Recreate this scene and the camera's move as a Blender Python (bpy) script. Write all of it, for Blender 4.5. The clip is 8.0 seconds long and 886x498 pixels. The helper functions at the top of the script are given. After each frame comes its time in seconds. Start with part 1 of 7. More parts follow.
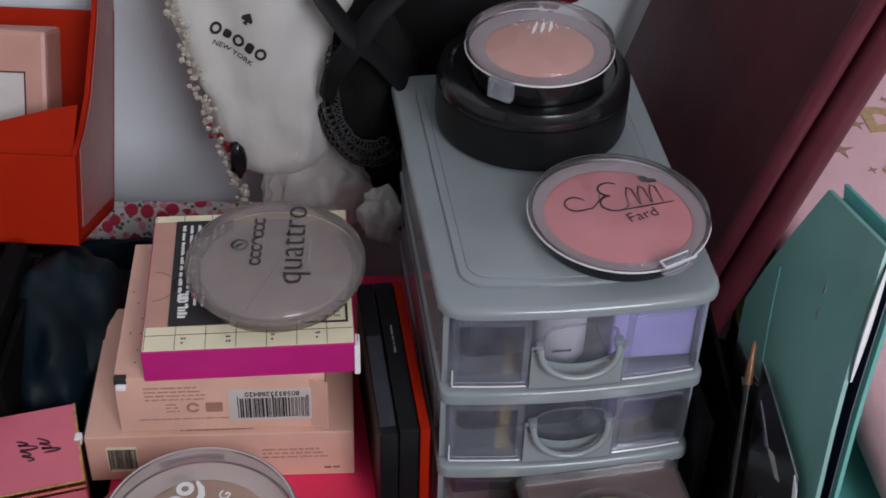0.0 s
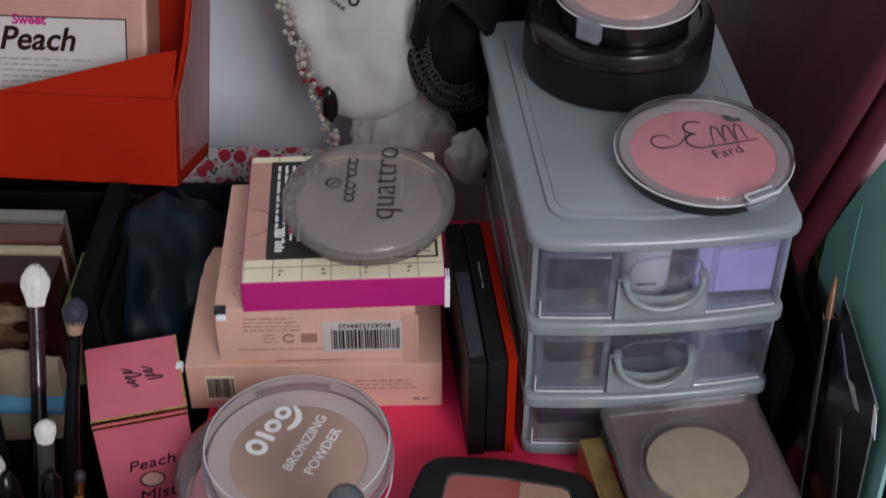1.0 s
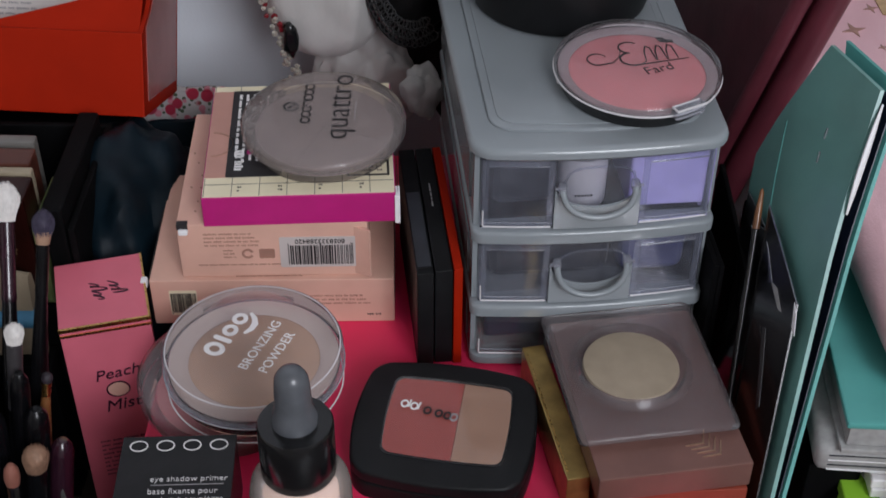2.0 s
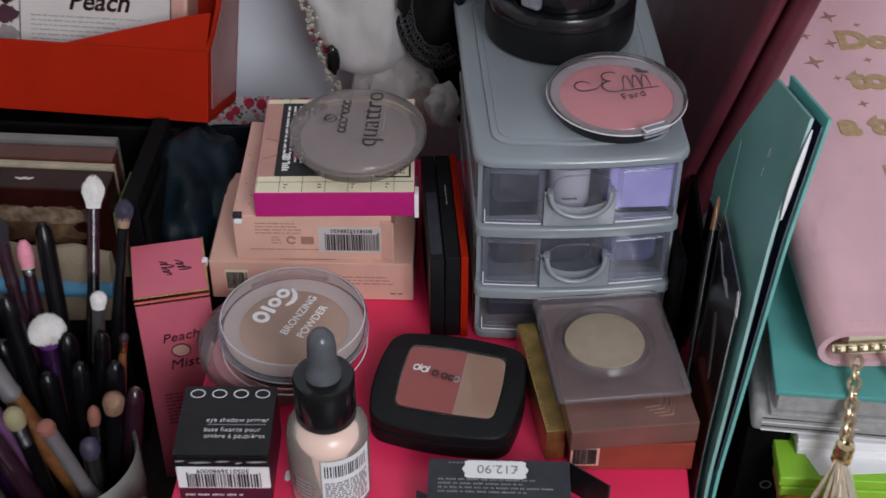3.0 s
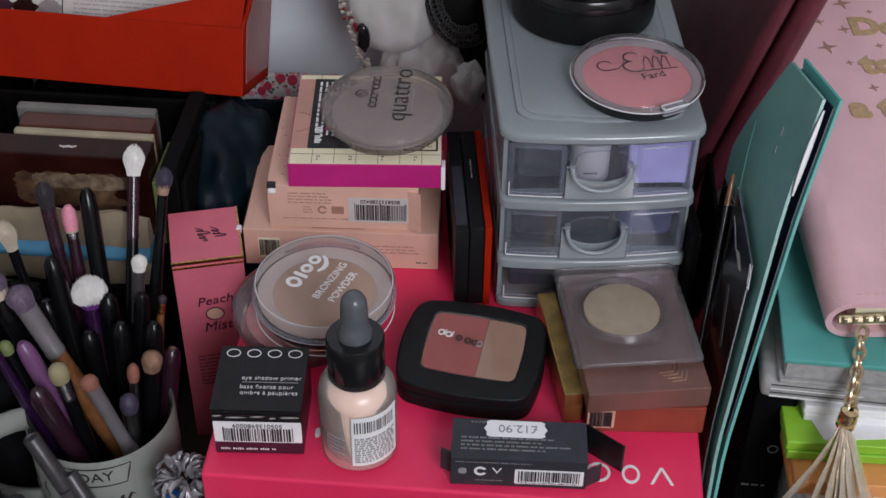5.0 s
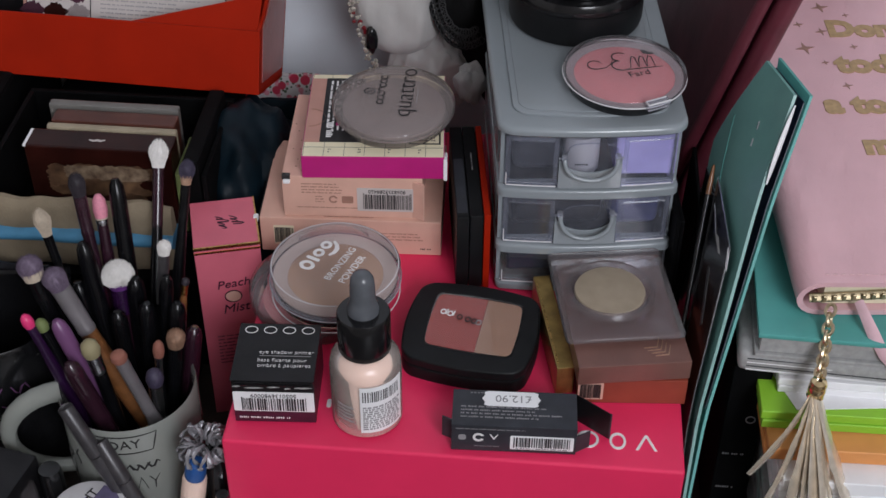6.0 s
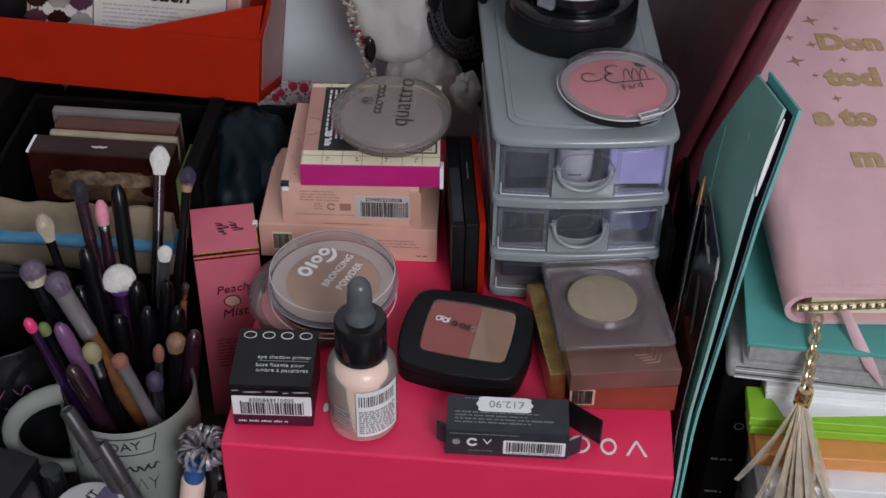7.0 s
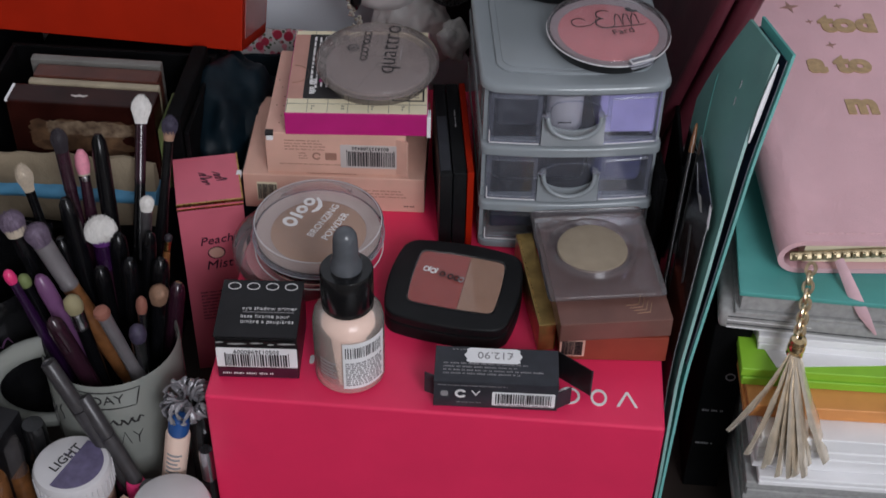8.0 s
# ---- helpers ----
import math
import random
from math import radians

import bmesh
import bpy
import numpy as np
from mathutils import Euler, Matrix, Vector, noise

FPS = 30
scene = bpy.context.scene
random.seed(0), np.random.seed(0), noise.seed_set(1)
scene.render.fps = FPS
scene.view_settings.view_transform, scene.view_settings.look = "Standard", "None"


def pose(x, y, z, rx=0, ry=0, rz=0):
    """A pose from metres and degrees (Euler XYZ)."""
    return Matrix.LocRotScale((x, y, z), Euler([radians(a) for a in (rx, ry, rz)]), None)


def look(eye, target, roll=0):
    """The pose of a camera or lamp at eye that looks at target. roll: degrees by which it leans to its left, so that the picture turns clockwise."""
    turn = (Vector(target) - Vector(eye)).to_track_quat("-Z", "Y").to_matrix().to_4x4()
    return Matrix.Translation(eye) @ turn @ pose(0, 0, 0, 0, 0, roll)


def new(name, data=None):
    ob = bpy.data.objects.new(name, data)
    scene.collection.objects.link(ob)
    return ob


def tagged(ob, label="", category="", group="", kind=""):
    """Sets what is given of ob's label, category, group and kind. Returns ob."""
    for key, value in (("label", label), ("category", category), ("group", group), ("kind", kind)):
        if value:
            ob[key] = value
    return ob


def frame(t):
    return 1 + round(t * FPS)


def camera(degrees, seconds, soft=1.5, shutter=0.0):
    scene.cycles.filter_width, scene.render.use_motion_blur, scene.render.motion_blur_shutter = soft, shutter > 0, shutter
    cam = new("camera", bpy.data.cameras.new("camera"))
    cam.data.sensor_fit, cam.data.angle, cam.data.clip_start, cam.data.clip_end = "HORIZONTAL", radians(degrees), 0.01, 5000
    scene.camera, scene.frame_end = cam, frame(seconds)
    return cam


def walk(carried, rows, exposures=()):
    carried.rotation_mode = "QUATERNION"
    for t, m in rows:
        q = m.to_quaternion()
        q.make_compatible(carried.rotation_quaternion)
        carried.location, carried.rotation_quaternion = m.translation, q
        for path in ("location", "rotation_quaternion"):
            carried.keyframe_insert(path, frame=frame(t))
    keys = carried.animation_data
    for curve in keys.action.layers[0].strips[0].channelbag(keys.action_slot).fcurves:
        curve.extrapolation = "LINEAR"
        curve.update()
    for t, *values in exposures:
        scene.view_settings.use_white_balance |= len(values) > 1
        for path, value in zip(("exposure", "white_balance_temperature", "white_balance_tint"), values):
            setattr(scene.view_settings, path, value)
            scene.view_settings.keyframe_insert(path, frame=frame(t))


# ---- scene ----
cam = camera(35.8, 8.0, shutter=0.5)
PATH = [
    (0, (0.0, -0.206, 0.485), (0.059, 1.356, -0.763), 1.9),
    (0.5, (0.007, -0.209, 0.486), (0.045, 1.364, -0.749), 1.5),
    (1, (-0.009, -0.228, 0.484), (-0.042, 1.313, -0.791), 0.2),
    (1.5, (-0.001, -0.254, 0.478), (-0.035, 1.308, -0.771), 0.1),
    (2, (0.008, -0.269, 0.476), (-0.014, 1.275, -0.795), 0.5),
    (2.2, (0.008, -0.264, 0.473), (-0.018, 1.276, -0.803), 1.1),
    (3.3, (0.033, -0.369, 0.554), (-0.079, 1.172, -0.715), -0.1),
    (3.5, (0.03, -0.369, 0.554), (-0.072, 1.178, -0.709), 0.5),
    (4, (0.022, -0.368, 0.549), (-0.086, 1.175, -0.718), 0.6),
    (4.5, (0.021, -0.369, 0.548), (-0.094, 1.163, -0.732), 0.7),
    (5, (0.023, -0.376, 0.552), (-0.088, 1.148, -0.739), 0.8),
    (6.5, (0.032, -0.432, 0.586), (-0.101, 1.098, -0.695), 0.4),
    (7, (0.031, -0.428, 0.588), (-0.089, 1.101, -0.696), 1.0),
    (7.5, (0.028, -0.424, 0.584), (-0.072, 1.088, -0.721), 1.5),
    (8, (0.031, -0.422, 0.577), (-0.068, 1.069, -0.752), 1.3),
]
walk(cam, [(t, look(eye, target, roll)) for t, eye, target, roll in PATH], exposures=((0.0, 0.0), (3.5, 0.0), (6.5, -0.06), (8.0, -0.2)))

from mathutils.bvhtree import BVHTree

# ---- world and light ----
world = bpy.data.worlds.new("world")
scene.world = world
world.use_nodes = True
wn = world.node_tree.nodes
sky = wn.new("ShaderNodeTexSky")
sky.sky_type, sky.sun_disc, sky.sun_elevation, sky.sun_rotation = "NISHITA", False, radians(38), radians(120)
world.node_tree.links.new(sky.outputs[0], wn["Background"].inputs[0])
wn["Background"].inputs[1].default_value = 0.10

# daylight through the room's window, in the wall opposite the desk
window_lamp = bpy.data.lights.new("window_daylight", "AREA")
window_lamp.shape, window_lamp.size, window_lamp.size_y = "RECTANGLE", 0.80, 0.90
window_lamp.energy, window_lamp.color = 34.6, (0.91, 0.93, 1.0)
new("window_daylight", window_lamp).matrix_world = look((0.84, -1.84, 1.42), (0.0, 0.08, 0.12))


# ---- materials ----
def mat(name, base, rough=0.5, metal=0.0, var=0.12, scale=70, fine=1200, bump=0.05, coat=0.0, sheen=0.0, second=None, spec=0.5):
    """A principled surface with broad mottling, fine grain, bump and uneven gloss."""
    m = bpy.data.materials.new(name)
    m.use_nodes = True
    n, l = m.node_tree.nodes, m.node_tree.links
    b = n["Principled BSDF"]
    tc = n.new("ShaderNodeTexCoord")
    broad, grain = n.new("ShaderNodeTexNoise"), n.new("ShaderNodeTexNoise")
    broad.inputs["Scale"].default_value, broad.inputs["Detail"].default_value = scale, 5
    grain.inputs["Scale"].default_value, grain.inputs["Detail"].default_value = fine, 3
    for x in (broad, grain):
        l.new(tc.outputs["Object"], x.inputs["Vector"])
    mix = n.new("ShaderNodeMix")
    mix.data_type = "RGBA"
    dark = second or tuple(c * (1 - var * 1.6) for c in base)
    mix.inputs[6].default_value, mix.inputs[7].default_value = (*dark, 1), (*(min(1, c * (1 + var * 0.5)) for c in base), 1)
    ramp = n.new("ShaderNodeMapRange")
    ramp.inputs[1].default_value, ramp.inputs[2].default_value = 0.3, 0.7
    l.new(broad.outputs[0], ramp.inputs[0])
    l.new(ramp.outputs[0], mix.inputs[0])
    l.new(mix.outputs[2], b.inputs["Base Color"])
    gl = n.new("ShaderNodeMapRange")
    gl.inputs[1].default_value, gl.inputs[2].default_value = 0.25, 0.75
    gl.inputs[3].default_value, gl.inputs[4].default_value = max(0.02, rough * 0.92), min(1, rough * 1.08)
    l.new(grain.outputs[0], gl.inputs[0])
    l.new(gl.outputs[0], b.inputs["Roughness"])
    bp = n.new("ShaderNodeBump")
    bp.inputs["Strength"].default_value, bp.inputs["Distance"].default_value = bump, 0.001
    l.new(grain.outputs[0], bp.inputs["Height"])
    l.new(bp.outputs[0], b.inputs["Normal"])
    b.inputs["Metallic"].default_value = metal
    b.inputs["Coat Weight"].default_value = coat
    b.inputs["Sheen Weight"].default_value = sheen
    b.inputs["Specular IOR Level"].default_value = spec
    return m


def clear(name, tint=(0.9, 0.9, 0.92), haze=0.12, rough=0.08, haze_color=(0.75, 0.75, 0.78), streak=0.0, dents=0.0):
    """Thin moulded plastic: light goes through, gloss by the angle, some haze with scuffs."""
    m = bpy.data.materials.new(name)
    m.use_nodes = True
    n, l = m.node_tree.nodes, m.node_tree.links
    n.remove(n["Principled BSDF"])
    out = n["Material Output"]
    tr, gl, df = n.new("ShaderNodeBsdfTransparent"), n.new("ShaderNodeBsdfGlossy"), n.new("ShaderNodeBsdfDiffuse")
    tr.inputs[0].default_value, df.inputs[0].default_value = (*tint, 1), (*haze_color, 1)
    gl.inputs["Roughness"].default_value = rough
    tc, no = n.new("ShaderNodeTexCoord"), n.new("ShaderNodeTexNoise")
    no.inputs["Scale"].default_value, no.inputs["Detail"].default_value = 160, 6
    l.new(tc.outputs["Object"], no.inputs["Vector"])
    mr = n.new("ShaderNodeMapRange")
    mr.inputs[1].default_value, mr.inputs[2].default_value = 0.3, 0.75
    mr.inputs[3].default_value, mr.inputs[4].default_value = haze * 0.92, min(1, haze * 1.08 + streak)
    l.new(no.outputs[0], mr.inputs[0])
    m1, m2, fr = n.new("ShaderNodeMixShader"), n.new("ShaderNodeMixShader"), n.new("ShaderNodeFresnel")
    fr.inputs[0].default_value = 1.3
    l.new(mr.outputs[0], m1.inputs[0])
    l.new(tr.outputs[0], m1.inputs[1])
    l.new(df.outputs[0], m1.inputs[2])
    l.new(fr.outputs[0], m2.inputs[0])
    l.new(m1.outputs[0], m2.inputs[1])
    l.new(gl.outputs[0], m2.inputs[2])
    l.new(m2.outputs[0], out.inputs[0])
    if dents:
        wide, bp = n.new("ShaderNodeTexNoise"), n.new("ShaderNodeBump")
        wide.inputs["Scale"].default_value, wide.inputs["Detail"].default_value = 70, 3
        bp.inputs["Strength"].default_value, bp.inputs["Distance"].default_value = dents, 0.004
        l.new(tc.outputs["Object"], wide.inputs["Vector"])
        l.new(wide.outputs[0], bp.inputs["Height"])
        for x in (gl, fr):
            l.new(bp.outputs[0], x.inputs["Normal"])
    return m


WALL = mat("wall_paint", (0.76, 0.79, 0.84), 0.85, var=0.05, scale=9, fine=700, bump=0.12)
CEIL = mat("ceiling_paint", (0.8, 0.8, 0.79), 0.9, var=0.04, scale=4)
FLOORM = mat("floor_wood", (0.32, 0.2, 0.12), 0.45, scale=6)
DESK = mat("desk_dark_wood", (0.035, 0.026, 0.022), 0.4, var=0.3, scale=30)
CRIMSON = mat("crimson_card", (0.84, 0.03, 0.115), 0.42, var=0.05, scale=25, fine=2500, bump=0.03)
WHITEINK = mat("white_print", (0.82, 0.8, 0.8), 0.6, var=0.04)
BLACKINK = mat("black_print", (0.02, 0.018, 0.02), 0.6, var=0.2)
GREYINK = mat("grey_print", (0.3, 0.29, 0.3), 0.6, var=0.1)
BLACKCARD = mat("black_card", (0.010, 0.0095, 0.011), 0.36, var=0.25, scale=90, bump=0.04, spec=0.3)
CHARCOAL = mat("charcoal_card", (0.03, 0.033, 0.042), 0.5, var=0.2, scale=110, bump=0.08)
WINE = mat("wine_card", (0.06, 0.012, 0.03), 0.4, var=0.2)
PEACH = mat("peach_card", (0.72, 0.43, 0.34), 0.55, var=0.07, scale=50, fine=1800)
PEACHED = mat("peach_print", (0.38, 0.2, 0.15), 0.6)
MAGENTA = mat("magenta_card", (0.5, 0.012, 0.19), 0.38, var=0.06)
CREAM = mat("cream_card", (0.8, 0.72, 0.52), 0.5, var=0.05)
PAPER = mat("white_paper", (0.86, 0.855, 0.87), 0.7, var=0.05, scale=40)
# white paper darkened: the shade on the tin's label is in its colour
DIMPAPER = mat("shade_dimmed_paper", (0.56, 0.51, 0.49), 0.6, var=0.05, scale=40)
PINKCARD = mat("pink_card", (0.68, 0.15, 0.21), 0.42, var=0.06, scale=40)
CHAMPAGNE = mat("champagne_leather", (0.86, 0.77, 0.64), 0.20, metal=0.7, var=0.12, scale=250)
ROOM = mat("room_wall_paint", (0.62, 0.6, 0.58), 0.85, var=0.05, scale=9)
GOLD = mat("gold_foil", (0.72, 0.46, 0.16), 0.28, metal=1.0, var=0.15, scale=200)
PALEGOLD = mat("pale_gold_metal", (0.8, 0.66, 0.45), 0.3, metal=1.0, var=0.15, scale=150)
BRASS = mat("polished_brass", (0.78, 0.60, 0.34), 0.2, metal=1.0, var=0.05, scale=80)
ZIPGOLD = mat("dull_zip_gold", (0.42, 0.34, 0.21), 0.4, metal=0.7, var=0.2, scale=300)
GREYPLASTIC = mat("grey_plastic", (0.255, 0.283, 0.302), 0.17, var=0.04, scale=25, fine=300, bump=0.0)
BLACKPLASTIC = mat("black_plastic", (0.008, 0.008, 0.009), 0.17, var=0.2, scale=80, bump=0.02)
HANDLEBLACK = mat("black_lacquer", (0.004, 0.004, 0.005), 0.22, var=0.2, scale=80, bump=0.02, spec=0.28)
SATINBLACK = mat("satin_black_plastic", (0.008, 0.0085, 0.0095), 0.45, var=0.2, scale=80, spec=0.22)
BULB = mat("grey_rubber", (0.10, 0.107, 0.12), 0.24, var=0.1, scale=150)
FOUNDATION = mat("foundation_liquid", (0.86, 0.635, 0.53), 0.35, var=0.04, scale=90)
BLUSHPINK = mat("pressed_pink_blush", (0.62, 0.205, 0.225), 0.75, var=0.07, scale=160, fine=3000, bump=0.15)
BLUSHPEACH = mat("pressed_peach_blush", (0.6, 0.31, 0.26), 0.75, var=0.08, scale=160, fine=3000, bump=0.15)
BRONZER = mat("pressed_bronzer", (0.47, 0.29, 0.19), 0.75, var=0.06, scale=120, fine=3000, bump=0.15)
BLUSHRED2 = mat("pressed_coral_blush", (0.35, 0.048, 0.038), 0.6, var=0.06, scale=160, fine=3000, bump=0.12)
SAND = mat("pressed_sand_powder", (0.37, 0.215, 0.145), 0.6, var=0.07, scale=160, fine=3000, bump=0.12)
CREAMPAN = mat("cream_highlighter", (0.34, 0.275, 0.20), 0.5, var=0.08, scale=120, fine=2500, bump=0.12)
BRONZERIM = mat("rosy_brown_plastic", (0.5, 0.41, 0.375), 0.3, var=0.05, scale=60)
MATTEBLACK = mat("matte_black_board", (0.0035, 0.0035, 0.004), 0.7, var=0.25, scale=60, spec=0.08)
GREYROSE = mat("grey_rose_plastic", (0.288, 0.246, 0.264), 0.3, var=0.05, scale=60)
SHADOWMAUVE = mat("mauve_shadow", (0.28, 0.235, 0.235), 0.7, var=0.15, scale=120)
ROSECARD = mat("rose_brown_card", (0.20, 0.098, 0.08), 0.36, metal=0.25, var=0.1, scale=60)
CORALCARD = mat("coral_orange_card", (0.28, 0.052, 0.030), 0.45, var=0.1, scale=70)
GOLDCARD = mat("gold_card", (0.5, 0.34, 0.12), 0.3, metal=0.8, var=0.2, scale=140)
ORANGE = mat("orange_card", (0.35, 0.0135, 0.002), 0.55, var=0.07, scale=35, fine=1500, spec=0.1)
ORANGEIN = mat("orange_card_lining", (0.36, 0.13, 0.12), 0.25, var=0.1, scale=35, coat=0.4)
SWEETPINK = mat("peach_pink_tin", (0.52, 0.27, 0.22), 0.45, var=0.08, scale=60)
BURGUNDY = mat("burgundy_cover", (0.0938, 0.0181, 0.0275), 0.45, var=0.25, scale=40, fine=1600, bump=0.1)
BURGLIGHT = mat("rose_red_cover", (0.13, 0.022, 0.036), 0.42, var=0.2, scale=40, fine=1600, bump=0.1)
TEAL = mat("teal_card", (0.15, 0.335, 0.305), 0.3, var=0.1, scale=35, fine=1500, bump=0.05)
TEALEDGE = mat("teal_edge", (0.09, 0.36, 0.33), 0.5, var=0.06)
DUSKBLUE = mat("dusk_blue_card", (0.06, 0.065, 0.16), 0.4, var=0.2)
NAVY = mat("navy_lining", (0.012, 0.02, 0.045), 0.4)
LEATHER = mat("pink_grain_leather", (0.77, 0.46, 0.50), 0.3, var=0.07, scale=22, fine=1500, bump=0.25, coat=0.3)
GOLDINK = mat("gold_print", (0.50, 0.335, 0.17), 0.42, metal=0.1, var=0.15, scale=300)
STARINK = mat("dull_rose_gold_print", (0.40, 0.22, 0.17), 0.4, metal=0.2, var=0.15, scale=300)
STITCH = mat("pink_thread", (0.78, 0.5, 0.52), 0.7)
RIBBONPINK = mat("pink_ribbon", (0.76, 0.5, 0.55), 0.4)
LIME = mat("lime_paper", (0.27, 0.56, 0.035), 0.6, var=0.07, scale=60)
TANGERINE = mat("orange_paper", (0.72, 0.3, 0.09), 0.6, var=0.07, scale=60)
GREYPAGES = mat("grey_pages", (0.36, 0.36, 0.355), 0.7, var=0.12, scale=300)
CERAMIC = mat("glazed_white_mug", (0.25, 0.262, 0.24), 0.18, var=0.03, scale=30, coat=0.5, bump=0.01)
SILVER = mat("silver_metal", (0.55, 0.55, 0.58), 0.25, metal=1.0, var=0.1, scale=200)
SMOKE = mat("smoky_grey_metal", (0.06, 0.056, 0.06), 0.34, metal=0.3, var=0.15, scale=150)
BROWNWOOD = mat("brown_wood_handle", (0.2, 0.08, 0.028), 0.3, var=0.25, scale=200, coat=0.3)
PURPLE = mat("purple_lacquer", (0.022, 0.005, 0.033), 0.25, var=0.1, coat=0.3)
LILAC = mat("lilac_lacquer", (0.17, 0.07, 0.17), 0.3, var=0.1)
PLUM = mat("plum_lacquer", (0.03, 0.009, 0.018), 0.22, var=0.2, coat=0.3)
HAIRWHITE = mat("white_bristle", (0.8, 0.77, 0.74), 0.65, var=0.08, scale=600)
HAIRCREAM = mat("cream_bristle", (0.55, 0.46, 0.36), 0.65, var=0.1, scale=600)
HAIRLILAC = mat("lilac_bristle", (0.20, 0.15, 0.215), 0.65, var=0.2, scale=600)
HAIRTAN = mat("tan_bristle", (0.385, 0.231, 0.154), 0.65, var=0.15, scale=600)
HAIRDARK = mat("dark_bristle", (0.025, 0.018, 0.025), 0.6, var=0.2, scale=600)
HAIRPINK = mat("pink_bristle", (0.75, 0.27, 0.36), 0.6, var=0.1, scale=600)
HAIRVIOLET = mat("violet_bristle", (0.13, 0.03, 0.2), 0.6, var=0.2, scale=600)
HAIRDUSK = mat("dusky_bristle", (0.05, 0.04, 0.075), 0.6, var=0.2, scale=600)
HOTPINK = mat("hot_pink_plastic", (0.75, 0.04, 0.18), 0.35, var=0.06)
PALEYELLOW = mat("pale_yellow_sponge", (0.294, 0.252, 0.14), 0.7, var=0.1)
SALMON = mat("salmon_sponge", (0.27, 0.102, 0.072), 0.7, var=0.1)
GREENTIP = mat("olive_sponge", (0.16, 0.2, 0.07), 0.7)
PEARLGREY = mat("pearl_grey_handle", (0.21, 0.195, 0.205), 0.3, metal=0.3, var=0.1)
MOCHA = mat("mocha_tin", (0.026, 0.0055, 0.004), 0.3, var=0.3, scale=60, spec=0.22)
REDBROWN = mat("red_brown_card", (0.085, 0.024, 0.015), 0.4, var=0.2, scale=60)
WORN = mat("worn_tin_print", (0.15, 0.085, 0.045), 0.4, second=(0.03, 0.012, 0.008), scale=110)
KRAFT = mat("beige_fabric", (0.27, 0.215, 0.145), 0.8, var=0.12, scale=60, fine=900, bump=0.3)
BLUEBAND = mat("blue_band", (0.07, 0.25, 0.42), 0.6, var=0.2, scale=60)
DARKTEAL = mat("dark_teal_satin", (0.004, 0.012, 0.019), 0.5, var=0.3, scale=40, spec=0.2)
BLACKCLOTH = mat("black_cloth", (0.004, 0.004, 0.0045), 0.8, var=0.3, scale=60, bump=0.3, spec=0.2)
SATINWHITE = mat("white_cotton_satin", (0.54, 0.52, 0.505), 0.5, var=0.05, scale=40, fine=2200, bump=0.12, sheen=0.2)
BLACKSATIN = mat("black_satin_ribbon", (0.006, 0.006, 0.007), 0.55, var=0.2, scale=90, spec=0.2)
DULLCOTTON = mat("unbleached_cotton", (0.42, 0.41, 0.40), 0.8, var=0.12, scale=60, fine=1800, bump=0.2)
LACE = mat("dark_lace_thread", (0.05, 0.05, 0.052), 0.6, var=0.2, scale=200)
BEADCLEAR = mat("silver_bead", (0.62, 0.57, 0.5), 0.12, metal=0.5, var=0.2, scale=400)
BEADRED = mat("red_bead", (0.17, 0.012, 0.018), 0.12, coat=0.4)
LILACGLOW = mat("violet_glow_card", (0.60, 0.54, 1.0), 0.35, var=0.12, scale=60)
BLUELID = mat("blue_cap", (0.02, 0.09, 0.3), 0.35)
LIDWHITE = mat("white_lid", (0.6, 0.585, 0.6), 0.35, var=0.04)
LIDPURPLE = mat("greyed_purple_print", (0.13, 0.11, 0.2), 0.45, var=0.2, scale=200)
KRAFTBOX = mat("nude_card", (0.42, 0.28, 0.21), 0.55)
SCRUNCH = mat("silver_grey_satin", (0.3, 0.29, 0.31), 0.3, metal=0.3, var=0.2, scale=200)
# pale plastic whose thin rims and lines stand in for edge highlights
PALEGLINT = mat("pale_glint_plastic", (0.72, 0.70, 0.72), 0.1, var=0.05, scale=90, coat=0.5)
SOFTFROST = clear("soft_frost_plastic", (0.85, 0.86, 0.9), 0.24, 0.15, (0.6, 0.62, 0.7), 0.05)
DULLGREY = mat("dull_grey_tin", (0.16, 0.152, 0.14), 0.45, var=0.15, scale=60)
BARETIN = mat("scratched_bare_tin", (0.27, 0.20, 0.135), 0.45, second=(0.06, 0.028, 0.016), scale=190)
ROSEFOIL = mat("rose_gold_print", (0.62, 0.42, 0.30), 0.35, metal=1.0, var=0.2, scale=200)
DULLCREAM = mat("aged_cream_tin", (0.36, 0.30, 0.21), 0.5, var=0.15, scale=60)
GLASS = clear("frosted_glass", (0.99, 0.97, 0.96), 0.24, 0.22, (0.88, 0.75, 0.69))
CLEAR = clear("clear_plastic", (0.985, 0.975, 0.98), 0.055, 0.06, (0.8, 0.74, 0.77))
PANE = clear("window_plastic", (0.97, 0.96, 0.96), 0.015, 0.05, (0.6, 0.58, 0.58), 0.01)
MILKY = clear("milky_plastic", (0.9, 0.9, 0.94), 0.055, 0.12, (0.42, 0.44, 0.52), 0.05)
FAINT = clear("faint_frost_plastic", (0.88, 0.89, 0.93), 0.075, 0.16, (0.46, 0.48, 0.56), 0.04)
MAUVECLEAR = clear("mauve_clear_plastic", (0.9, 0.86, 0.85), 0.20, 0.07, (0.48, 0.43, 0.42))
BLISTER = clear("blister_plastic", (0.88, 0.86, 0.87), 0.13, 0.14, (0.30, 0.265, 0.275), 0.07, 0.07)


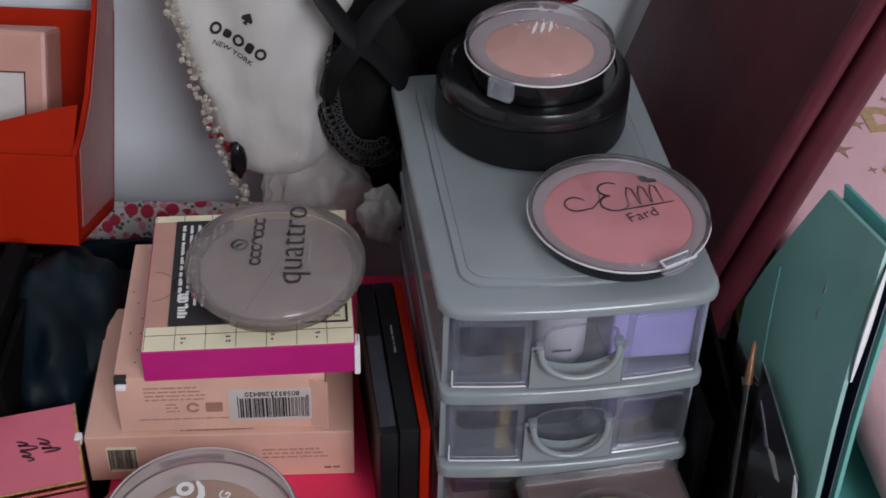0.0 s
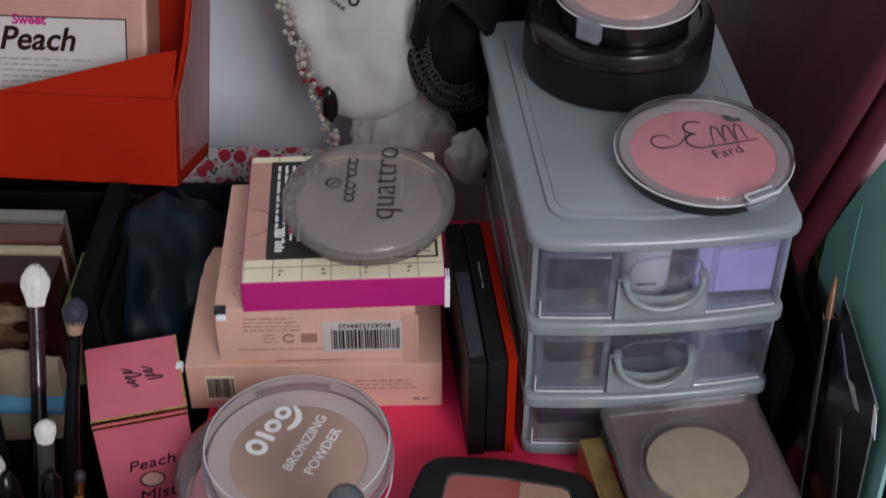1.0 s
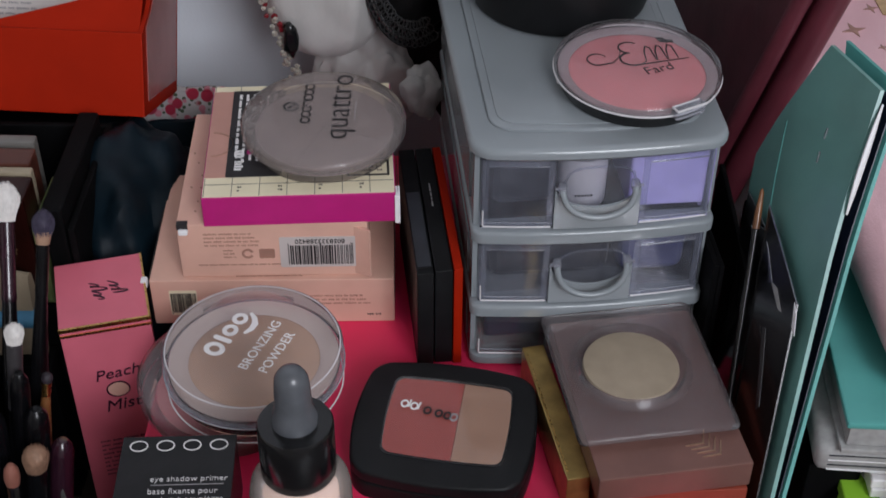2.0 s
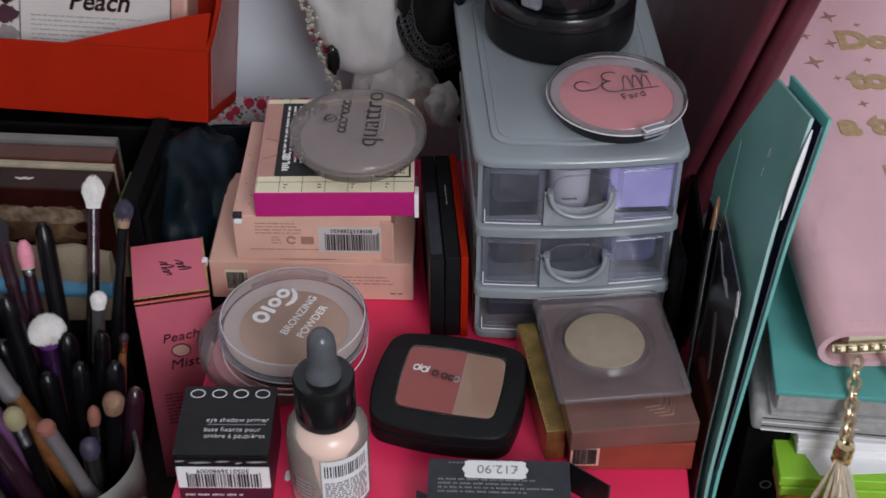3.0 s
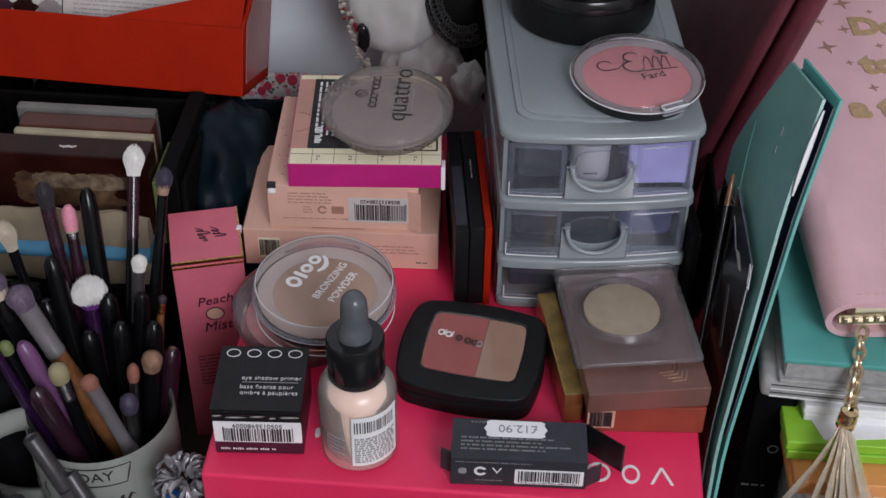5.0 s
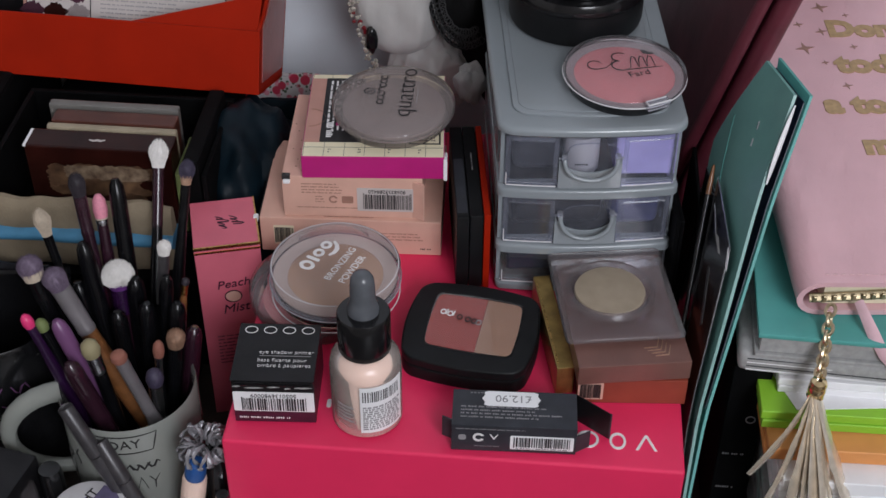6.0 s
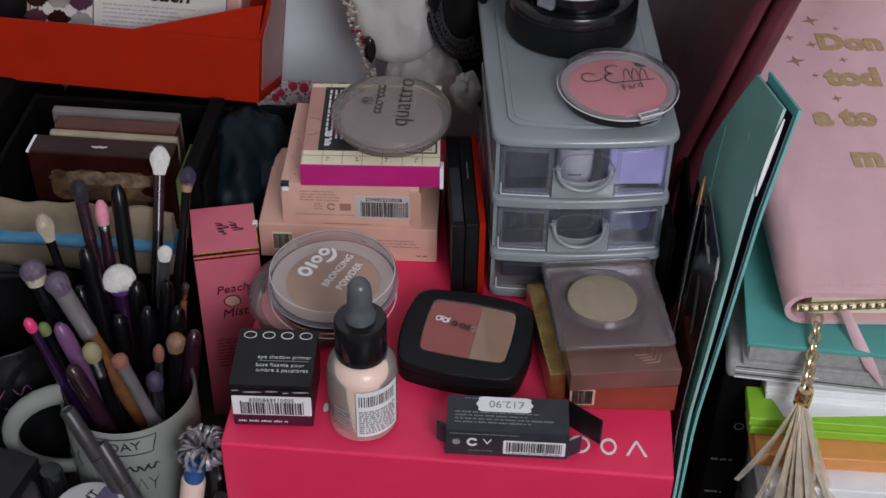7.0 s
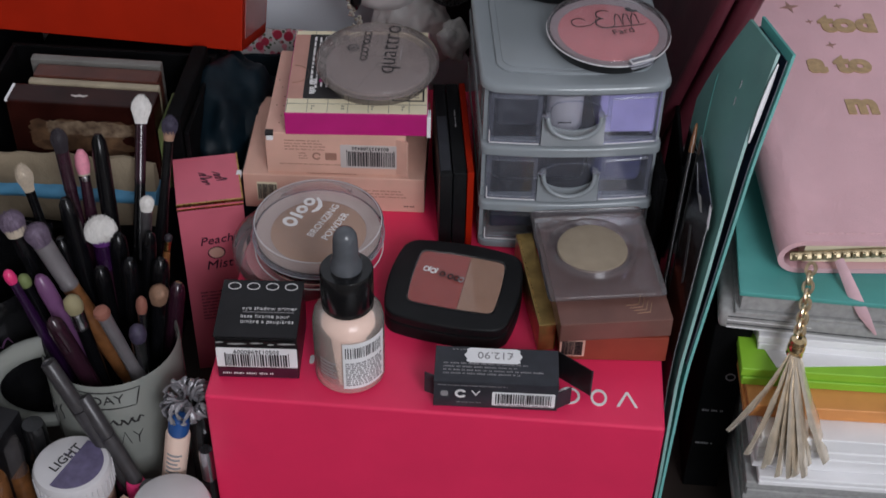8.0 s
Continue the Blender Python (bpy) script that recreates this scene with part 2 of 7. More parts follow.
def creased(m, scale, strength, depth, stretch=(1, 1, 1)):
    """Adds broad folds and dents under a surface's fine grain."""
    n, l = m.node_tree.nodes, m.node_tree.links
    tc, mp, no, bp = (n.new("ShaderNode" + k) for k in ("TexCoord", "Mapping", "TexNoise", "Bump"))
    mp.inputs["Scale"].default_value = stretch
    no.inputs["Scale"].default_value, no.inputs["Detail"].default_value, no.inputs["Distortion"].default_value = scale, 5, 0.25
    bp.inputs["Strength"].default_value, bp.inputs["Distance"].default_value = strength, depth
    l.new(tc.outputs["Object"], mp.inputs[0])
    l.new(mp.outputs[0], no.inputs["Vector"])
    l.new(no.outputs[0], bp.inputs["Height"])
    for x in n:
        if x.type == "BUMP" and x != bp:
            l.new(bp.outputs[0], x.inputs["Normal"])
    return m


creased(LEATHER, 55, 0.4, 0.004, (1, 0.7, 1))
creased(SATINWHITE, 18, 0.45, 0.008, (1, 1, 0.7))
creased(KRAFT, 40, 0.6, 0.004)
creased(CHAMPAGNE, 40, 0.25, 0.003)
creased(BLACKCARD, 45, 0.25, 0.002)
creased(PEACH, 30, 0.15, 0.0015)
creased(ORANGE, 16, 0.2, 0.003)
creased(TEAL, 18, 0.2, 0.004)
creased(BURGUNDY, 22, 0.3, 0.004)
creased(BLACKPLASTIC, 30, 0.06, 0.001)


def floral(name):
    """White cotton printed with red and pink flowers and dark leaves."""
    m = mat(name, (0.5, 0.47, 0.47), 0.8, var=0.06, scale=60, fine=1500, bump=0.2)
    n, l = m.node_tree.nodes, m.node_tree.links
    b = n["Principled BSDF"]
    tc = n.new("ShaderNodeTexCoord")
    last = b.inputs["Base Color"].links[0].from_socket
    for scale, reach, color in ((330, 0.36, (0.06, 0.09, 0.05)), (210, 0.42, (0.55, 0.2, 0.25)), (150, 0.50, (0.36, 0.012, 0.045))):
        v, r, mx = n.new("ShaderNodeTexVoronoi"), n.new("ShaderNodeMapRange"), n.new("ShaderNodeMix")
        v.inputs["Scale"].default_value = scale
        l.new(tc.outputs["Object"], v.inputs["Vector"])
        r.inputs[1].default_value, r.inputs[2].default_value = reach, reach - 0.08
        l.new(v.outputs["Distance"], r.inputs[0])
        mx.data_type = "RGBA"
        mx.inputs[7].default_value = (*color, 1)
        l.new(r.outputs[0], mx.inputs[0])
        l.new(last, mx.inputs[6])
        last = mx.outputs[2]
    l.new(last, b.inputs["Base Color"])
    return m


FLORAL = floral("floral_cotton")


# ---- modelling helpers ----
def part(name, bm, material, parent=None, label="", m=None, smooth=False):
    """Links a bmesh as one mesh object, under parent if given."""
    me = bpy.data.meshes.new(name)
    bmesh.ops.recalc_face_normals(bm, faces=bm.faces)
    bm.to_mesh(me)
    bm.free()
    me.materials.append(material)
    if smooth:
        me.shade_smooth()
        me.set_sharp_from_angle(angle=radians(38))
    ob = new(name, me)
    if name in ("barcode", "fine_print", "printed_specks", "ruled_lines", "bristles"):
        tagged(ob, label, kind="stuff")
    if parent:
        ob.parent = parent
    if m is not None:
        ob.matrix_local = m
    if label:
        tagged(ob, label)
    return ob


def thing(name, m, label, category, group="", kind=""):
    ob = new(name)
    ob.empty_display_size = 0.01
    ob.matrix_world = m
    return tagged(ob, label, category, group, kind)


def block(x0, x1, y0, y1, z0, z1, bevel=0.0006, seg=2, bm=None):
    """A box by its extents with rounded edges."""
    bm = bm or bmesh.new()
    got = bmesh.ops.create_cube(bm, size=1, matrix=Matrix.Translation(((x0 + x1) / 2, (y0 + y1) / 2, (z0 + z1) / 2)) @ Matrix.Diagonal((x1 - x0, y1 - y0, z1 - z0, 1)))
    if bevel:
        es = list({e for v in got["verts"] for e in v.link_edges})
        bmesh.ops.bevel(bm, geom=es, offset=bevel, segments=seg, affect="EDGES", profile=0.6)
    return bm


def lathe(profile, seg=48, bm=None, m=None, arc=(0, 2 * math.pi)):
    """Turns a profile of (radius, height) round the z axis."""
    bm = bm or bmesh.new()
    m = m or Matrix()
    whole = arc[1] - arc[0] > 6.28
    rings = []
    for r, z in profile:
        if r < 1e-6:
            rings.append([bm.verts.new(m @ Vector((0, 0, z)))] * seg)
        else:
            rings.append([bm.verts.new(m @ Vector((r * math.cos(a), r * math.sin(a), z))) for a in (arc[0] + (arc[1] - arc[0]) * i / (seg if whole else seg - 1) for i in range(seg))])
    for a, b in zip(rings, rings[1:]):
        for i in range(seg if whole else seg - 1):
            j = (i + 1) % seg
            vs = []
            for v in (a[i], a[j], b[j], b[i]):
                if v not in vs:
                    vs.append(v)
            if len(vs) > 2:
                bm.faces.new(vs)
    return bm


def rounded(w, d, r, n=6, bow=0.0):
    """Outline of a rounded rectangle about the origin; bow swells the long sides."""
    pts = []
    for cx, cy, a0 in ((w / 2 - r, d / 2 - r, 0), (-w / 2 + r, d / 2 - r, 90), (-w / 2 + r, -d / 2 + r, 180), (w / 2 - r, -d / 2 + r, 270)):
        for i in range(n + 1):
            a = radians(a0 + 90 * i / n)
            pts.append([cx + r * math.cos(a), cy + r * math.sin(a)])
    if not bow:
        return [tuple(p) for p in pts]
    out = []
    for i, p in enumerate(pts):
        q = pts[(i + 1) % len(pts)]
        steps = 8 if (Vector(p) - Vector(q)).length > r else 1
        for s in range(steps):
            x, y = p[0] + (q[0] - p[0]) * s / steps, p[1] + (q[1] - p[1]) * s / steps
            u, v = 2 * x / w, 2 * y / d
            out.append((x * (1 + bow * (1 - v * v)), y * (1 + bow * (1 - u * u))))
    return out


def prism(outline, z0, z1, bevel=0.0, seg=2, bm=None, m=None):
    """An outline in x, y raised from z0 to z1, its rims rounded."""
    bm = bm or bmesh.new()
    m = m or Matrix()
    rows = [(0, z0), (0, z1)]
    if bevel:
        rows = [(bevel, z0), (0, z0 + bevel)]
        for i in range(seg + 1):
            a = radians(90 * i / seg)
            rows.append((bevel * (1 - math.cos(a)), z1 - bevel + bevel * math.sin(a)))
    n = len(outline)
    cx, cy = sum(p[0] for p in outline) / n, sum(p[1] for p in outline) / n
    size = max(math.hypot(x - cx, y - cy) for x, y in outline)
    rings = []
    for inset, z in rows:
        k = 1 - inset / size * 1.2
        rings.append([bm.verts.new(m @ Vector((cx + (x - cx) * k, cy + (y - cy) * k, z))) for x, y in outline])
    for a, b in zip(rings, rings[1:]):
        for i in range(n):
            bm.faces.new((a[i], a[(i + 1) % n], b[(i + 1) % n], b[i]))
    bm.faces.new(rings[0][::-1])
    bm.faces.new(rings[-1])
    return bm


def tube(points, radii, seg=10, bm=None, flat=1.0):
    """A tube along points with a radius at each; flat squashes it across."""
    bm = bm or bmesh.new()
    pts = [Vector(p) for p in points]
    rings = []
    ref = None
    for i, p in enumerate(pts):
        d = (pts[min(i + 1, len(pts) - 1)] - pts[max(i - 1, 0)]).normalized()
        if ref is None:
            ref = d.orthogonal().normalized()
        side = (ref - d * ref.dot(d)).normalized()
        ref = side
        up = d.cross(side)
        r = radii[i] if hasattr(radii, "__len__") else radii
        rings.append([bm.verts.new(p + r * (math.cos(a) * side + flat * math.sin(a) * up)) for a in (2 * math.pi * k / seg for k in range(seg))])
    for a, b in zip(rings, rings[1:]):
        for k in range(seg):
            bm.faces.new((a[k], a[(k + 1) % seg], b[(k + 1) % seg], b[k]))
    bm.faces.new(rings[0][::-1])
    bm.faces.new(rings[-1])
    return bm


def plate(w, h, t=0.00025, r=0.0006, x=0.0, y=0.0, bm=None):
    """A thin printed patch about (x, y), lying in z from 0 to t."""
    return prism([(px + x, py + y) for px, py in rounded(w, h, min(r, w / 2.2, h / 2.2), 3)], 0, t, bm=bm)


def words(width, height, lines, seed, fill=0.6, thick=0.0002, ragged=True):
    """Rows of short bars, as print too small to be read; about the origin."""
    rnd = random.Random(seed)
    bm = bmesh.new()
    step = height / lines
    for k in range(lines):
        y = height / 2 - (k + 0.5) * step
        x, end = -width / 2, width / 2 * (rnd.uniform(0.3, 1.0) if ragged else 1)
        while x < end:
            for _ in range(rnd.randint(2, 7)):
                w, tall = step * rnd.uniform(0.16, 0.34), rnd.choice((0.24, 0.24, 0.36))
                if x + w < end:
                    block(x, x + w, y - step * fill * 0.24, y + step * fill * tall, 0, thick, 0, bm=bm)
                x += w + step * 0.12
            x += step * 0.34
    return bm


def barcode(width, height, seed, thick=0.0002):
    rnd = random.Random(seed)
    bm = bmesh.new()
    unit = width / 95
    x = 0
    while x < 94:
        w = rnd.choice((1, 1, 2, 2, 3))
        long = 0.1 if x < 3 or x > 91 or 45 < x < 49 else 0
        block(-width / 2 + x * unit, -width / 2 + (x + w) * unit, -height / 2 - height * long, height / 2, 0, thick, 0, bm=bm)
        x += w + rnd.choice((1, 1, 2))
    return bm


def lettering(text, size, thick=0.00015, align="CENTER", weight=0.0, slant=0.0):
    """Words in the built-in face as a mesh of their own, about the origin."""
    cu = bpy.data.curves.new("lettering", "FONT")
    cu.body, cu.size, cu.extrude, cu.align_x, cu.align_y, cu.resolution_u = text, size, thick, align, "CENTER", 3
    cu.offset, cu.shear = weight, slant
    ob = bpy.data.objects.new("lettering", cu)
    scene.collection.objects.link(ob)
    me = bpy.data.meshes.new_from_object(ob.evaluated_get(bpy.context.evaluated_depsgraph_get()))
    bm = bmesh.new()
    bm.from_mesh(me)
    bpy.data.objects.remove(ob)
    bpy.data.curves.remove(cu)
    bpy.data.meshes.remove(me)
    return bm


def ring(r, t, h=0.0002, x=0.0, y=0.0, bm=None, arc=(0, 360), squash=1.0):
    """A flat ring or arc of stroke t, lying in z."""
    bm = bm or bmesh.new()
    n = max(8, int(abs(arc[1] - arc[0]) / 12))
    rows = []
    for i in range(n + 1):
        a = radians(arc[0] + (arc[1] - arc[0]) * i / n)
        c, s = math.cos(a), math.sin(a) * squash
        rows.append([bm.verts.new((x + c * q, y + s * q, z)) for q, z in ((r - t / 2, 0), (r - t / 2, h), (r + t / 2, h), (r + t / 2, 0))])
    for a, b in zip(rows, rows[1:]):
        for k in range(4):
            bm.faces.new((a[k], a[(k + 1) % 4], b[(k + 1) % 4], b[k]))
    return bm


def stroke(points, t, h=0.0002, bm=None):
    """A flat pen stroke through 2D points, tapered to its ends."""
    bm = bm or bmesh.new()
    p = [Vector((*q, 0)) for q in points]
    rows = []
    for i, q in enumerate(p):
        d = (p[min(i + 1, len(p) - 1)] - p[max(i - 1, 0)]).normalized()
        s = Vector((-d.y, d.x, 0)) * t / 2 * (0.45 + 0.55 * math.sin(math.pi * i / (len(p) - 1)))
        rows.append([bm.verts.new(v) for v in (q - s, q - s + Vector((0, 0, h)), q + s + Vector((0, 0, h)), q + s)])
    for a, b in zip(rows, rows[1:]):
        for k in range(4):
            bm.faces.new((a[k], a[(k + 1) % 4], b[(k + 1) % 4], b[k]))
    bm.faces.new(rows[0])
    bm.faces.new(rows[-1][::-1])
    return bm


def script(letters, size, seed, stroke_w):
    """Looping pen strokes without meaning, for script too fanciful to be read."""
    rnd = random.Random(seed)
    pts = []
    x = 0.0
    for _ in range(letters):
        tall, wide = rnd.choice((0.5, 0.55, 1.0)), rnd.uniform(0.45, 0.7)
        for i in range(8):
            a = 2 * math.pi * i / 8
            pts.append((size * (x + wide * 0.5 * (1 - math.cos(a)) * 0.7 + wide * i / 8 * 0.6), size * tall * 0.5 * (1 + math.sin(a - 1.2)) - size * 0.3))
        x += wide * 0.75
    w = size * x
    bm = bmesh.new()
    step = 10
    for k in range(0, len(pts) - 1, step):
        seg = [(px - w / 2, py) for px, py in pts[k : k + step + 1]]
        if len(seg) > 2:
            stroke(seg, stroke_w, bm=bm)
    return bm


def top(x, y, z, turn=0):
    return pose(x, y, z, 0, 0, turn)


def front(x, y, z, turn=0):
    """The frame of a face that looks towards -y."""
    return pose(x, y, z, 90) @ pose(0, 0, 0, 0, 0, turn)


def blob(rx, ry, rz, bump, freq, seed, sub=4):
    """A lumpy closed skin: soft things, cloth and clumps."""
    bm = bmesh.new()
    bmesh.ops.create_icosphere(bm, subdivisions=sub, radius=1)
    for v in bm.verts:
        p = v.co.copy()
        k = 1 + bump * noise.noise(p * freq + Vector((seed, seed * 1.7, 3.1))) + bump * 0.5 * noise.noise(p * freq * 2.3 + Vector((seed, 9.2, 1.1)))
        v.co = Vector((p.x * rx * k, p.y * ry * k, p.z * rz * k))
    return bm


# ---- the room ----
def room():
    f = part("floor", block(-1.4, 1.4, -2.0, 0.5, -0.78, -0.74, 0), FLOORM)
    tagged(f, "brown wooden floor of the room", "floor", kind="structure")
    c = part("ceiling", block(-1.4, 1.4, -2.0, 0.5, 1.90, 1.94, 0), CEIL)
    tagged(c, "plain white painted ceiling", "ceiling", kind="structure")
    w = part("wall_north", block(-1.3, 1.3, 0.33, 0.43, -0.74, 1.90, 0), WALL)
    tagged(w, "plain pale grey-blue painted wall behind the desk", "wall", kind="structure")
    bm = block(-1.3, 0.40, -2.0, -1.9, -0.74, 1.90, 0)
    block(1.28, 1.3, -2.0, -1.9, -0.74, 1.90, 0, bm=bm)
    block(0.40, 1.28, -2.0, -1.9, -0.74, 0.92, 0, bm=bm)
    block(0.40, 1.28, -2.0, -1.9, 1.88, 1.90, 0, bm=bm)
    tagged(part("wall_south", bm, ROOM), "painted wall with a window opening opposite the desk", "wall", kind="structure")
    w = part("wall_west", block(-1.4, -1.3, -2.0, 0.43, -0.74, 1.90, 0), ROOM)
    tagged(w, "plain pale painted wall", "wall", kind="structure")
    w = part("wall_east", block(1.3, 1.4, -2.0, 0.43, -0.74, 1.90, 0), ROOM)
    tagged(w, "plain pale painted wall", "wall", kind="structure")
    win = thing("window_1", pose(0.84, -1.95, 0.92), "white framed window letting in daylight", "window", kind="structure")
    for x0, x1, z0, z1 in ((-0.44, -0.40, 0, 0.96), (0.40, 0.44, 0, 0.96), (-0.40, 0.40, 0, 0.04), (-0.40, 0.40, 0.92, 0.96)):
        part("window_frame", block(x0, x1, -0.02, 0.02, z0, z1), LIDWHITE, win)
    d = thing("desk", pose(0, 0, 0), "dark brown wooden desk under the make-up clutter", "desk")
    part("desktop", block(-0.65, 0.65, -0.32, 0.328, -0.03, 0, 0.002), DESK, d)
    for sx in (-0.6, 0.6):
        for sy in (-0.27, 0.26):
            part("leg", block(sx - 0.025, sx + 0.025, sy - 0.025, sy + 0.025, -0.74, -0.03, 0.002), DESK, d)


room()


# ---- boxes on the crimson box ----
def carton(name, m, w, d, h, material, label, bevel=0.0005):
    """A folding carton with its corner at the origin; returns the thing."""
    t = thing(name, m, label, "box")
    bm = block(0, w, 0, d, 0, h, bevel)
    part("carton", bm, material, t)
    return t


def crimson_box():
    t = thing("gift_box", pose(0, 0, 0), "crimson pink cardboard gift box lying on the desk", "box")
    bm = block(-0.107, 0.107, 0, 0.258, 0, 0.0995, 0.0018, 4)
    part("box_body", bm, CRIMSON, t)
    o = ring(0.0047, 0.0012, 0.0003)
    part("logo_ring", o, WHITEINK, t, "white ring printed on the lid", m=top(0.0625, 0.0165, 0.0995))
    part("logo_bar", ring(0.0033, 0.0011, 0.0003, squash=1.35), WHITEINK, t, "white printed shape", m=top(0.0765, 0.0165, 0.0995))
    tri = prism([(-0.005, -0.0047), (-0.0036, -0.0047), (0, 0.0032), (0.0036, -0.0047), (0.005, -0.0047), (0.0006, 0.0047), (-0.0006, 0.0047)], 0, 0.0003)
    part("logo_wedge", tri, WHITEINK, t, "white printed shape", m=top(0.0897, 0.0165, 0.0995))
    part("logo_dot", plate(0.0022, 0.0055, 0.0003, 0.001), WHITEINK, t, m=top(-0.0605, 0.028, 0.0995))


def primer_box():
    w, d, h = 0.038, 0.038, 0.028
    t = thing("primer_box", pose(-0.1025, 0.012, 0.0997, 0, 0, 3.5), "small black eye shadow primer carton with a barcode", "box")
    part("carton", block(0, w, 0.0005, d, 0, h - 0.0007, 0.0005), BLACKCARD, t)
    part("top_flap", block(-0.0003, w + 0.0003, -0.0004, d, h - 0.0006, h, 0.0003), BLACKCARD, t, "glossy black lid flap")
    part("tuck_edge", block(0.001, w - 0.001, -0.0007, 0.0003, h - 0.0032, h - 0.0008, 0.0003), BLACKPLASTIC, t, "creased shiny flap edge")
    for x, w2, z in ((0.0005, 0.004, h - 0.0036), (0.006, 0.009, h - 0.0044), (0.0165, 0.006, h - 0.0038), (0.0245, 0.003, h - 0.0046), (0.029, 0.0085, h - 0.0040)):
        part("worn_edge", prism([(0, 0), (w2 * 0.4, -0.0003), (w2, 0.0002), (w2 * 0.6, 0.0006), (w2 * 0.2, 0.0004)], 0, 0.0003, m=front(x, -0.0006, z)), GREYPAGES, t, "pale worn crease")
    part("lower_panel", block(0.0002, w - 0.0002, 0.0002, 0.0006, 0.0005, 0.0075, 0.0001), WINE, t, "dark wine red strip")
    for i, x in enumerate((0.0055, 0.0145, 0.0235, 0.0325)):
        part("logo_bar", ring(0.0029, 0.00042, squash=0.78), WHITEINK, t, "silver white printed shape", m=top(x, 0.0335, h))
    part("print_line", lettering("eye shadow primer", 0.0033, weight=-0.00007), WHITEINK, t, m=top(0.0238, 0.0185, h + 0.0001))
    part("print_rule", plate(0.024, 0.0002), GREYINK, t, m=top(0.0235, 0.016, h))
    part("print_line", lettering("base fixante pour", 0.0033, weight=-0.00007), WHITEINK, t, m=top(0.0222, 0.0132, h + 0.0001))
    part("print_line", lettering("ombre \u00e0 paupi\u00e8res", 0.0033, weight=-0.00007), WHITEINK, t, m=top(0.0235, 0.0097, h + 0.0001))
    part("barcode_label", plate(0.0376, 0.0125), PAPER, t, "white barcode panel", m=front(0.019, 0.0004, 0.0138))
    part("barcode", barcode(0.030, 0.0078, 3), BLACKINK, t, m=front(0.0190, 0.0001, 0.0122, 180))
    part("barcode_digits", lettering("5050136980009", 0.0033), BLACKINK, t, m=front(0.019, 0.0001, 0.0178, 180))
    part("fine_print", words(0.033, 0.0028, 1, 8), WHITEINK, t, m=front(0.019, 0.0, 0.0035))


def dropper_bottle():
    t = thing("dropper_bottle", pose(-0.0415, 0.0235, 0.0996), "glass dropper bottle of beige liquid foundation with black cap", "bottle")
    glass = [(0, 0), (0.0155, 0), (0.0166, 0.0012), (0.0166, 0.034), (0.0158, 0.0385), (0.0132, 0.0418), (0.0098, 0.0435), (0.0095, 0.049), (0.0085, 0.049), (0.0088, 0.043), (0.0122, 0.0405), (0.0146, 0.0378), (0.0152, 0.034), (0.0152, 0.004), (0, 0.0035)]
    part("glass", lathe(glass, 56), GLASS, t, "frosted clear glass", smooth=True).visible_shadow = False
    part("liquid", lathe([(0, 0.0042), (0.01515, 0.0046), (0.01515, 0.034), (0.0145, 0.0375), (0.0121, 0.0402), (0.0088, 0.0425), (0, 0.0425)], 48), FOUNDATION, t, "beige liquid foundation", smooth=True)
    part("cap", lathe([(0.0085, 0.044), (0.0118, 0.044), (0.0121, 0.0446), (0.0121, 0.0645), (0.0115, 0.0655), (0.0072, 0.0657), (0.0068, 0.0662), (0, 0.0662)], 48), BLACKPLASTIC, t, "glossy black screw cap", smooth=True)
    part("bulb", lathe([(0.0072, 0.0655), (0.0072, 0.069), (0.0064, 0.0705), (0.0058, 0.074), (0.0056, 0.081), (0.0052, 0.0845), (0.0038, 0.087), (0.0016, 0.0881), (0, 0.0882)], 40), BULB, t, "grey rubber dropper bulb", smooth=True)
    arc = (radians(-92), radians(-15))
    lab = part("label", lathe([(0.01672, 0.0045), (0.01695, 0.0045), (0.01695, 0.0335), (0.01672, 0.0335)], 24, arc=arc), PAPER, t, "white printed label", smooth=True)
    rnd = random.Random(5)
    bm = bmesh.new()
    a = -88.0
    while a < -24:
        wd = rnd.uniform(0.8, 2.2)
        lathe([(0.01696, 0.0245), (0.01708, 0.0245), (0.01708, 0.031), (0.01696, 0.031)], 3, bm=bm, arc=(radians(a), radians(a + wd)))
        a += wd + rnd.uniform(0.8, 2.4)
    part("barcode", bm, BLACKINK, lab)
    bm = bmesh.new()
    for k in range(11):
        a = -88.0
        z = 0.0065 + k * 0.0014
        while a < -25:
            wd = rnd.uniform(2, 9)
            lathe([(0.01696, z), (0.01706, z), (0.01706, z + 0.0009), (0.01696, z + 0.0009)], 4, bm=bm, arc=(radians(a), radians(min(a + wd, -22))))
            a += wd + rnd.uniform(1.2, 2.5)
    part("fine_print", bm, GREYINK, lab)
    bm = bmesh.new()
    for k in range(5):
        lathe([(0.01668, 0.010 + k * 0.0022), (0.01676, 0.010 + k * 0.0022), (0.01676, 0.0111 + k * 0.0022), (0.01668, 0.0111 + k * 0.0022)], 8, bm=bm, arc=(radians(-135), radians(-103 - 5 * (k % 2))))
    part("fine_print", bm, GREYINK, t)


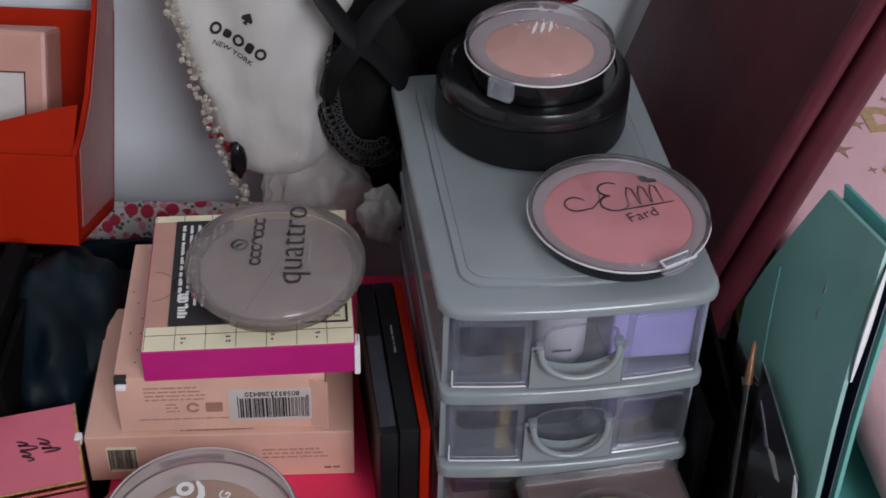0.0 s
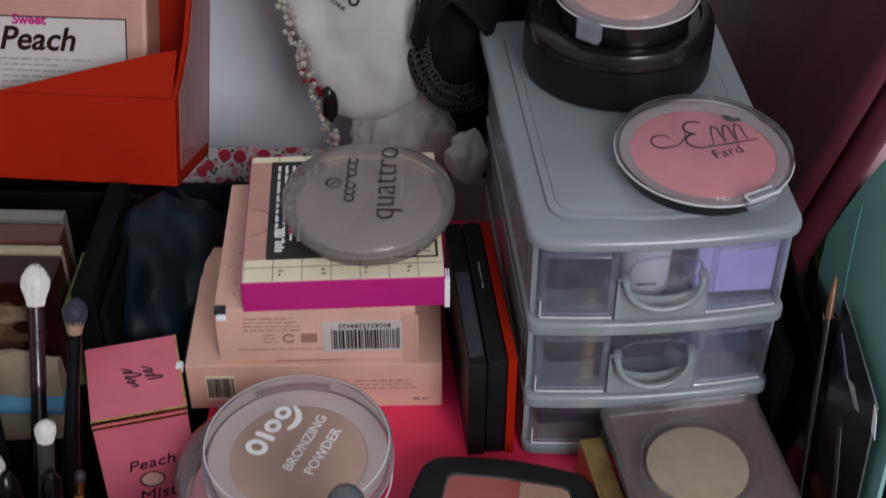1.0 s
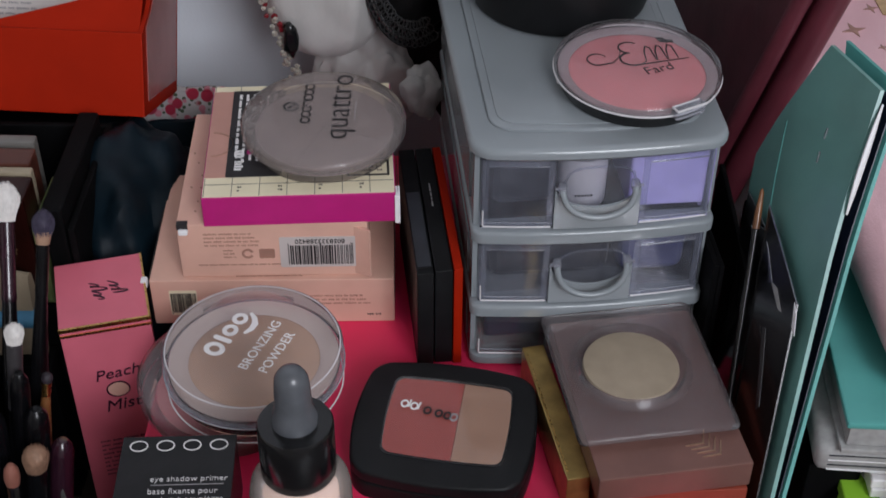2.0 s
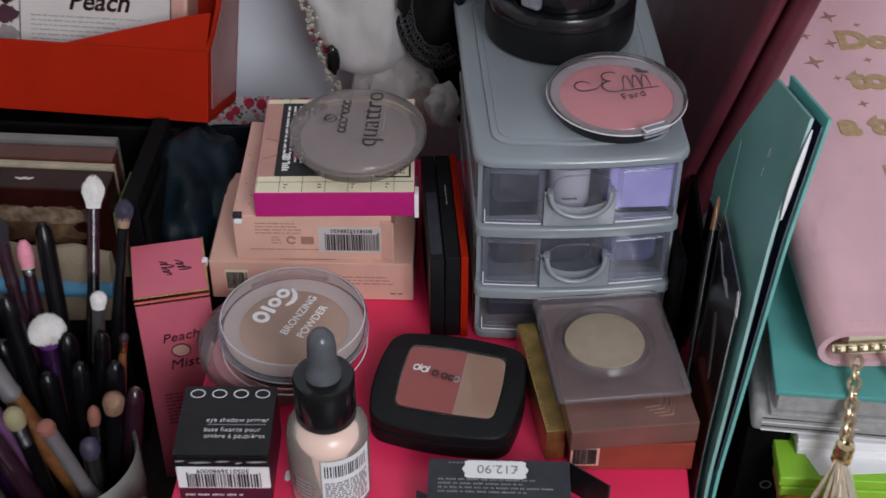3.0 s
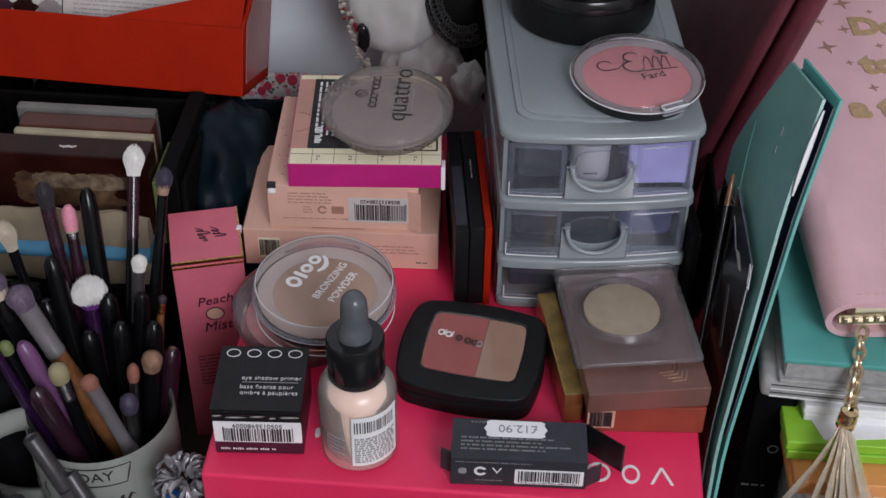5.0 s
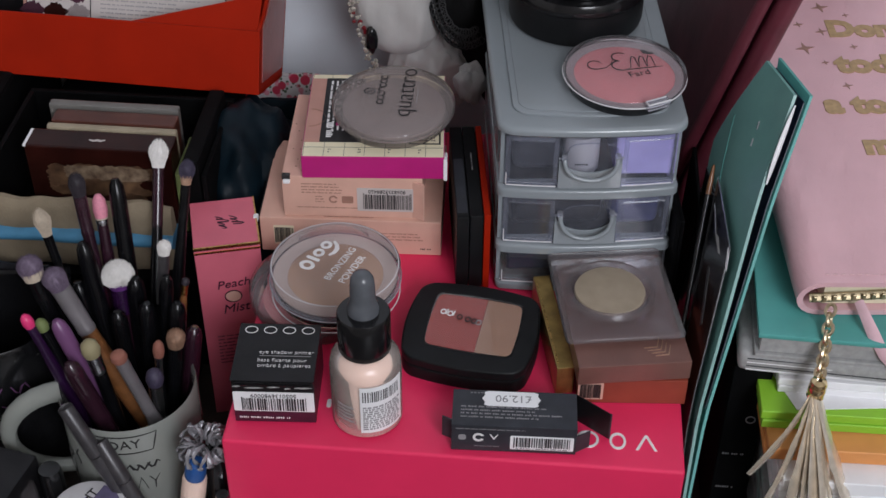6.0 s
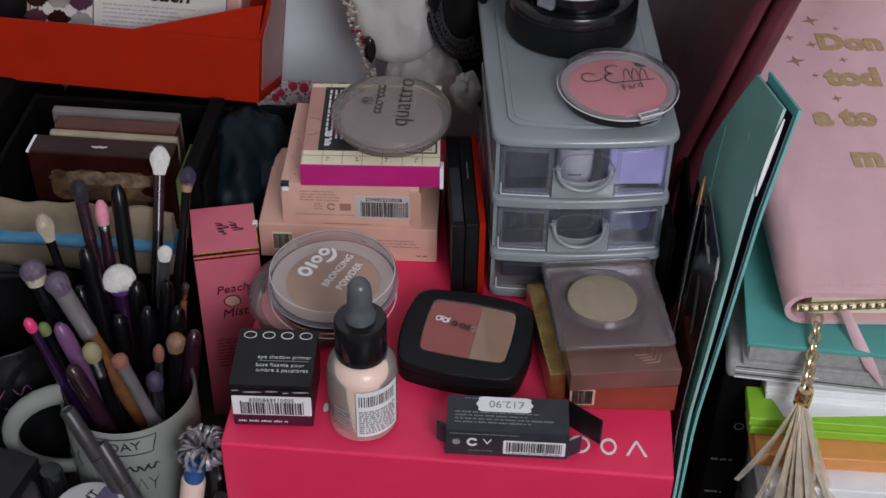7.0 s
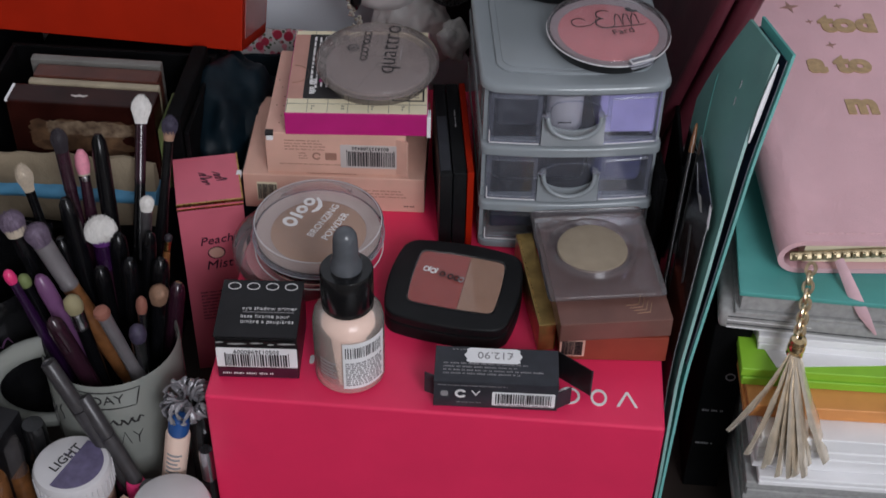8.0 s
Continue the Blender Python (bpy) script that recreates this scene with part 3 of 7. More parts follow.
def cream_boxes():
    t = carton("powder_box", pose(-0.1135, 0.1375, 0.0997, 0, 0, 2.5), 0.0965, 0.0705, 0.0225, PEACH, "flat peach pink cosmetic carton at the bottom of the pile")
    part("barcode_label", plate(0.011, 0.013), CREAM, t, m=front(0.0125, 0.0002, 0.011))
    part("barcode", barcode(0.010, 0.010, 12), BLACKINK, t, m=front(0.0125, 0.0, 0.011))
    part("fine_print", words(0.03, 0.006, 3, 21), PEACHED, t, m=front(0.078, 0.0, 0.012))
    part("fine_print", words(0.006, 0.0022, 1, 22), BLACKINK, t, m=front(0.0885, 0.0, 0.004))
    part("side_flap", block(-0.0012, -0.0002, 0.0015, 0.068, 0.001, 0.0205, 0.0003), BLACKCARD, t, "dark open end of the carton")
    part("torn_tab", block(-0.0035, -0.0008, -0.001, 0.003, 0.0195, 0.0228, 0.0008), PAPER, t, "torn white cardboard tab")
    part("torn_tab", block(-0.0030, -0.0004, 0.067, 0.0705, 0.0195, 0.0228, 0.0008), PAPER, t, "torn white cardboard tab")
    rnd = random.Random(4)
    dots = bmesh.new()
    for _ in range(14):
        plate(0.0008, 0.0008, 0.00015, 0.0003, rnd.uniform(0.003, 0.093), rnd.uniform(0.002, 0.07), bm=dots)
    part("printed_specks", dots, PEACHED, t, m=top(0, 0, 0.0225))

    t = carton("palette_box", pose(-0.1005, 0.1405, 0.1222, 0, 0, 3), 0.0735, 0.076, 0.0262, PEACH, "peach pink palette carton with a barcode on its end")
    part("barcode_label", plate(0.0315, 0.015), DIMPAPER, t, "white barcode patch", m=front(0.0548, 0.0, 0.012))
    part("barcode", barcode(0.0255, 0.0095, 31), BLACKINK, t, m=front(0.0548, -0.0003, 0.0107, 180))
    part("barcode_digits", lettering("8058333288420", 0.0030), BLACKINK, t, m=front(0.0548, -0.0003, 0.0175, 180))
    part("fine_print", words(0.022, 0.0075, 4, 33), PEACHED, t, m=front(0.021, 0.0, 0.0185))
    part("fine_print", words(0.042, 0.0015, 1, 34, ragged=False), PEACHED, t, m=front(0.028, 0.0, 0.006))
    part("print_mark", ring(0.0019, 0.0009, arc=(20, 330)), PEACHED, t, "printed recycling mark", m=front(0.0265, 0.0, 0.0115))
    part("print_mark", words(0.0048, 0.005, 3, 35, ragged=False), PEACHED, t, m=front(0.0195, 0.0, 0.0115))
    part("print_mark", plate(0.006, 0.0045), PEACHED, t, m=front(0.034, 0.0, 0.0115))
    part("corner_slot", block(0.0002, 0.0045, -0.0006, 0.002, 0.024, 0.0268, 0.0003), BLACKINK, t, "dark slot at the worn corner")
    part("torn_tab", block(0.0008, 0.0045, -0.002, 0.001, 0.0222, 0.0245, 0.0007), PAPER, t, "torn white cardboard tab")
    part("end_flap", pose_flap(0.0725, 0.012, 0.024), PEACH, t, "bent end flap")
    part("fine_print", words(0.034, 0.0014, 1, 36), PEACHED, t, m=top(0.038, -0.0005, 0.0002))
    dots = bmesh.new()
    for _ in range(12):
        plate(0.0008, 0.0008, 0.00015, 0.0003, rnd.uniform(0.002, 0.012), rnd.uniform(0.002, 0.074), bm=dots)
    part("printed_specks", dots, PEACHED, t, m=top(0, 0, 0.0262))

    w, d, h = 0.0735, 0.077, 0.0136
    t = thing("highlighter_box", pose(-0.0893, 0.1397, 0.1484, 0, 0, 4.5), "cream and magenta printed cosmetic carton with ruled lines", "box")
    part("carton", block(0, w, 0, d, 0, h, 0.0004), MAGENTA, t, "magenta sides")
    face = part("top_print", plate(w - 0.0008, d - 0.0008, 0.0003, 0.0004), CREAM, t, "cream printed top", m=top(w / 2, d / 2, h - 0.0001))
    z = 0.0003
    lines = bmesh.new()
    for k in range(8):
        block(-0.036 + k * 0.0105, -0.0358 + k * 0.0105, -0.038, 0.038, z, z + 0.0001, 0, bm=lines)
    block(-0.036, 0.036, -0.0305, -0.0303, z, z + 0.0001, 0, bm=lines)
    block(-0.036, 0.036, 0.0315, 0.0317, z, z + 0.0001, 0, bm=lines)
    part("ruled_lines", lines, BLACKINK, face)
    for k in range(4):
        part("height_mark", words(0.0016, 0.0045, 2, 50 + k, ragged=False), BLACKINK, face, m=pose(-0.0225 + k * 0.0155, -0.0335, z))
    part("pink_panel", plate(0.009, 0.060, 0.0002), SWEETPINK, face, "pink side panel with a round stamp", m=pose(-0.0318, 0.004, z))
    part("stamp", ring(0.008, 0.0007, arc=(-90, 90)), PEACHED, face, m=pose(-0.0345, -0.004, z + 0.0002))
    part("text_panel", plate(0.0215, 0.060, 0.0003), BLACKINK, face, "black text panel", m=pose(-0.0175, 0.004, z + 0.0001))
    part("fine_print", words(0.052, 0.0170, 6, 55, fill=0.75), WHITEINK, face, m=pose(-0.018, 0.005, z + 0.0004, 0, 0, -90))
    part("logo_bar", words(0.014, 0.0052, 1, 59, fill=1.1, ragged=False), WHITEINK, face, "white printed shape", m=pose(-0.0238, -0.016, z + 0.0005, 0, 0, -90))
    part("logo_bar", plate(0.0024, 0.0035, 0.0002, 0.001), MAGENTA, face, m=pose(-0.0195, -0.010, z + 0.0004))
    part("picture_frame", ring_frame(0.0165, 0.0115), BLACKINK, face, "small framed print", m=pose(0.0265, -0.0215, z))
    part("picture_print", words(0.011, 0.007, 3, 57, ragged=False), WINE, face, m=pose(0.0265, -0.0215, z))
    part("end_flap", block(w - 0.0004, w + 0.0016, -0.0008, 0.006, -0.0005, h - 0.001, 0.0003), PAPER, t, "white inner card at the open corner")


def ring_frame(w, h):
    bm = block(-w / 2, w / 2, h / 2 - 0.0009, h / 2, 0, 0.0002, 0)
    block(-w / 2, w / 2, -h / 2, -h / 2 + 0.0009, 0, 0.0002, 0, bm=bm)
    block(-w / 2, -w / 2 + 0.0009, -h / 2, h / 2, 0, 0.0002, 0, bm=bm)
    block(w / 2 - 0.0009, w / 2, -h / 2, h / 2, 0, 0.0002, 0, bm=bm)
    return bm


def pose_flap(x, y, h):
    bm = prism([(0, 0), (0.006, -0.003), (0.0066, -0.0022), (0.0006, 0.0012)], 0.001, h)
    bmesh.ops.translate(bm, verts=bm.verts, vec=(x - 0.0045, y - 0.012, 0))
    return bm


# ---- round compacts ----
def compact(name, m, r, base_h, lid_h, base_mat, lid_mat, pan_mat, pan_r, label, dome=0.0, pan=True, ring_mat=None, rim=True):
    """A round powder compact: dish, pressed powder and a clear moulded lid."""
    t = thing(name, m, label, "compact")
    b = base_h
    part("base", lathe([(0, 0), (r * 0.82, 0), (r * 0.9, b * 0.12), (r * 0.955, b * 0.8), (r * 0.96, b), (pan_r + 0.0008, b), (pan_r + 0.0004, b - 0.001), (0, b - 0.001)], 64), base_mat, t, smooth=True)
    if pan:
        part("powder", lathe([(0, b + 0.0002 + dome * 0.3), (pan_r * 0.8, b + 0.0001), (pan_r, b - 0.0006), (pan_r, b - 0.0012), (0, b - 0.0012)], 64), pan_mat, t, "pressed powder", smooth=True)
    if ring_mat:
        part("inner_ring", lathe([(pan_r - 0.0003, b - 0.0002), (pan_r + 0.0016, b + 0.0005), (r * 0.95, b + 0.0006), (r * 0.95, b), (pan_r - 0.0003, b - 0.0008)], 64), ring_mat, t, "smoky plastic ring round the powder", smooth=True)
    if ring_mat and rim:
        part("lid_rim", lathe([(r * 1.0, b + 0.0002), (r * 1.010, b + 0.0003), (r * 1.011, b + 0.0007), (r * 1.0, b + 0.0009)], 72), PALEGLINT, t, "rim of the lid with its highlight put into a pale colour", smooth=True)
    h = base_h + lid_h
    lid = part("lid", lathe([(r, b + 0.0004), (r, h - 0.0016), (r * 0.985, h - 0.0006), (r * 0.95, h), (r * 0.6, h + dome * 0.7), (0, h + dome), (0, h + dome - 0.0008), (r * 0.6, h + dome * 0.7 - 0.0008), (r * 0.94, h - 0.0009), (r * 0.968, h - 0.002), (r * 0.968, b + 0.0004), (r, b + 0.0004)], 72), lid_mat, t, "clear plastic lid", smooth=True)
    lid.visible_shadow = False
    return t, h + dome


def compacts():
    # grey-brown quattro on the pile of cartons
    t, z = compact("eyeshadow_compact", pose(-0.0458, 0.1795, 0.1623, 1.5, 0, 0), 0.0325, 0.006, 0.0055, MAUVECLEAR, MAUVECLEAR, SHADOWMAUVE, 0.0285, "round mauve clear plastic eyeshadow compact on the cartons", 0.0022, pan=False)
    shades = (SHADOWMAUVE,) * 4
    for k in range(4):
        arc = (radians(90 * k + 0.15 - 20), radians(90 * k + 89.85 - 20))
        pts = [(0.0001 * math.cos(sum(arc) / 2), 0.0001 * math.sin(sum(arc) / 2))] + [(0.0272 * math.cos(arc[0] + (arc[1] - arc[0]) * i / 12), 0.0272 * math.sin(arc[0] + (arc[1] - arc[0]) * i / 12)) for i in range(13)]
        part("shadow_pan", prism(pts, 0.0025, 0.0062), shades[k], t, "quarter of pressed shadow", smooth=False)
    part("logo_ring", ring(0.0027, 0.0009), BLACKINK, t, "black printed ring", m=top(-0.0130, 0.0035, z - 0.0007))
    part("logo_dash", plate(0.0034, 0.0009), BLACKINK, t, m=top(-0.0130, 0.0035, z - 0.0007, 40))
    for k in range(7):
        part("logo_bar", ring(0.0017, 0.0007, arc=(40, 330) if k != 3 else (0, 180)), BLACKINK, t, "dark printed shape", m=top(-0.0066, -0.0060 + k * 0.0038, z - 0.0003, 90))
    part("print_line", lettering("quattro", 0.0146, weight=-0.0002), BLACKINK, t, "thin dark printed word", m=top(0.0060, 0.0040, z - 0.0002, 90))
    part("fine_print", words(0.016, 0.0010, 1, 71), GREYINK, t, m=top(0.0125, 0.003, z - 0.0006, 90))

    # bronzer on a clear pink compact
    t, z = compact("blush_compact", pose(-0.0772, 0.0955, 0.0997), 0.0335, 0.008, 0.0085, CLEAR, CLEAR, BLUSHPINK, 0.027, "clear plastic compact of pink powder under the bronzer")
    t, z = compact("bronzer_compact", pose(-0.0655, 0.0900, 0.1165, 0.6, 0.3, 0), 0.0326, 0.0105, 0.0082, CLEAR, CLEAR, BRONZER, 0.0242, "round clear bronzing powder compact with white print", 0.0006, ring_mat=BRONZERIM, rim=False)
    part("inner_dish", lathe([(0, 0.003), (0.0255, 0.003), (0.0268, 0.0095), (0.0246, 0.0095), (0.0242, 0.004), (0, 0.004)], 56), CLEAR, t, smooth=True)
    # highlights on the clear wall's edges, laid on as pale rings
    for zz, rr in ((0.0010, 0.0322), (0.0086, 0.0328), (0.0181, 0.0316)):
        part("moulded_edge", lathe([(rr - 0.0003, zz - 0.0002), (rr + 0.0001, zz - 0.0002), (rr + 0.0002, zz + 0.0001), (rr - 0.0003, zz + 0.0002)], 64), PALEGLINT, t, "moulded edge with its highlight put into a pale colour", smooth=True)
    part("rim", lathe([(0.0316, 0.0088), (0.0329, 0.0088), (0.0331, 0.0102), (0.0316, 0.0102)], 64), SOFTFROST, t, smooth=True)
    a = 66
    for k, (w, h) in enumerate(((0.0062, 0.0088), (0.0020, 0.0074), (0.0054, 0.0062), (0.0054, 0.0062))):
        q = pose(-0.011, 0.0012, z - 0.0003, 0, 0, a) @ pose((-0.0055, 0.0, 0.0052, 0.0120)[k], 0.0, 0)
        part("logo_bar", (ring(w * 0.40, 0.0017, squash=h / w * 0.85) if w > 0.003 else plate(w, h, 0.0003, 0.0008)), WHITEINK, t, "white printed shape", m=q)
    part("logo_swoosh", stroke([(-0.002, 0), (0.001, -0.0012), (0.004, -0.001), (0.0065, 0.0006), (0.0085, 0.0034)], 0.0024, 0.0003), WHITEINK, t, "white printed swoosh", m=pose(-0.0075, 0.0045, z - 0.0003, 0, 0, a) @ pose(0.0035, -0.0035, 0))
    part("print_line", lettering("BRONZING", 0.0052), WHITEINK, t, m=pose(0.0030, -0.0012, z - 0.0002, 0, 0, a + 2))
    part("print_line", lettering("POWDER", 0.0052), WHITEINK, t, m=pose(0.0094, -0.0050, z - 0.0002, 0, 0, a + 2))

    # pink blush on the drawer unit
    t, z = compact("blush_compact", pose(0.0712, 0.1545, 0.2058, 1.2, 1.0, 0), 0.0302, 0.0066, 0.0040, BLACKPLASTIC, CLEAR, BLUSHPINK, 0.0250, "round pink blush compact with clear lid and black base", 0.0012, ring_mat=GREYROSE)
    part("clip", block(-0.006, 0.006, -0.0322, -0.0285, 0.0062, 0.0104, 0.0007), SOFTFROST, t, "clear moulded clasp", m=pose(0, 0, 0, 0, 0, 30))
    # white highlight along the clasp, laid on as pale strips
    for x0, x1, y0, y1 in ((-0.0062, 0.0062, -0.0325, -0.0320), (-0.0062, -0.0057, -0.0320, -0.0288), (-0.0057, 0.0052, -0.0293, -0.0288)):
        part("clasp_edge", block(x0, x1, y0, y1, 0.0098, 0.0107, 0.0002), PALEGLINT, t, "edge of the clasp with its highlight put into a pale colour", m=pose(0, 0, 0, 0, 0, 30))
    q = pose(-0.0035, 0.0026, z - 0.0003, 0, 0, 12) @ Matrix.Diagonal((1.15, 1.4, 1, 1))
    curl = [(-0.0105 + 0.0032 * math.cos(a), -0.0012 + 0.0026 * math.sin(a)) for a in (radians(20 + 24 * k) for k in range(12))] + [(-0.0060, -0.0032), (-0.0035, -0.0010), (-0.0020, 0.0020)]
    part("logo_stroke", stroke(curl, 0.0005), BLACKINK, t, "dark printed flourish", m=q)
    bowl = [(0.0012 + 0.0034 * math.cos(a), 0.0030 + 0.0026 * math.sin(a)) for a in (radians(40 + 22 * k) for k in range(11))] + [(-0.0008, 0.0008)] + [(0.0008 + 0.0042 * math.cos(a), -0.0022 + 0.0030 * math.sin(a)) for a in (radians(110 + 22 * k) for k in range(11))]
    part("logo_stroke", stroke(bowl, 0.0007), BLACKINK, t, "dark printed flourish", m=q)
    for k in range(3):
        part("logo_stroke", stroke([(0.0045 + 0.0036 * k, -0.0038), (0.0052 + 0.0036 * k, 0.0004), (0.0064 + 0.0036 * k, 0.0030), (0.0076 + 0.0036 * k, 0.0022), (0.0078 + 0.0036 * k, -0.0034)], 0.0006), BLACKINK, t, "dark printed stroke", m=q)
    part("print_rule", stroke([(0.000 + 0.0026 * k, -0.0052 + 0.0002 * k) for k in range(8)], 0.0004), BLACKINK, t, m=q)
    part("logo_mark", prism([(-0.0034, 0.0008), (-0.001, 0.0020), (0.0006, 0.0008), (0.0030, 0.0016), (0.0036, 0.0002), (0.0012, -0.0012), (-0.0012, -0.0014)], 0, 0.0002), BLACKINK, t, "small dark printed mark", m=pose(0.0102, 0.0135, z - 0.0008, 0, 0, -16))
    part("print_line", lettering("Fard", 0.0064, weight=-0.0001), BLACKINK, t, m=pose(0.0066, -0.0062, z - 0.0002, 0, 0, 24))

    # black tub with a small peach blush on top
    t = thing("powder_tub", pose(0.0466, 0.2205, 0.2057), "wide black plastic powder tub on the drawer unit", "tub")
    part("tub_body", lathe([(0, 0), (0.0325, 0), (0.0345, 0.0014), (0.0352, 0.004), (0.0352, 0.0175), (0, 0.0175)], 72), SATINBLACK, t, smooth=True)
    part("lid", lathe([(0.0350, 0.0177), (0.0352, 0.0182), (0.0350, 0.0215), (0.0338, 0.0238), (0.0315, 0.0247), (0.0300, 0.0248), (0.0292, 0.0238), (0, 0.0238)], 72), BLACKPLASTIC, t, "glossy black lid", smooth=True)
    t, z = compact("blush_compact", pose(0.0476, 0.2145, 0.2297, 1.0, -0.5, 0), 0.0262, 0.0105, 0.0055, BLACKPLASTIC, CLEAR, BLUSHPEACH, 0.0195, "small round peach blush compact with a clear lid", 0.001, ring_mat=GREYROSE)
    part("clip", block(-0.0045, 0.0045, -0.0285, -0.025, 0.004, 0.0115, 0.0007), SOFTFROST, t, "clear moulded clasp", m=pose(0, 0, 0, 0, 0, -33))
    for k in range(3):
        part("logo_stroke", stroke([(-0.0035 + 0.003 * k, -0.003), (-0.002 + 0.003 * k, 0.0), (0.0 + 0.0026 * k, 0.0035)], 0.0013), WHITEINK, t, "white printed stroke", m=pose(0, 0.003, z - 0.0003, 0, 0, 12))
    rnd = random.Random(9)
    dots = bmesh.new()
    for _ in range(12):
        plate(0.0006, 0.0006, 0.0002, 0.0002, rnd.uniform(-0.009, 0.012), rnd.uniform(0.003, 0.009), bm=dots)
    part("printed_specks", dots, WHITEINK, t, m=pose(0, 0, z - 0.0005))


def square_compact():
    t = thing("blush_palette", pose(0.0044, 0.0722, 0.0998, 4.5, 0, -8), "square black blush compact with coral and sand powder", "compact")
    out = rounded(0.0585, 0.0500, 0.0055, 6, bow=0.13)
    part("base", prism(out, 0, 0.0095, 0.0015), SATINBLACK, t, smooth=True)
    bm = prism(out, 0.0098, 0.0158, 0.0012, 3)
    part("lid", bm, SATINBLACK, t, "black lid with a window", smooth=True)
    part("window_recess", prism([(x * 0.725 + 0.001, y * 0.74 + 0.001) for x, y in rounded(0.060, 0.048, 0.004, 4, bow=0.05)], 0.0156, 0.01595), BLACKPLASTIC, t, "dark window rim")
    pan = [(x * 0.70 + 0.001, y * 0.70 + 0.001) for x, y in rounded(0.060, 0.048, 0.004, 4, bow=0.05)]
    cut = lambda lo, hi: [(min(max(x, lo), hi), y) for x, y in pan]
    part("powder", prism(cut(-1, 0.0046), 0.0159, 0.0162), BLUSHRED2, t, "coral pressed blush")
    part("powder", prism(cut(0.0048, 1), 0.0159, 0.0162), SAND, t, "sand pressed powder")
    win = part("window", prism([(x * 0.72 + 0.001, y * 0.73 + 0.001) for x, y in rounded(0.060, 0.048, 0.004, 4, bow=0.05)], 0.0166, 0.0171, 0.0002), PANE, t, "clear window")
    win.visible_shadow = False
    q = pose(-0.0108, 0.0046, 0.0172, 0, 0, -10)
    for x, r in ((-0.0046, 0.0012), (-0.0010, 0.0012)):
        part("logo_bar", ring(r, 0.0006, squash=1.2), WHITEINK, t, "white printed shape", m=q @ pose(x, 0, 0))
        part("logo_bar", plate(0.0006, 0.0036, 0.0002, 0.0003), WHITEINK, t, m=q @ pose(x + 0.0017, 0.0006, 0.0001))
    for x, material in ((0.0042, BLACKINK), (0.0085, BLACKINK), (0.0118, BLACKINK), (0.0142, GREYINK)):
        part("logo_bar", ring(0.0012, 0.0006, squash=1.25), material, t, "faded printed shape", m=q @ pose(x, -0.0004, 0))
    part("latch", block(-0.005, 0.005, -0.0262, -0.0248, 0.004, 0.012, 0.0005), BLACKPLASTIC, t, "push latch")


def blister_boxes():
    t = carton("blush_box", pose(0.0572, 0.0395, 0.0997, 0, 0, 4), 0.0515, 0.055, 0.0155, CORALCARD, "coral orange cosmetic carton under the others")
    part("barcode", barcode(0.010, 0.009, 61), BLACKINK, t, m=front(0.006, -0.0002, 0.008))
    part("barcode_label", plate(0.012, 0.011), PEACH, t, m=front(0.006, 0.0001, 0.008))
    t = carton("gold_box", pose(0.0468, 0.0440, 0.0997, 0, 0, 12), 0.0085, 0.067, 0.0172, GOLDCARD, "slim gold foil carton standing beside the others")
    part("label_line", block(0.0008, 0.0014, 0.004, 0.063, 0.0172, 0.0174, 0), GOLD, t)
    t = thing("highlighter_package", pose(0.0565, 0.0352, 0.1157, 0, 0, 10), "rose brown card package with clear blister and cream powder", "package")
    part("backing_box", block(0, 0.0535, 0, 0.078, 0, 0.0112, 0.0006), ROSECARD, t, "rose brown metallic card")
    for k in range(4):
        part("logo_chevron", stroke([(-0.004 + 0.0019 * k, 0.0042), (-0.0012 + 0.0019 * k, 0.0), (-0.004 + 0.0019 * k, -0.0042)], 0.0006), ROSEFOIL, t, "rose gold printed chevron", m=pose(0.0400, 0.0100, 0.0112, 0, 0, -52) @ Matrix.Scale(1.25, 4))
    bl = part("blister", prism([(x + 0.0248, y + 0.0462) for x, y in rounded(0.0575, 0.0655, 0.003, 4)], 0.0114, 0.0158, 0.0022, 4), BLISTER, t, "clear vacuum-formed blister", smooth=True)
    bl.visible_shadow = False
    dm = part("blister_dome", lathe([(0.0222, 0.0158), (0.0208, 0.0182), (0.0196, 0.0192), (0.0190, 0.0180), (0.0196, 0.0158)], 56), BLISTER, t, "clear ring round the powder", m=pose(0.0225, 0.0465, 0), smooth=True)
    dm.visible_shadow = False
    part("powder", lathe([(0, 0.0178), (0.012, 0.0176), (0.0170, 0.0170), (0.0174, 0.0160), (0, 0.0158)], 56), CREAMPAN, t, "cream coloured highlighter powder", m=pose(0.0225, 0.0465, 0), smooth=True)


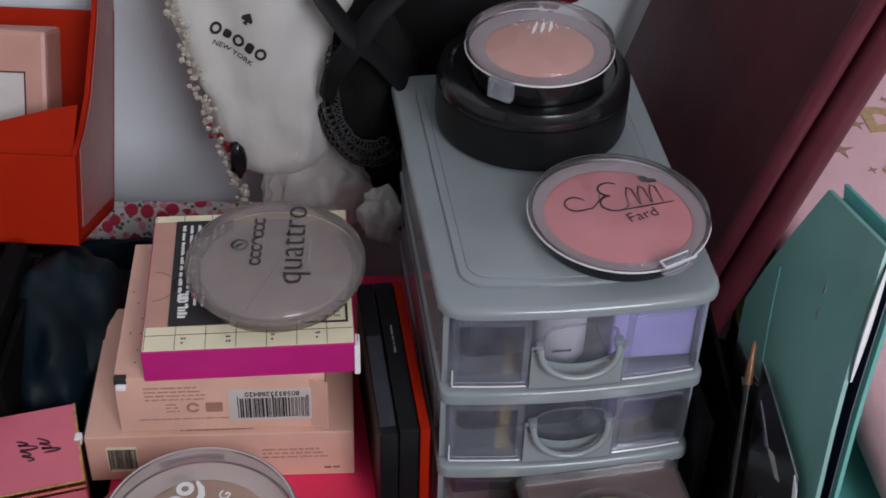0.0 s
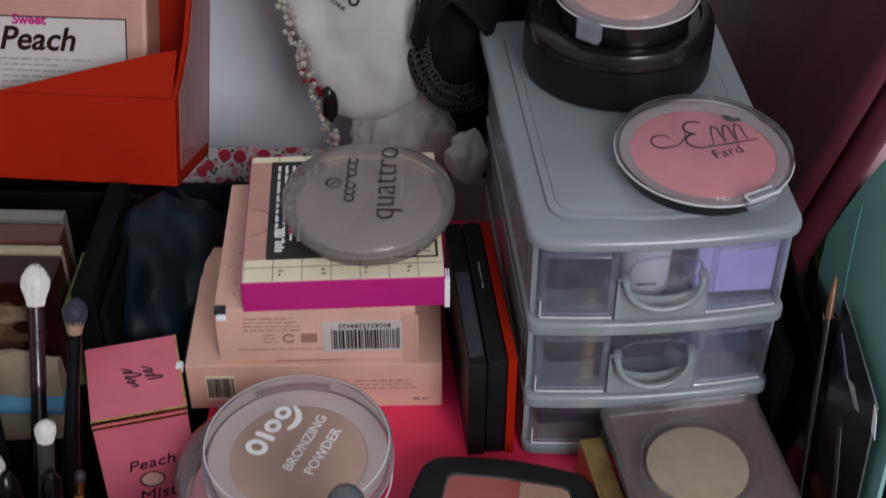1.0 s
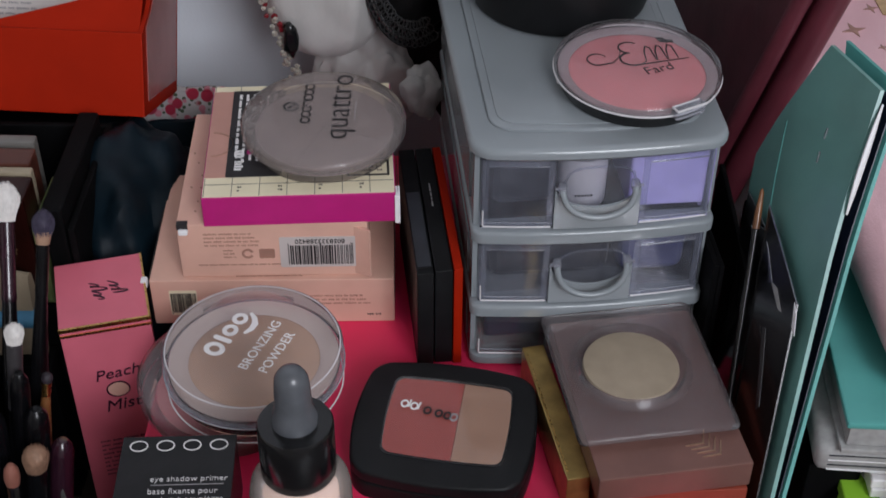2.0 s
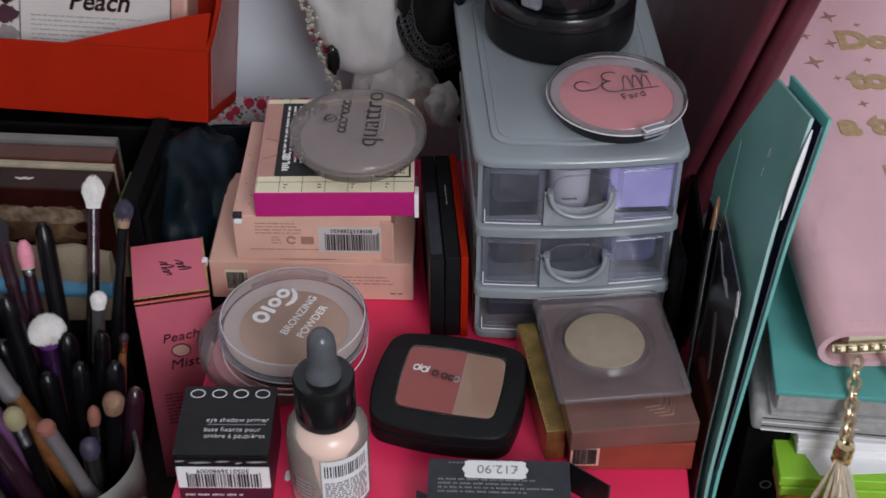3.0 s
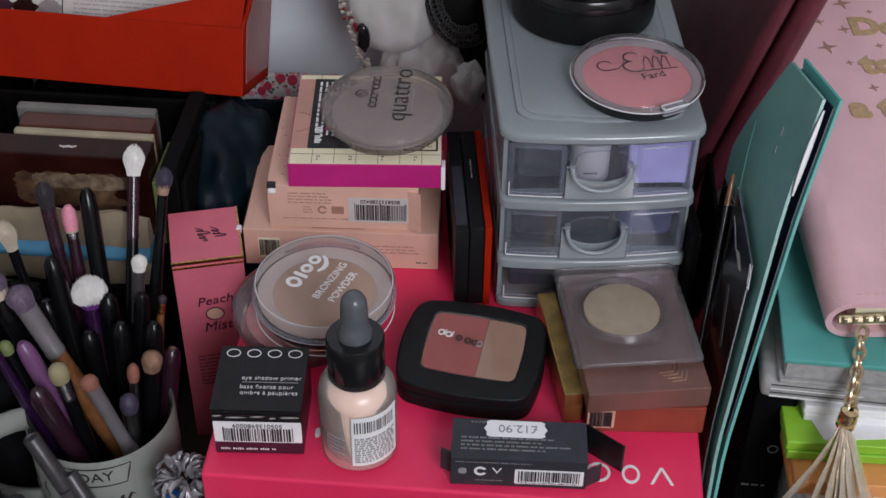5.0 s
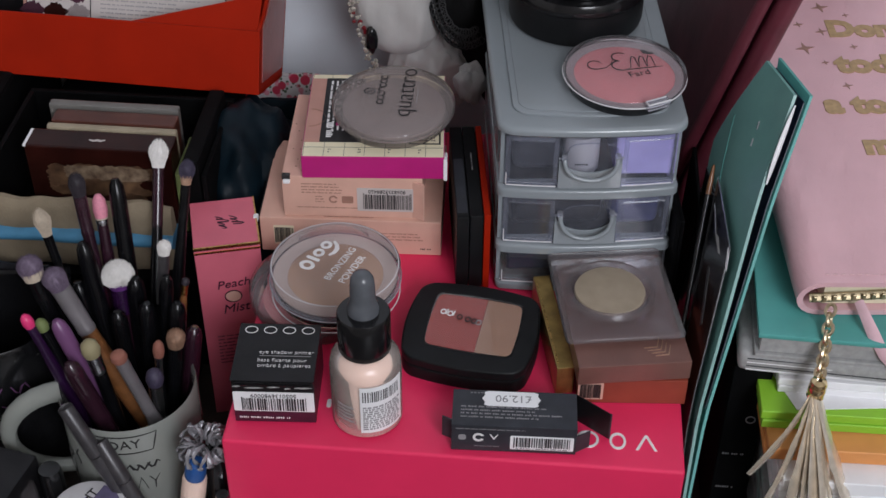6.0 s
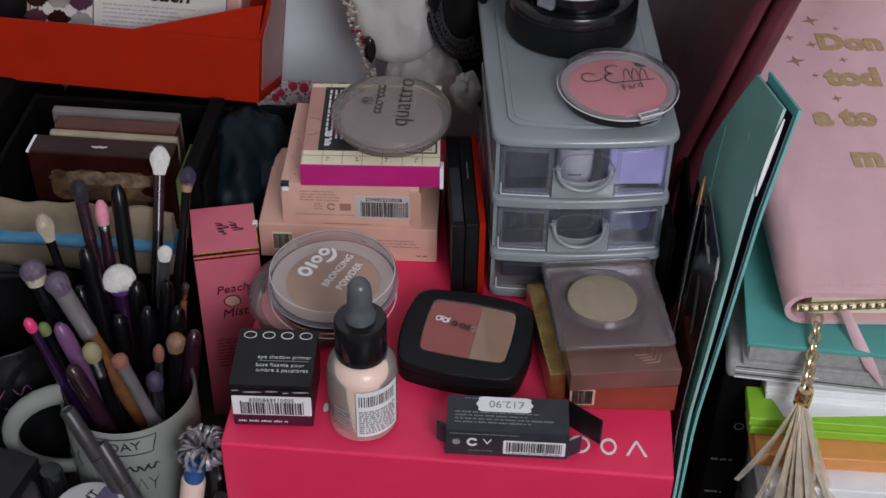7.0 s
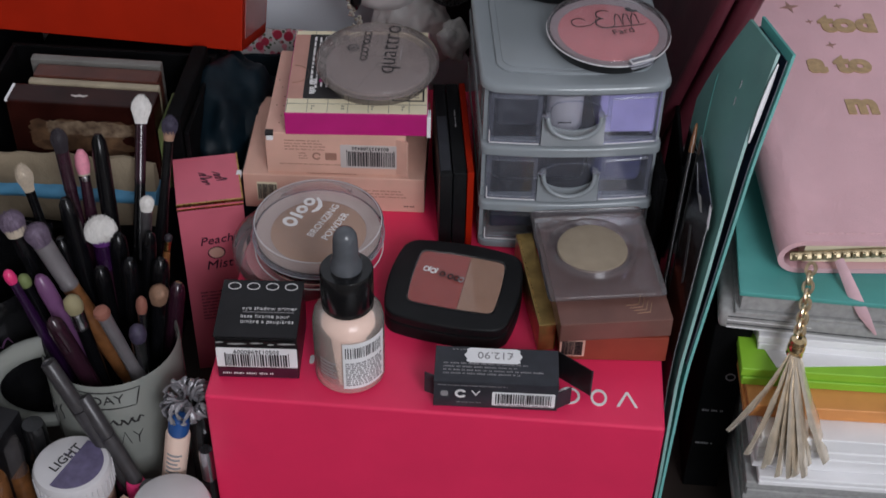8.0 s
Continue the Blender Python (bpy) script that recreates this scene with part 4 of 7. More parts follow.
def label_carton():
    w, d, h = 0.0592, 0.0225, 0.0168
    t = thing("serum_box", pose(-0.0012, 0.0042, 0.0997, 0, 0, 2), "opened charcoal grey carton with a white price sticker", "box")
    for y0, y1, z0, z1 in ((0, 0.0006, 0, h), (d - 0.0006, d, 0, h), (0.0006, d - 0.0006, 0, 0.0006), (0.0006, d - 0.0006, h - 0.0006, h)):
        part("panel", block(0.001, w - 0.001, y0, y1, z0, z1, 0.0002), CHARCOAL, t)
    part("end_flap", block(0, 0.0195, 0, 0.0006, 0.0005, h, 0.0002), BLACKCARD, t, "opened black end flap", m=pose(w - 0.001, d - 0.0008, 0, 0, 0, -37))
    part("flap_edge", block(0.0190, 0.0197, -0.0002, 0.0008, 0.0008, h, 0.0002), CHARCOAL, t, "worn grey flap edge", m=pose(w - 0.001, d - 0.0008, 0, 0, 0, -37))
    part("tuck_flap", block(0, 0.0075, 0, 0.0005, 0.001, h * 0.7, 0.0002), CHARCOAL, t, "short folded flap", m=pose(w - 0.001, 0.0004, 0, 0, 0, 32))
    part("end_flap", block(-0.005, 0, 0, 0.0006, 0.004, h, 0.0002), CHARCOAL, t, "bent end flap", m=pose(0.001, 0.003, 0, 0, 0, -25))
    part("fine_print", words(0.050, 0.0085, 4, 41), GREYINK, t, m=top(0.03, 0.0085, h))
    part("fine_print", words(0.034, 0.0016, 1, 42), GREYINK, t, m=top(0.026, 0.0205, h))
    part("fine_print", words(0.048, 0.0014, 1, 43), GREYINK, t, m=front(0.027, -0.0001, h - 0.0022))
    part("barcode_label", plate(0.029, 0.0088), PAPER, t, "white barcode panel", m=front(0.0425, 0, 0.0066))
    part("barcode", barcode(0.026, 0.0062, 44), BLACKINK, t, m=front(0.0425, -0.0003, 0.0071))
    part("barcode_digits", words(0.024, 0.0013, 1, 45, ragged=False), BLACKINK, t, m=front(0.0425, -0.0003, 0.003))
    part("print_mark", ring(0.0021, 0.0012, arc=(30, 330)), WHITEINK, t, "white recycling mark", m=front(0.0135, -0.0001, 0.0092))
    part("print_mark", stroke([(-0.0018, 0.002), (0, -0.001), (0.0018, 0.002)], 0.0011), WHITEINK, t, "white printed mark", m=front(0.0205, -0.0001, 0.0095))
    part("print_mark", plate(0.0035, 0.0035, 0.0002, 0.0012), GREYINK, t, m=front(0.006, -0.0001, 0.009))
    part("fine_print", words(0.012, 0.0012, 1, 46), GREYINK, t, m=front(0.0175, -0.0001, 0.0035))
    st = thing("price_sticker", pose(0.0262, 0.0222, 0.0997 + h + 0.0001, 0, 0, 2), "white price sticker with cut corners", "sticker")
    out = [(-0.0135, 0), (-0.0122, 0.0022), (-0.0125, 0.0038), (-0.0108, 0.0046), (0.0108, 0.0046), (0.0125, 0.0038), (0.0122, 0.0022), (0.0135, 0), (0.0122, -0.0022), (0.0125, -0.0038), (0.0108, -0.0046), (-0.0108, -0.0046), (-0.0125, -0.0038), (-0.0122, -0.0022)]
    part("sticker_paper", prism(out, 0, 0.00025), PAPER, st)
    part("price", lettering("\u00a312.90", 0.0062, thick=0.0001), GREYINK, st, m=pose(0.001, 0.0002, 0.0003, 0, 0, 180))


def palette_slab():
    t = thing("black_palette", pose(0.0100, 0.1185, 0.0997, 0, 0, 7.5), "black make-up palette standing on edge with an orange side", "palette")
    part("cover", block(-0.0172, -0.0108, 0.0, 0.080, 0, 0.0468, 0.0006), SATINBLACK, t)
    part("cover", block(-0.0104, -0.0036, 0.0006, 0.0795, 0, 0.0472, 0.0006), SATINBLACK, t)
    part("orange_edge", block(-0.0033, 0, -0.0003, 0.0785, 0, 0.0482, 0.0004), ORANGE, t, "orange card side")
    part("top_label", plate(0.0052, 0.046, 0.0002, 0.0004), CHARCOAL, t, "dull grey strip on the top edge", m=top(-0.0140, 0.027, 0.0468))
    part("fine_print", words(0.020, 0.002, 1, 47), GREYINK, t, m=top(-0.0070, 0.050, 0.0472, 90))


# ---- the drawer unit ----
def drawer_unit():
    W, D, B = 0.0885, 0.130, 0.0032
    base = pose(0.0133, 0.1172, 0.0997, 0, 0, 6.5)
    t = thing("drawer_unit", base, "small grey plastic three drawer desk unit", "drawers")

    def bowed(w, d, r, cx, cy):
        return [(x + cx, y + cy - (B * (1 - (2 * x / w) ** 2) if y < 0 else 0)) for x, y in rounded_fine(w, d, r)]

    def flared(points):
        """The lid's outline widens towards its back."""
        return [(W / 2 + (x - W / 2) * (1 + 0.04 * max(0, y / D)), y) for x, y in points]

    lid = part("top_panel", prism(flared(bowed(W + 0.0035, D + 0.011, 0.008, W / 2, D / 2 + 0.0028)), 0.0982, 0.1046, 0.0026, 5), GREYPLASTIC, t, smooth=True)
    part("top_ridge", prism(flared(bowed(W - 0.013, D - 0.010, 0.007, W / 2, D / 2 + 0.0035)), 0.1044, 0.1056, 0.0010, 3), GREYPLASTIC, lid, "raised panel on top", smooth=True)
    part("top_groove", prism(flared(bowed(W - 0.019, D - 0.016, 0.006, W / 2, D / 2 + 0.0035)), 0.1055, 0.1060, 0.0004, 2), GREYPLASTIC, lid, "inner step of the lid", smooth=True)
    for x in (0.034, 0.0365):
        part("moulded_mark", plate(0.0006, 0.0035, 0.0003, 0.0002), PALEGLINT, lid, m=top(x, 0.036, 0.1060))
    for z0, z1 in ((0.0606, 0.0672), (0.0252, 0.0318)):
        part("shelf", prism(bowed(W + 0.0012, D, 0.004, W / 2, D / 2 - 0.0012), z0, z1, 0.0016, 3), GREYPLASTIC, t, smooth=True)
    part("base_panel", prism(bowed(W, D, 0.004, W / 2, D / 2), 0, 0.0045, 0.001, 2), GREYPLASTIC, t, smooth=True)
    for x in (0.0004, W - 0.0024):
        part("side_panel", block(x, x + 0.002, 0.004, D - 0.002, 0.0035, 0.0985, 0.0003), GREYPLASTIC, t)
        out = -0.0006 if x < 0.01 else 0.002
        for z in (0.014, 0.046, 0.082):
            part("side_ridge", block(x + out, x + out + 0.0006, 0.014, D - 0.012, z - 0.010, z + 0.010, 0.0002), GREYPLASTIC, t)
    part("back_panel", block(0.002, W - 0.002, D - 0.0035, D - 0.0015, 0.0035, 0.0985, 0.0003), GREYPLASTIC, t)
    curve = lambda x: -B * (1 - (2 * x / W - 1) ** 2)

    def sheet(x0, x1, z0, z1, y, thick, bm=None, lower=None, n=14):
        """A thin moulded panel that follows the bow of the front; lower gives its top edge where that is not straight."""
        bm = bm or bmesh.new()
        rows = []
        for i in range(n + 1):
            x = x0 + (x1 - x0) * i / n
            hi = lower(x) if lower else z1
            rows.append([bm.verts.new((x, curve(x) + q, z)) for q, z in ((y, z0), (y, hi), (y + thick, hi), (y + thick, z0))])
        for a, b in zip(rows, rows[1:]):
            for k in range(4):
                bm.faces.new((a[k], a[(k + 1) % 4], b[(k + 1) % 4], b[k]))
        bm.faces.new(rows[0])
        bm.faces.new(rows[-1][::-1])
        return bm

    def along_front(x0, x1, z, r, y):
        return tube([(x0 + (x1 - x0) * i / 10, curve(x0 + (x1 - x0) * i / 10) + y, z) for i in range(11)], r, 6)

    for k, (z0, z1) in enumerate(((0.0676, 0.0978), (0.0322, 0.0602), (0.005, 0.0248))):
        dr = part("drawer", sheet(0.0024, W - 0.0024, z0, z1, 0.0016, 0.0014), PANE if k == 2 else MILKY, t, "clear drawer front" if k == 2 else "milky clear drawer front")
        dr.visible_shadow = False
        tray = block(0.0035, W - 0.0035, 0.006, D - 0.008, z0, z0 + 0.0012, 0)
        block(0.0035, 0.0047, 0.006, D - 0.008, z0 + 0.0013, z1 - 0.004, 0, bm=tray)
        block(W - 0.0047, W - 0.0035, 0.006, D - 0.008, z0 + 0.0013, z1 - 0.004, 0, bm=tray)
        block(0.0048, W - 0.0048, D - 0.0092, D - 0.008, z0 + 0.0013, z1 - 0.004, 0, bm=tray)
        tr = part("tray", tray, PANE, dr, "milky clear drawer tray")
        tr.visible_shadow = False
        # frosted borders of the two windows; the lower edge's highlight is a pale tube
        for x0, x1 in ((0.0030, 0.0282), (0.0598, W - 0.0030)):
            bm = sheet(x0, x0 + 0.0022, z0 + 0.0008, z1 - 0.0006, 0.0008, 0.0007, n=3)
            sheet(x1 - 0.0022, x1, z0 + 0.0008, z1 - 0.0006, 0.0008, 0.0007, bm=bm, n=3)
            sheet(x0 + 0.0023, x1 - 0.0023, z0 + 0.0008, z0 + 0.0024, 0.0008, 0.0007, bm=bm, n=8)
            sheet(x0 + 0.0023, x1 - 0.0023, z1 - 0.0028, z1 - 0.0006, 0.0008, 0.0007, bm=bm, n=8)
            part("window_border", bm, PANE if k == 2 else FAINT, dr, "frosted border of the window").visible_shadow = False
            part("bottom_edge", along_front(x0 + 0.0004, x1 - 0.0006, z0 + 0.0012, 0.00032, 0.0006), PALEGLINT, dr, "lower edge of the window with its highlight put into a pale colour", smooth=True)
            part("bottom_edge", along_front(x0 + 0.0006, x1 - 0.0010, z0 + 0.0029, 0.00022, 0.0008), SOFTFROST, dr, smooth=True)
        # highlight at the drawer's corner, laid on as a pale tube
        part("side_shine", tube([(0.0033, curve(0.0033) + 0.0007, z0 + 0.0016), (0.0033, curve(0.0033) + 0.0007, z0 + 0.0082)], 0.0003, 6), PALEGLINT, dr, "corner highlight laid on as a pale line", smooth=True)
        # handle bay: grey tongue under the handle, arched rim above it
        cx, half, zt, zb = 0.0440, 0.0130, z1 - (0.0115, 0.0088, 0.0070)[k], z0 + (0.0090, 0.0080, 0.0050)[k]
        sag = lambda x: zt - (zt - zb) * math.sqrt(max(0.0, 1 - ((x - cx) / (half + 0.0026)) ** 2)) + 0.0006
        part("handle_bay", sheet(0.0286, 0.0594, z0 + 0.0004, 0, 0.0002, 0.0012, lower=sag, n=24), GREYPLASTIC, dr, "grey plastic tongue under the handle", smooth=True)
        arch = [(0.0288, z0 + 0.001), (0.0312, zt), (0.0330, z1 - 0.0060), (0.0352, z1 - 0.0042), (0.0385, z1 - 0.0034), (0.0440, z1 - 0.0030), (0.0500, z1 - 0.0034), (0.0536, z1 - 0.0042), (0.0560, z1 - 0.0060), (0.0576, zt), (0.0594, z0 + 0.001)]
        part("bay_rim", tube([(x, curve(x) + 0.0007, z) for x, z in arch], 0.00050, 6), FAINT, dr, "frosted arched rim", smooth=True)
        hp = []
        for i in range(21):
            a = math.pi * i / 20
            x = cx - half * math.cos(a)
            hp.append((x, curve(x) - 0.0008 - 0.0042 * math.sin(a) ** 0.7, zt - (zt - zb) * math.sin(a) ** 0.85))
        part("handle", tube(hp, 0.00118, 10), GREYPLASTIC, dr, "grey arched handle", smooth=True)
        for side, x in ((-1, hp[0][0]), (1, hp[-1][0])):
            part("handle_stud", block(x - 0.0015, x + 0.0015, curve(x) - 0.0020, curve(x) + 0.0014, zt - 0.0012, zt + 0.0022, 0.0007), SOFTFROST, dr)
            part("stud_pin", tube([(x, curve(x) - 0.0008, zt + 0.0004), (x + side * 0.0028, curve(x + side * 0.0028) - 0.0006, zt + 0.0004)], 0.0006, 8), SOFTFROST, dr, smooth=True)
    # what shows through the drawers
    # violet case; its very light colour carries the drawer's violet glow
    ob = part("violet_case", block(0, 0.0284, 0, 0.06, 0, 0.0262, 0.0015, 3), LILACGLOW)
    ob.matrix_world = base @ pose(0.0575, 0.0068, 0.0690)
    tagged(ob, "violet case inside the top drawer with the glow put into its colour", "box")
    ob = part("white_tub", lathe([(0, 0), (0.0085, 0), (0.009, 0.001), (0.009, 0.019), (0.008, 0.021), (0, 0.021)], 28), LIDWHITE, smooth=True)
    ob.matrix_world = base @ pose(0.0415, 0.0150, 0.0690)
    tagged(ob, "small white tub inside the top drawer", "tub")
    part("fine_print", words(0.008, 0.003, 1, 62, ragged=False), BLACKINK, ob, m=front(0, -0.0091, 0.007))
    ob = part("dark_case", block(0, 0.024, 0, 0.06, 0, 0.0210, 0.006, 4), CHARCOAL)
    ob.matrix_world = base @ pose(0.0070, 0.0105, 0.0690)
    tagged(ob, "dark cosmetic case inside the top drawer", "case")
    ob = part("dark_case", block(0, 0.048, 0, 0.06, 0, 0.0235, 0.007, 4), BLACKCARD)
    ob.matrix_world = base @ pose(0.0065, 0.0105, 0.0336)
    tagged(ob, "dark cosmetic case inside the middle drawer", "case")
    ob = part("blue_case", block(0, 0.026, 0, 0.05, 0, 0.0225, 0.006, 4), DUSKBLUE)
    ob.matrix_world = base @ pose(0.0575, 0.0105, 0.0336)
    tagged(ob, "dark blue cosmetic case inside the middle drawer", "case")
    ob = part("navy_case", block(0, 0.073, 0, 0.06, 0, 0.0180, 0.003, 4), NAVY)
    ob.matrix_world = base @ pose(0.006, 0.0075, 0.0064)
    tagged(ob, "dark blue cosmetic case inside the bottom drawer", "case")


def black_case():
    t = thing("black_case", pose(0.1022, 0.118, 0.0997, 0, 0, 6), "slim black cosmetic case standing beside the drawer unit", "case")
    part("case_half", block(0, 0.0022, 0, 0.062, 0, 0.052, 0.0005), MATTEBLACK, t)
    part("case_half", block(0.0024, 0.0044, 0.0005, 0.0615, 0, 0.051, 0.0005), MATTEBLACK, t)


def rounded_fine(w, d, r):
    """A rounded rectangle whose front and back sides carry extra points."""
    pts = rounded(w, d, r, 5)
    out = []
    for i, p in enumerate(pts):
        q = pts[(i + 1) % len(pts)]
        n = 14 if abs(p[0] - q[0]) > r * 1.5 else 1
        for s in range(n):
            out.append((p[0] + (q[0] - p[0]) * s / n, p[1] + (q[1] - p[1]) * s / n))
    return out


crimson_box()
primer_box()
dropper_bottle()
cream_boxes()
compacts()
square_compact()
blister_boxes()
label_carton()
palette_slab()
drawer_unit()
black_case()


# ---- beside the crimson box: brushes, palettes and the orange box ----
def mist_box():
    w, d, h = 0.0342, 0.039, 0.122
    t = thing("mist_box", pose(-0.1424, 0.1083, 0, 0, 0, 16), "tall rose pink face mist carton with gold edges", "box")
    part("carton", block(0, w, 0, d, 0, h, 0.0004), PINKCARD, t)
    part("gold_edge", block(-0.0002, w + 0.0002, -0.0005, 0.0004, h - 0.0016, h + 0.0003, 0.0002), GOLD, t, "gold foil edge")
    part("gold_edge", block(-0.0002, w + 0.0002, -0.0004, 0.0003, h - 0.0042, h - 0.0030, 0.0001), GOLD, t, "gold foil line")
    part("gold_edge", block(w - 0.0006, w + 0.0003, 0.0, d, h - 0.002, h + 0.0003, 0.0002), GOLD, t, "gold foil edge")
    for k in range(2):
        part("logo_stroke", script(3 + k, 0.0062, 11 + k, 0.0009), WINE, t, "dark script-like stroke", m=top(0.0225 - 0.007 * k, 0.021 - 0.001 * k, h, -78))
    part("print_line", lettering("Peach", 0.0076, slant=0.28), WINE, t, "dark printed word", m=front(0.0180, -0.0003, h - 0.0262) @ pose(0, 0, 0, 0, 0, 5))
    part("print_line", lettering("Mist", 0.0084, slant=0.28), WINE, t, "dark printed word", m=front(0.0180, -0.0003, h - 0.0435) @ pose(0, 0, 0, 0, 0, 5))
    part("fruit_mark", prism([(0.004 * math.cos(a) * (1 - 0.12 * math.sin(a * 2)), 0.0036 * math.sin(a)) for a in (2 * math.pi * i / 24 for i in range(24))], 0, 0.0003), PEACH, t, "printed peach shape", m=front(0.0175, -0.0001, h - 0.0350))
    part("fruit_outline", ring(0.0044, 0.0006, squash=0.9), WINE, t, m=front(0.0175, -0.0002, h - 0.0350))
    part("fine_print", words(0.022, 0.022, 9, 81), WINE, t, m=front(0.0175, -0.0001, h - 0.073))


def hairs(length, r0, r1, count, seed, tip=0.6):
    """A tuft of tapered strands along z round a solid core."""
    rnd = random.Random(seed)

    def swell(h):
        if h < 0.55:
            u = h / 0.55
            return r0 + (r1 - r0) * u * u * (3 - 2 * u)
        return r1

    def reach(q):
        return length * (0.55 + 0.45 * ((1 - tip) * (1 - q) ** 1.1 + tip * math.sqrt(max(0, 1 - q * q * 0.96))))

    core = [(0, 0)] + [(swell(h) * 0.9, h * length) for h in (0, 0.15, 0.3, 0.42, 0.55)]
    core += [(r1 * 0.9 * q, reach(q) * 0.94) for q in (0.97, 0.9, 0.8, 0.65, 0.45, 0.25, 0)]
    bm = lathe(core, 20)
    for _ in range(count):
        a, q = rnd.uniform(0, 6.283), math.sqrt(rnd.uniform(0.02, 1))
        top_z = reach(q) * rnd.uniform(0.93, 1.05)
        pts = []
        for h in (0.0, 0.35, 0.62, 0.84, 1.0):
            z = h * top_z
            k = q * swell(z / length) * rnd.uniform(0.97, 1.04) * (1.0 if h < 0.9 else rnd.uniform(0.9, 1.06))
            pts.append((k * math.cos(a), k * math.sin(a), z))
            a += rnd.uniform(-0.05, 0.05)
        t = r1 * 0.021
        tube(pts, (t, t, t, t * 0.8, t * 0.3), 3, bm=bm)
    return bm


def pompon(r, seed):
    """A wide fluffy head: fine strands fanning out from the ferrule into a loose dome."""
    rnd = random.Random(seed)
    bm = lathe([(0, 0), (r * 0.42, 0), (r * 0.84, r * 0.45), (r * 0.90, r * 0.85), (r * 0.74, r * 1.30), (r * 0.42, r * 1.58), (0, r * 1.66)], 20)
    for _ in range(1900):
        a, q = rnd.uniform(0, 6.283), math.sqrt(rnd.uniform(0.0, 1.0))
        side = Vector((math.cos(a), math.sin(a), 0))
        up = Vector((0, 0, 1))
        high = r * (0.72 + 1.08 * math.sqrt(1 - 0.94 * q * q)) * rnd.uniform(0.90, 1.06)
        lean = r * q * rnd.uniform(0.92, 1.08)
        wisp = Vector((rnd.uniform(-1, 1), rnd.uniform(-1, 1), 0)) * r * 0.07
        tube((side * r * 0.40 * q, side * lean * 0.94 + up * high * 0.42, side * lean * 1.03 + up * high * 0.78, side * lean * 0.95 + wisp + up * high), (r * 0.020, r * 0.022, r * 0.018, r * 0.006), 3, bm=bm)
    return bm


def brush(tip, foot, head_len, head_r, hair, ferrule, handle, label, ferrule_len=0.014, handle_r=0.0032, shape="fluffy", second=None):
    """A make-up brush from its foot in the mug to the tip of its head."""
    tip, foot = Vector(tip), Vector(foot)
    axis = tip - foot
    n = axis.length
    m = Matrix.Translation(foot) @ axis.to_track_quat("Z", "Y").to_matrix().to_4x4()
    t = thing("makeup_brush", m, label, "brush", "brushes in the mug")
    a, b = n - head_len - ferrule_len, n - head_len
    fr = head_r * (0.55 if shape == "fluffy" else 0.75)
    part("handle", lathe([(0, 0), (handle_r * 0.45, 0.001), (handle_r * 0.8, n * 0.2), (handle_r * 1.1, a * 0.75), (fr * 0.95, a), (0, a)], 14), handle, t, smooth=True)
    fer = part("ferrule", lathe([(0, a - 0.001), (fr * 1.0, a - 0.001), (fr * 1.08, a + 0.001), (fr * 1.0, a + 0.002), (fr * 1.05, (a + b) / 2), (fr * 1.08, b), (0, b)], 16), ferrule, t, smooth=True)
    seed = int(abs(tip.x) * 1e5) % 977
    if shape == "fluffy":
        bm = hairs(head_len, fr, head_r, 750, seed, 0.75) if head_r < 0.007 else pompon(head_r, seed)
    elif shape == "dense":
        bm = hairs(head_len, fr, head_r, 650, seed, tip=0.95)
    else:
        bm = lathe([(0, 0), (head_r * 0.8, 0), (head_r, head_len * 0.35), (head_r * 0.85, head_len * 0.75), (head_r * 0.4, head_len * 0.96), (0, head_len)], 16)
    part("bristles", bm, hair, t, m=pose(0, 0, b - 0.0004), smooth=True)
    if second:
        part("bristle_base", lathe([(0, -0.001), (fr * 1.05, -0.001), (fr * 1.05 + (head_r - fr) * 0.5, head_len * (0.36 if head_r < 0.007 else 0.2)), (0, head_len * 0.36)], 16), second, t, m=pose(0, 0, b - 0.0003), smooth=True)
    return t


def rod(tip, foot, r, handle, label, cap=None, category="brush", name="makeup_brush", flat=1.0):
    """A brush that stands head down: only its rounded handle shows."""
    tip, foot = Vector(tip), Vector(foot)
    n = (tip - foot).length
    m = Matrix.Translation(foot) @ (tip - foot).to_track_quat("Z", "Y").to_matrix().to_4x4()
    t = thing(name, m, label, category, "brushes in the mug" if category == "brush" else "")
    part("handle", lathe([(0, 0), (r * 0.8, 0), (r, n * 0.5), (r, n * 0.93), (r * 0.85, n * 0.975), (r * 0.45, n * 0.997), (0, n)], 18), handle, t, smooth=True)
    if cap:
        part("band", lathe([(r * 1.02, n * 0.86), (r * 1.06, n * 0.865), (r * 1.06, n * 0.885), (r * 1.02, n * 0.89)], 18), cap, t, smooth=True)
    return t


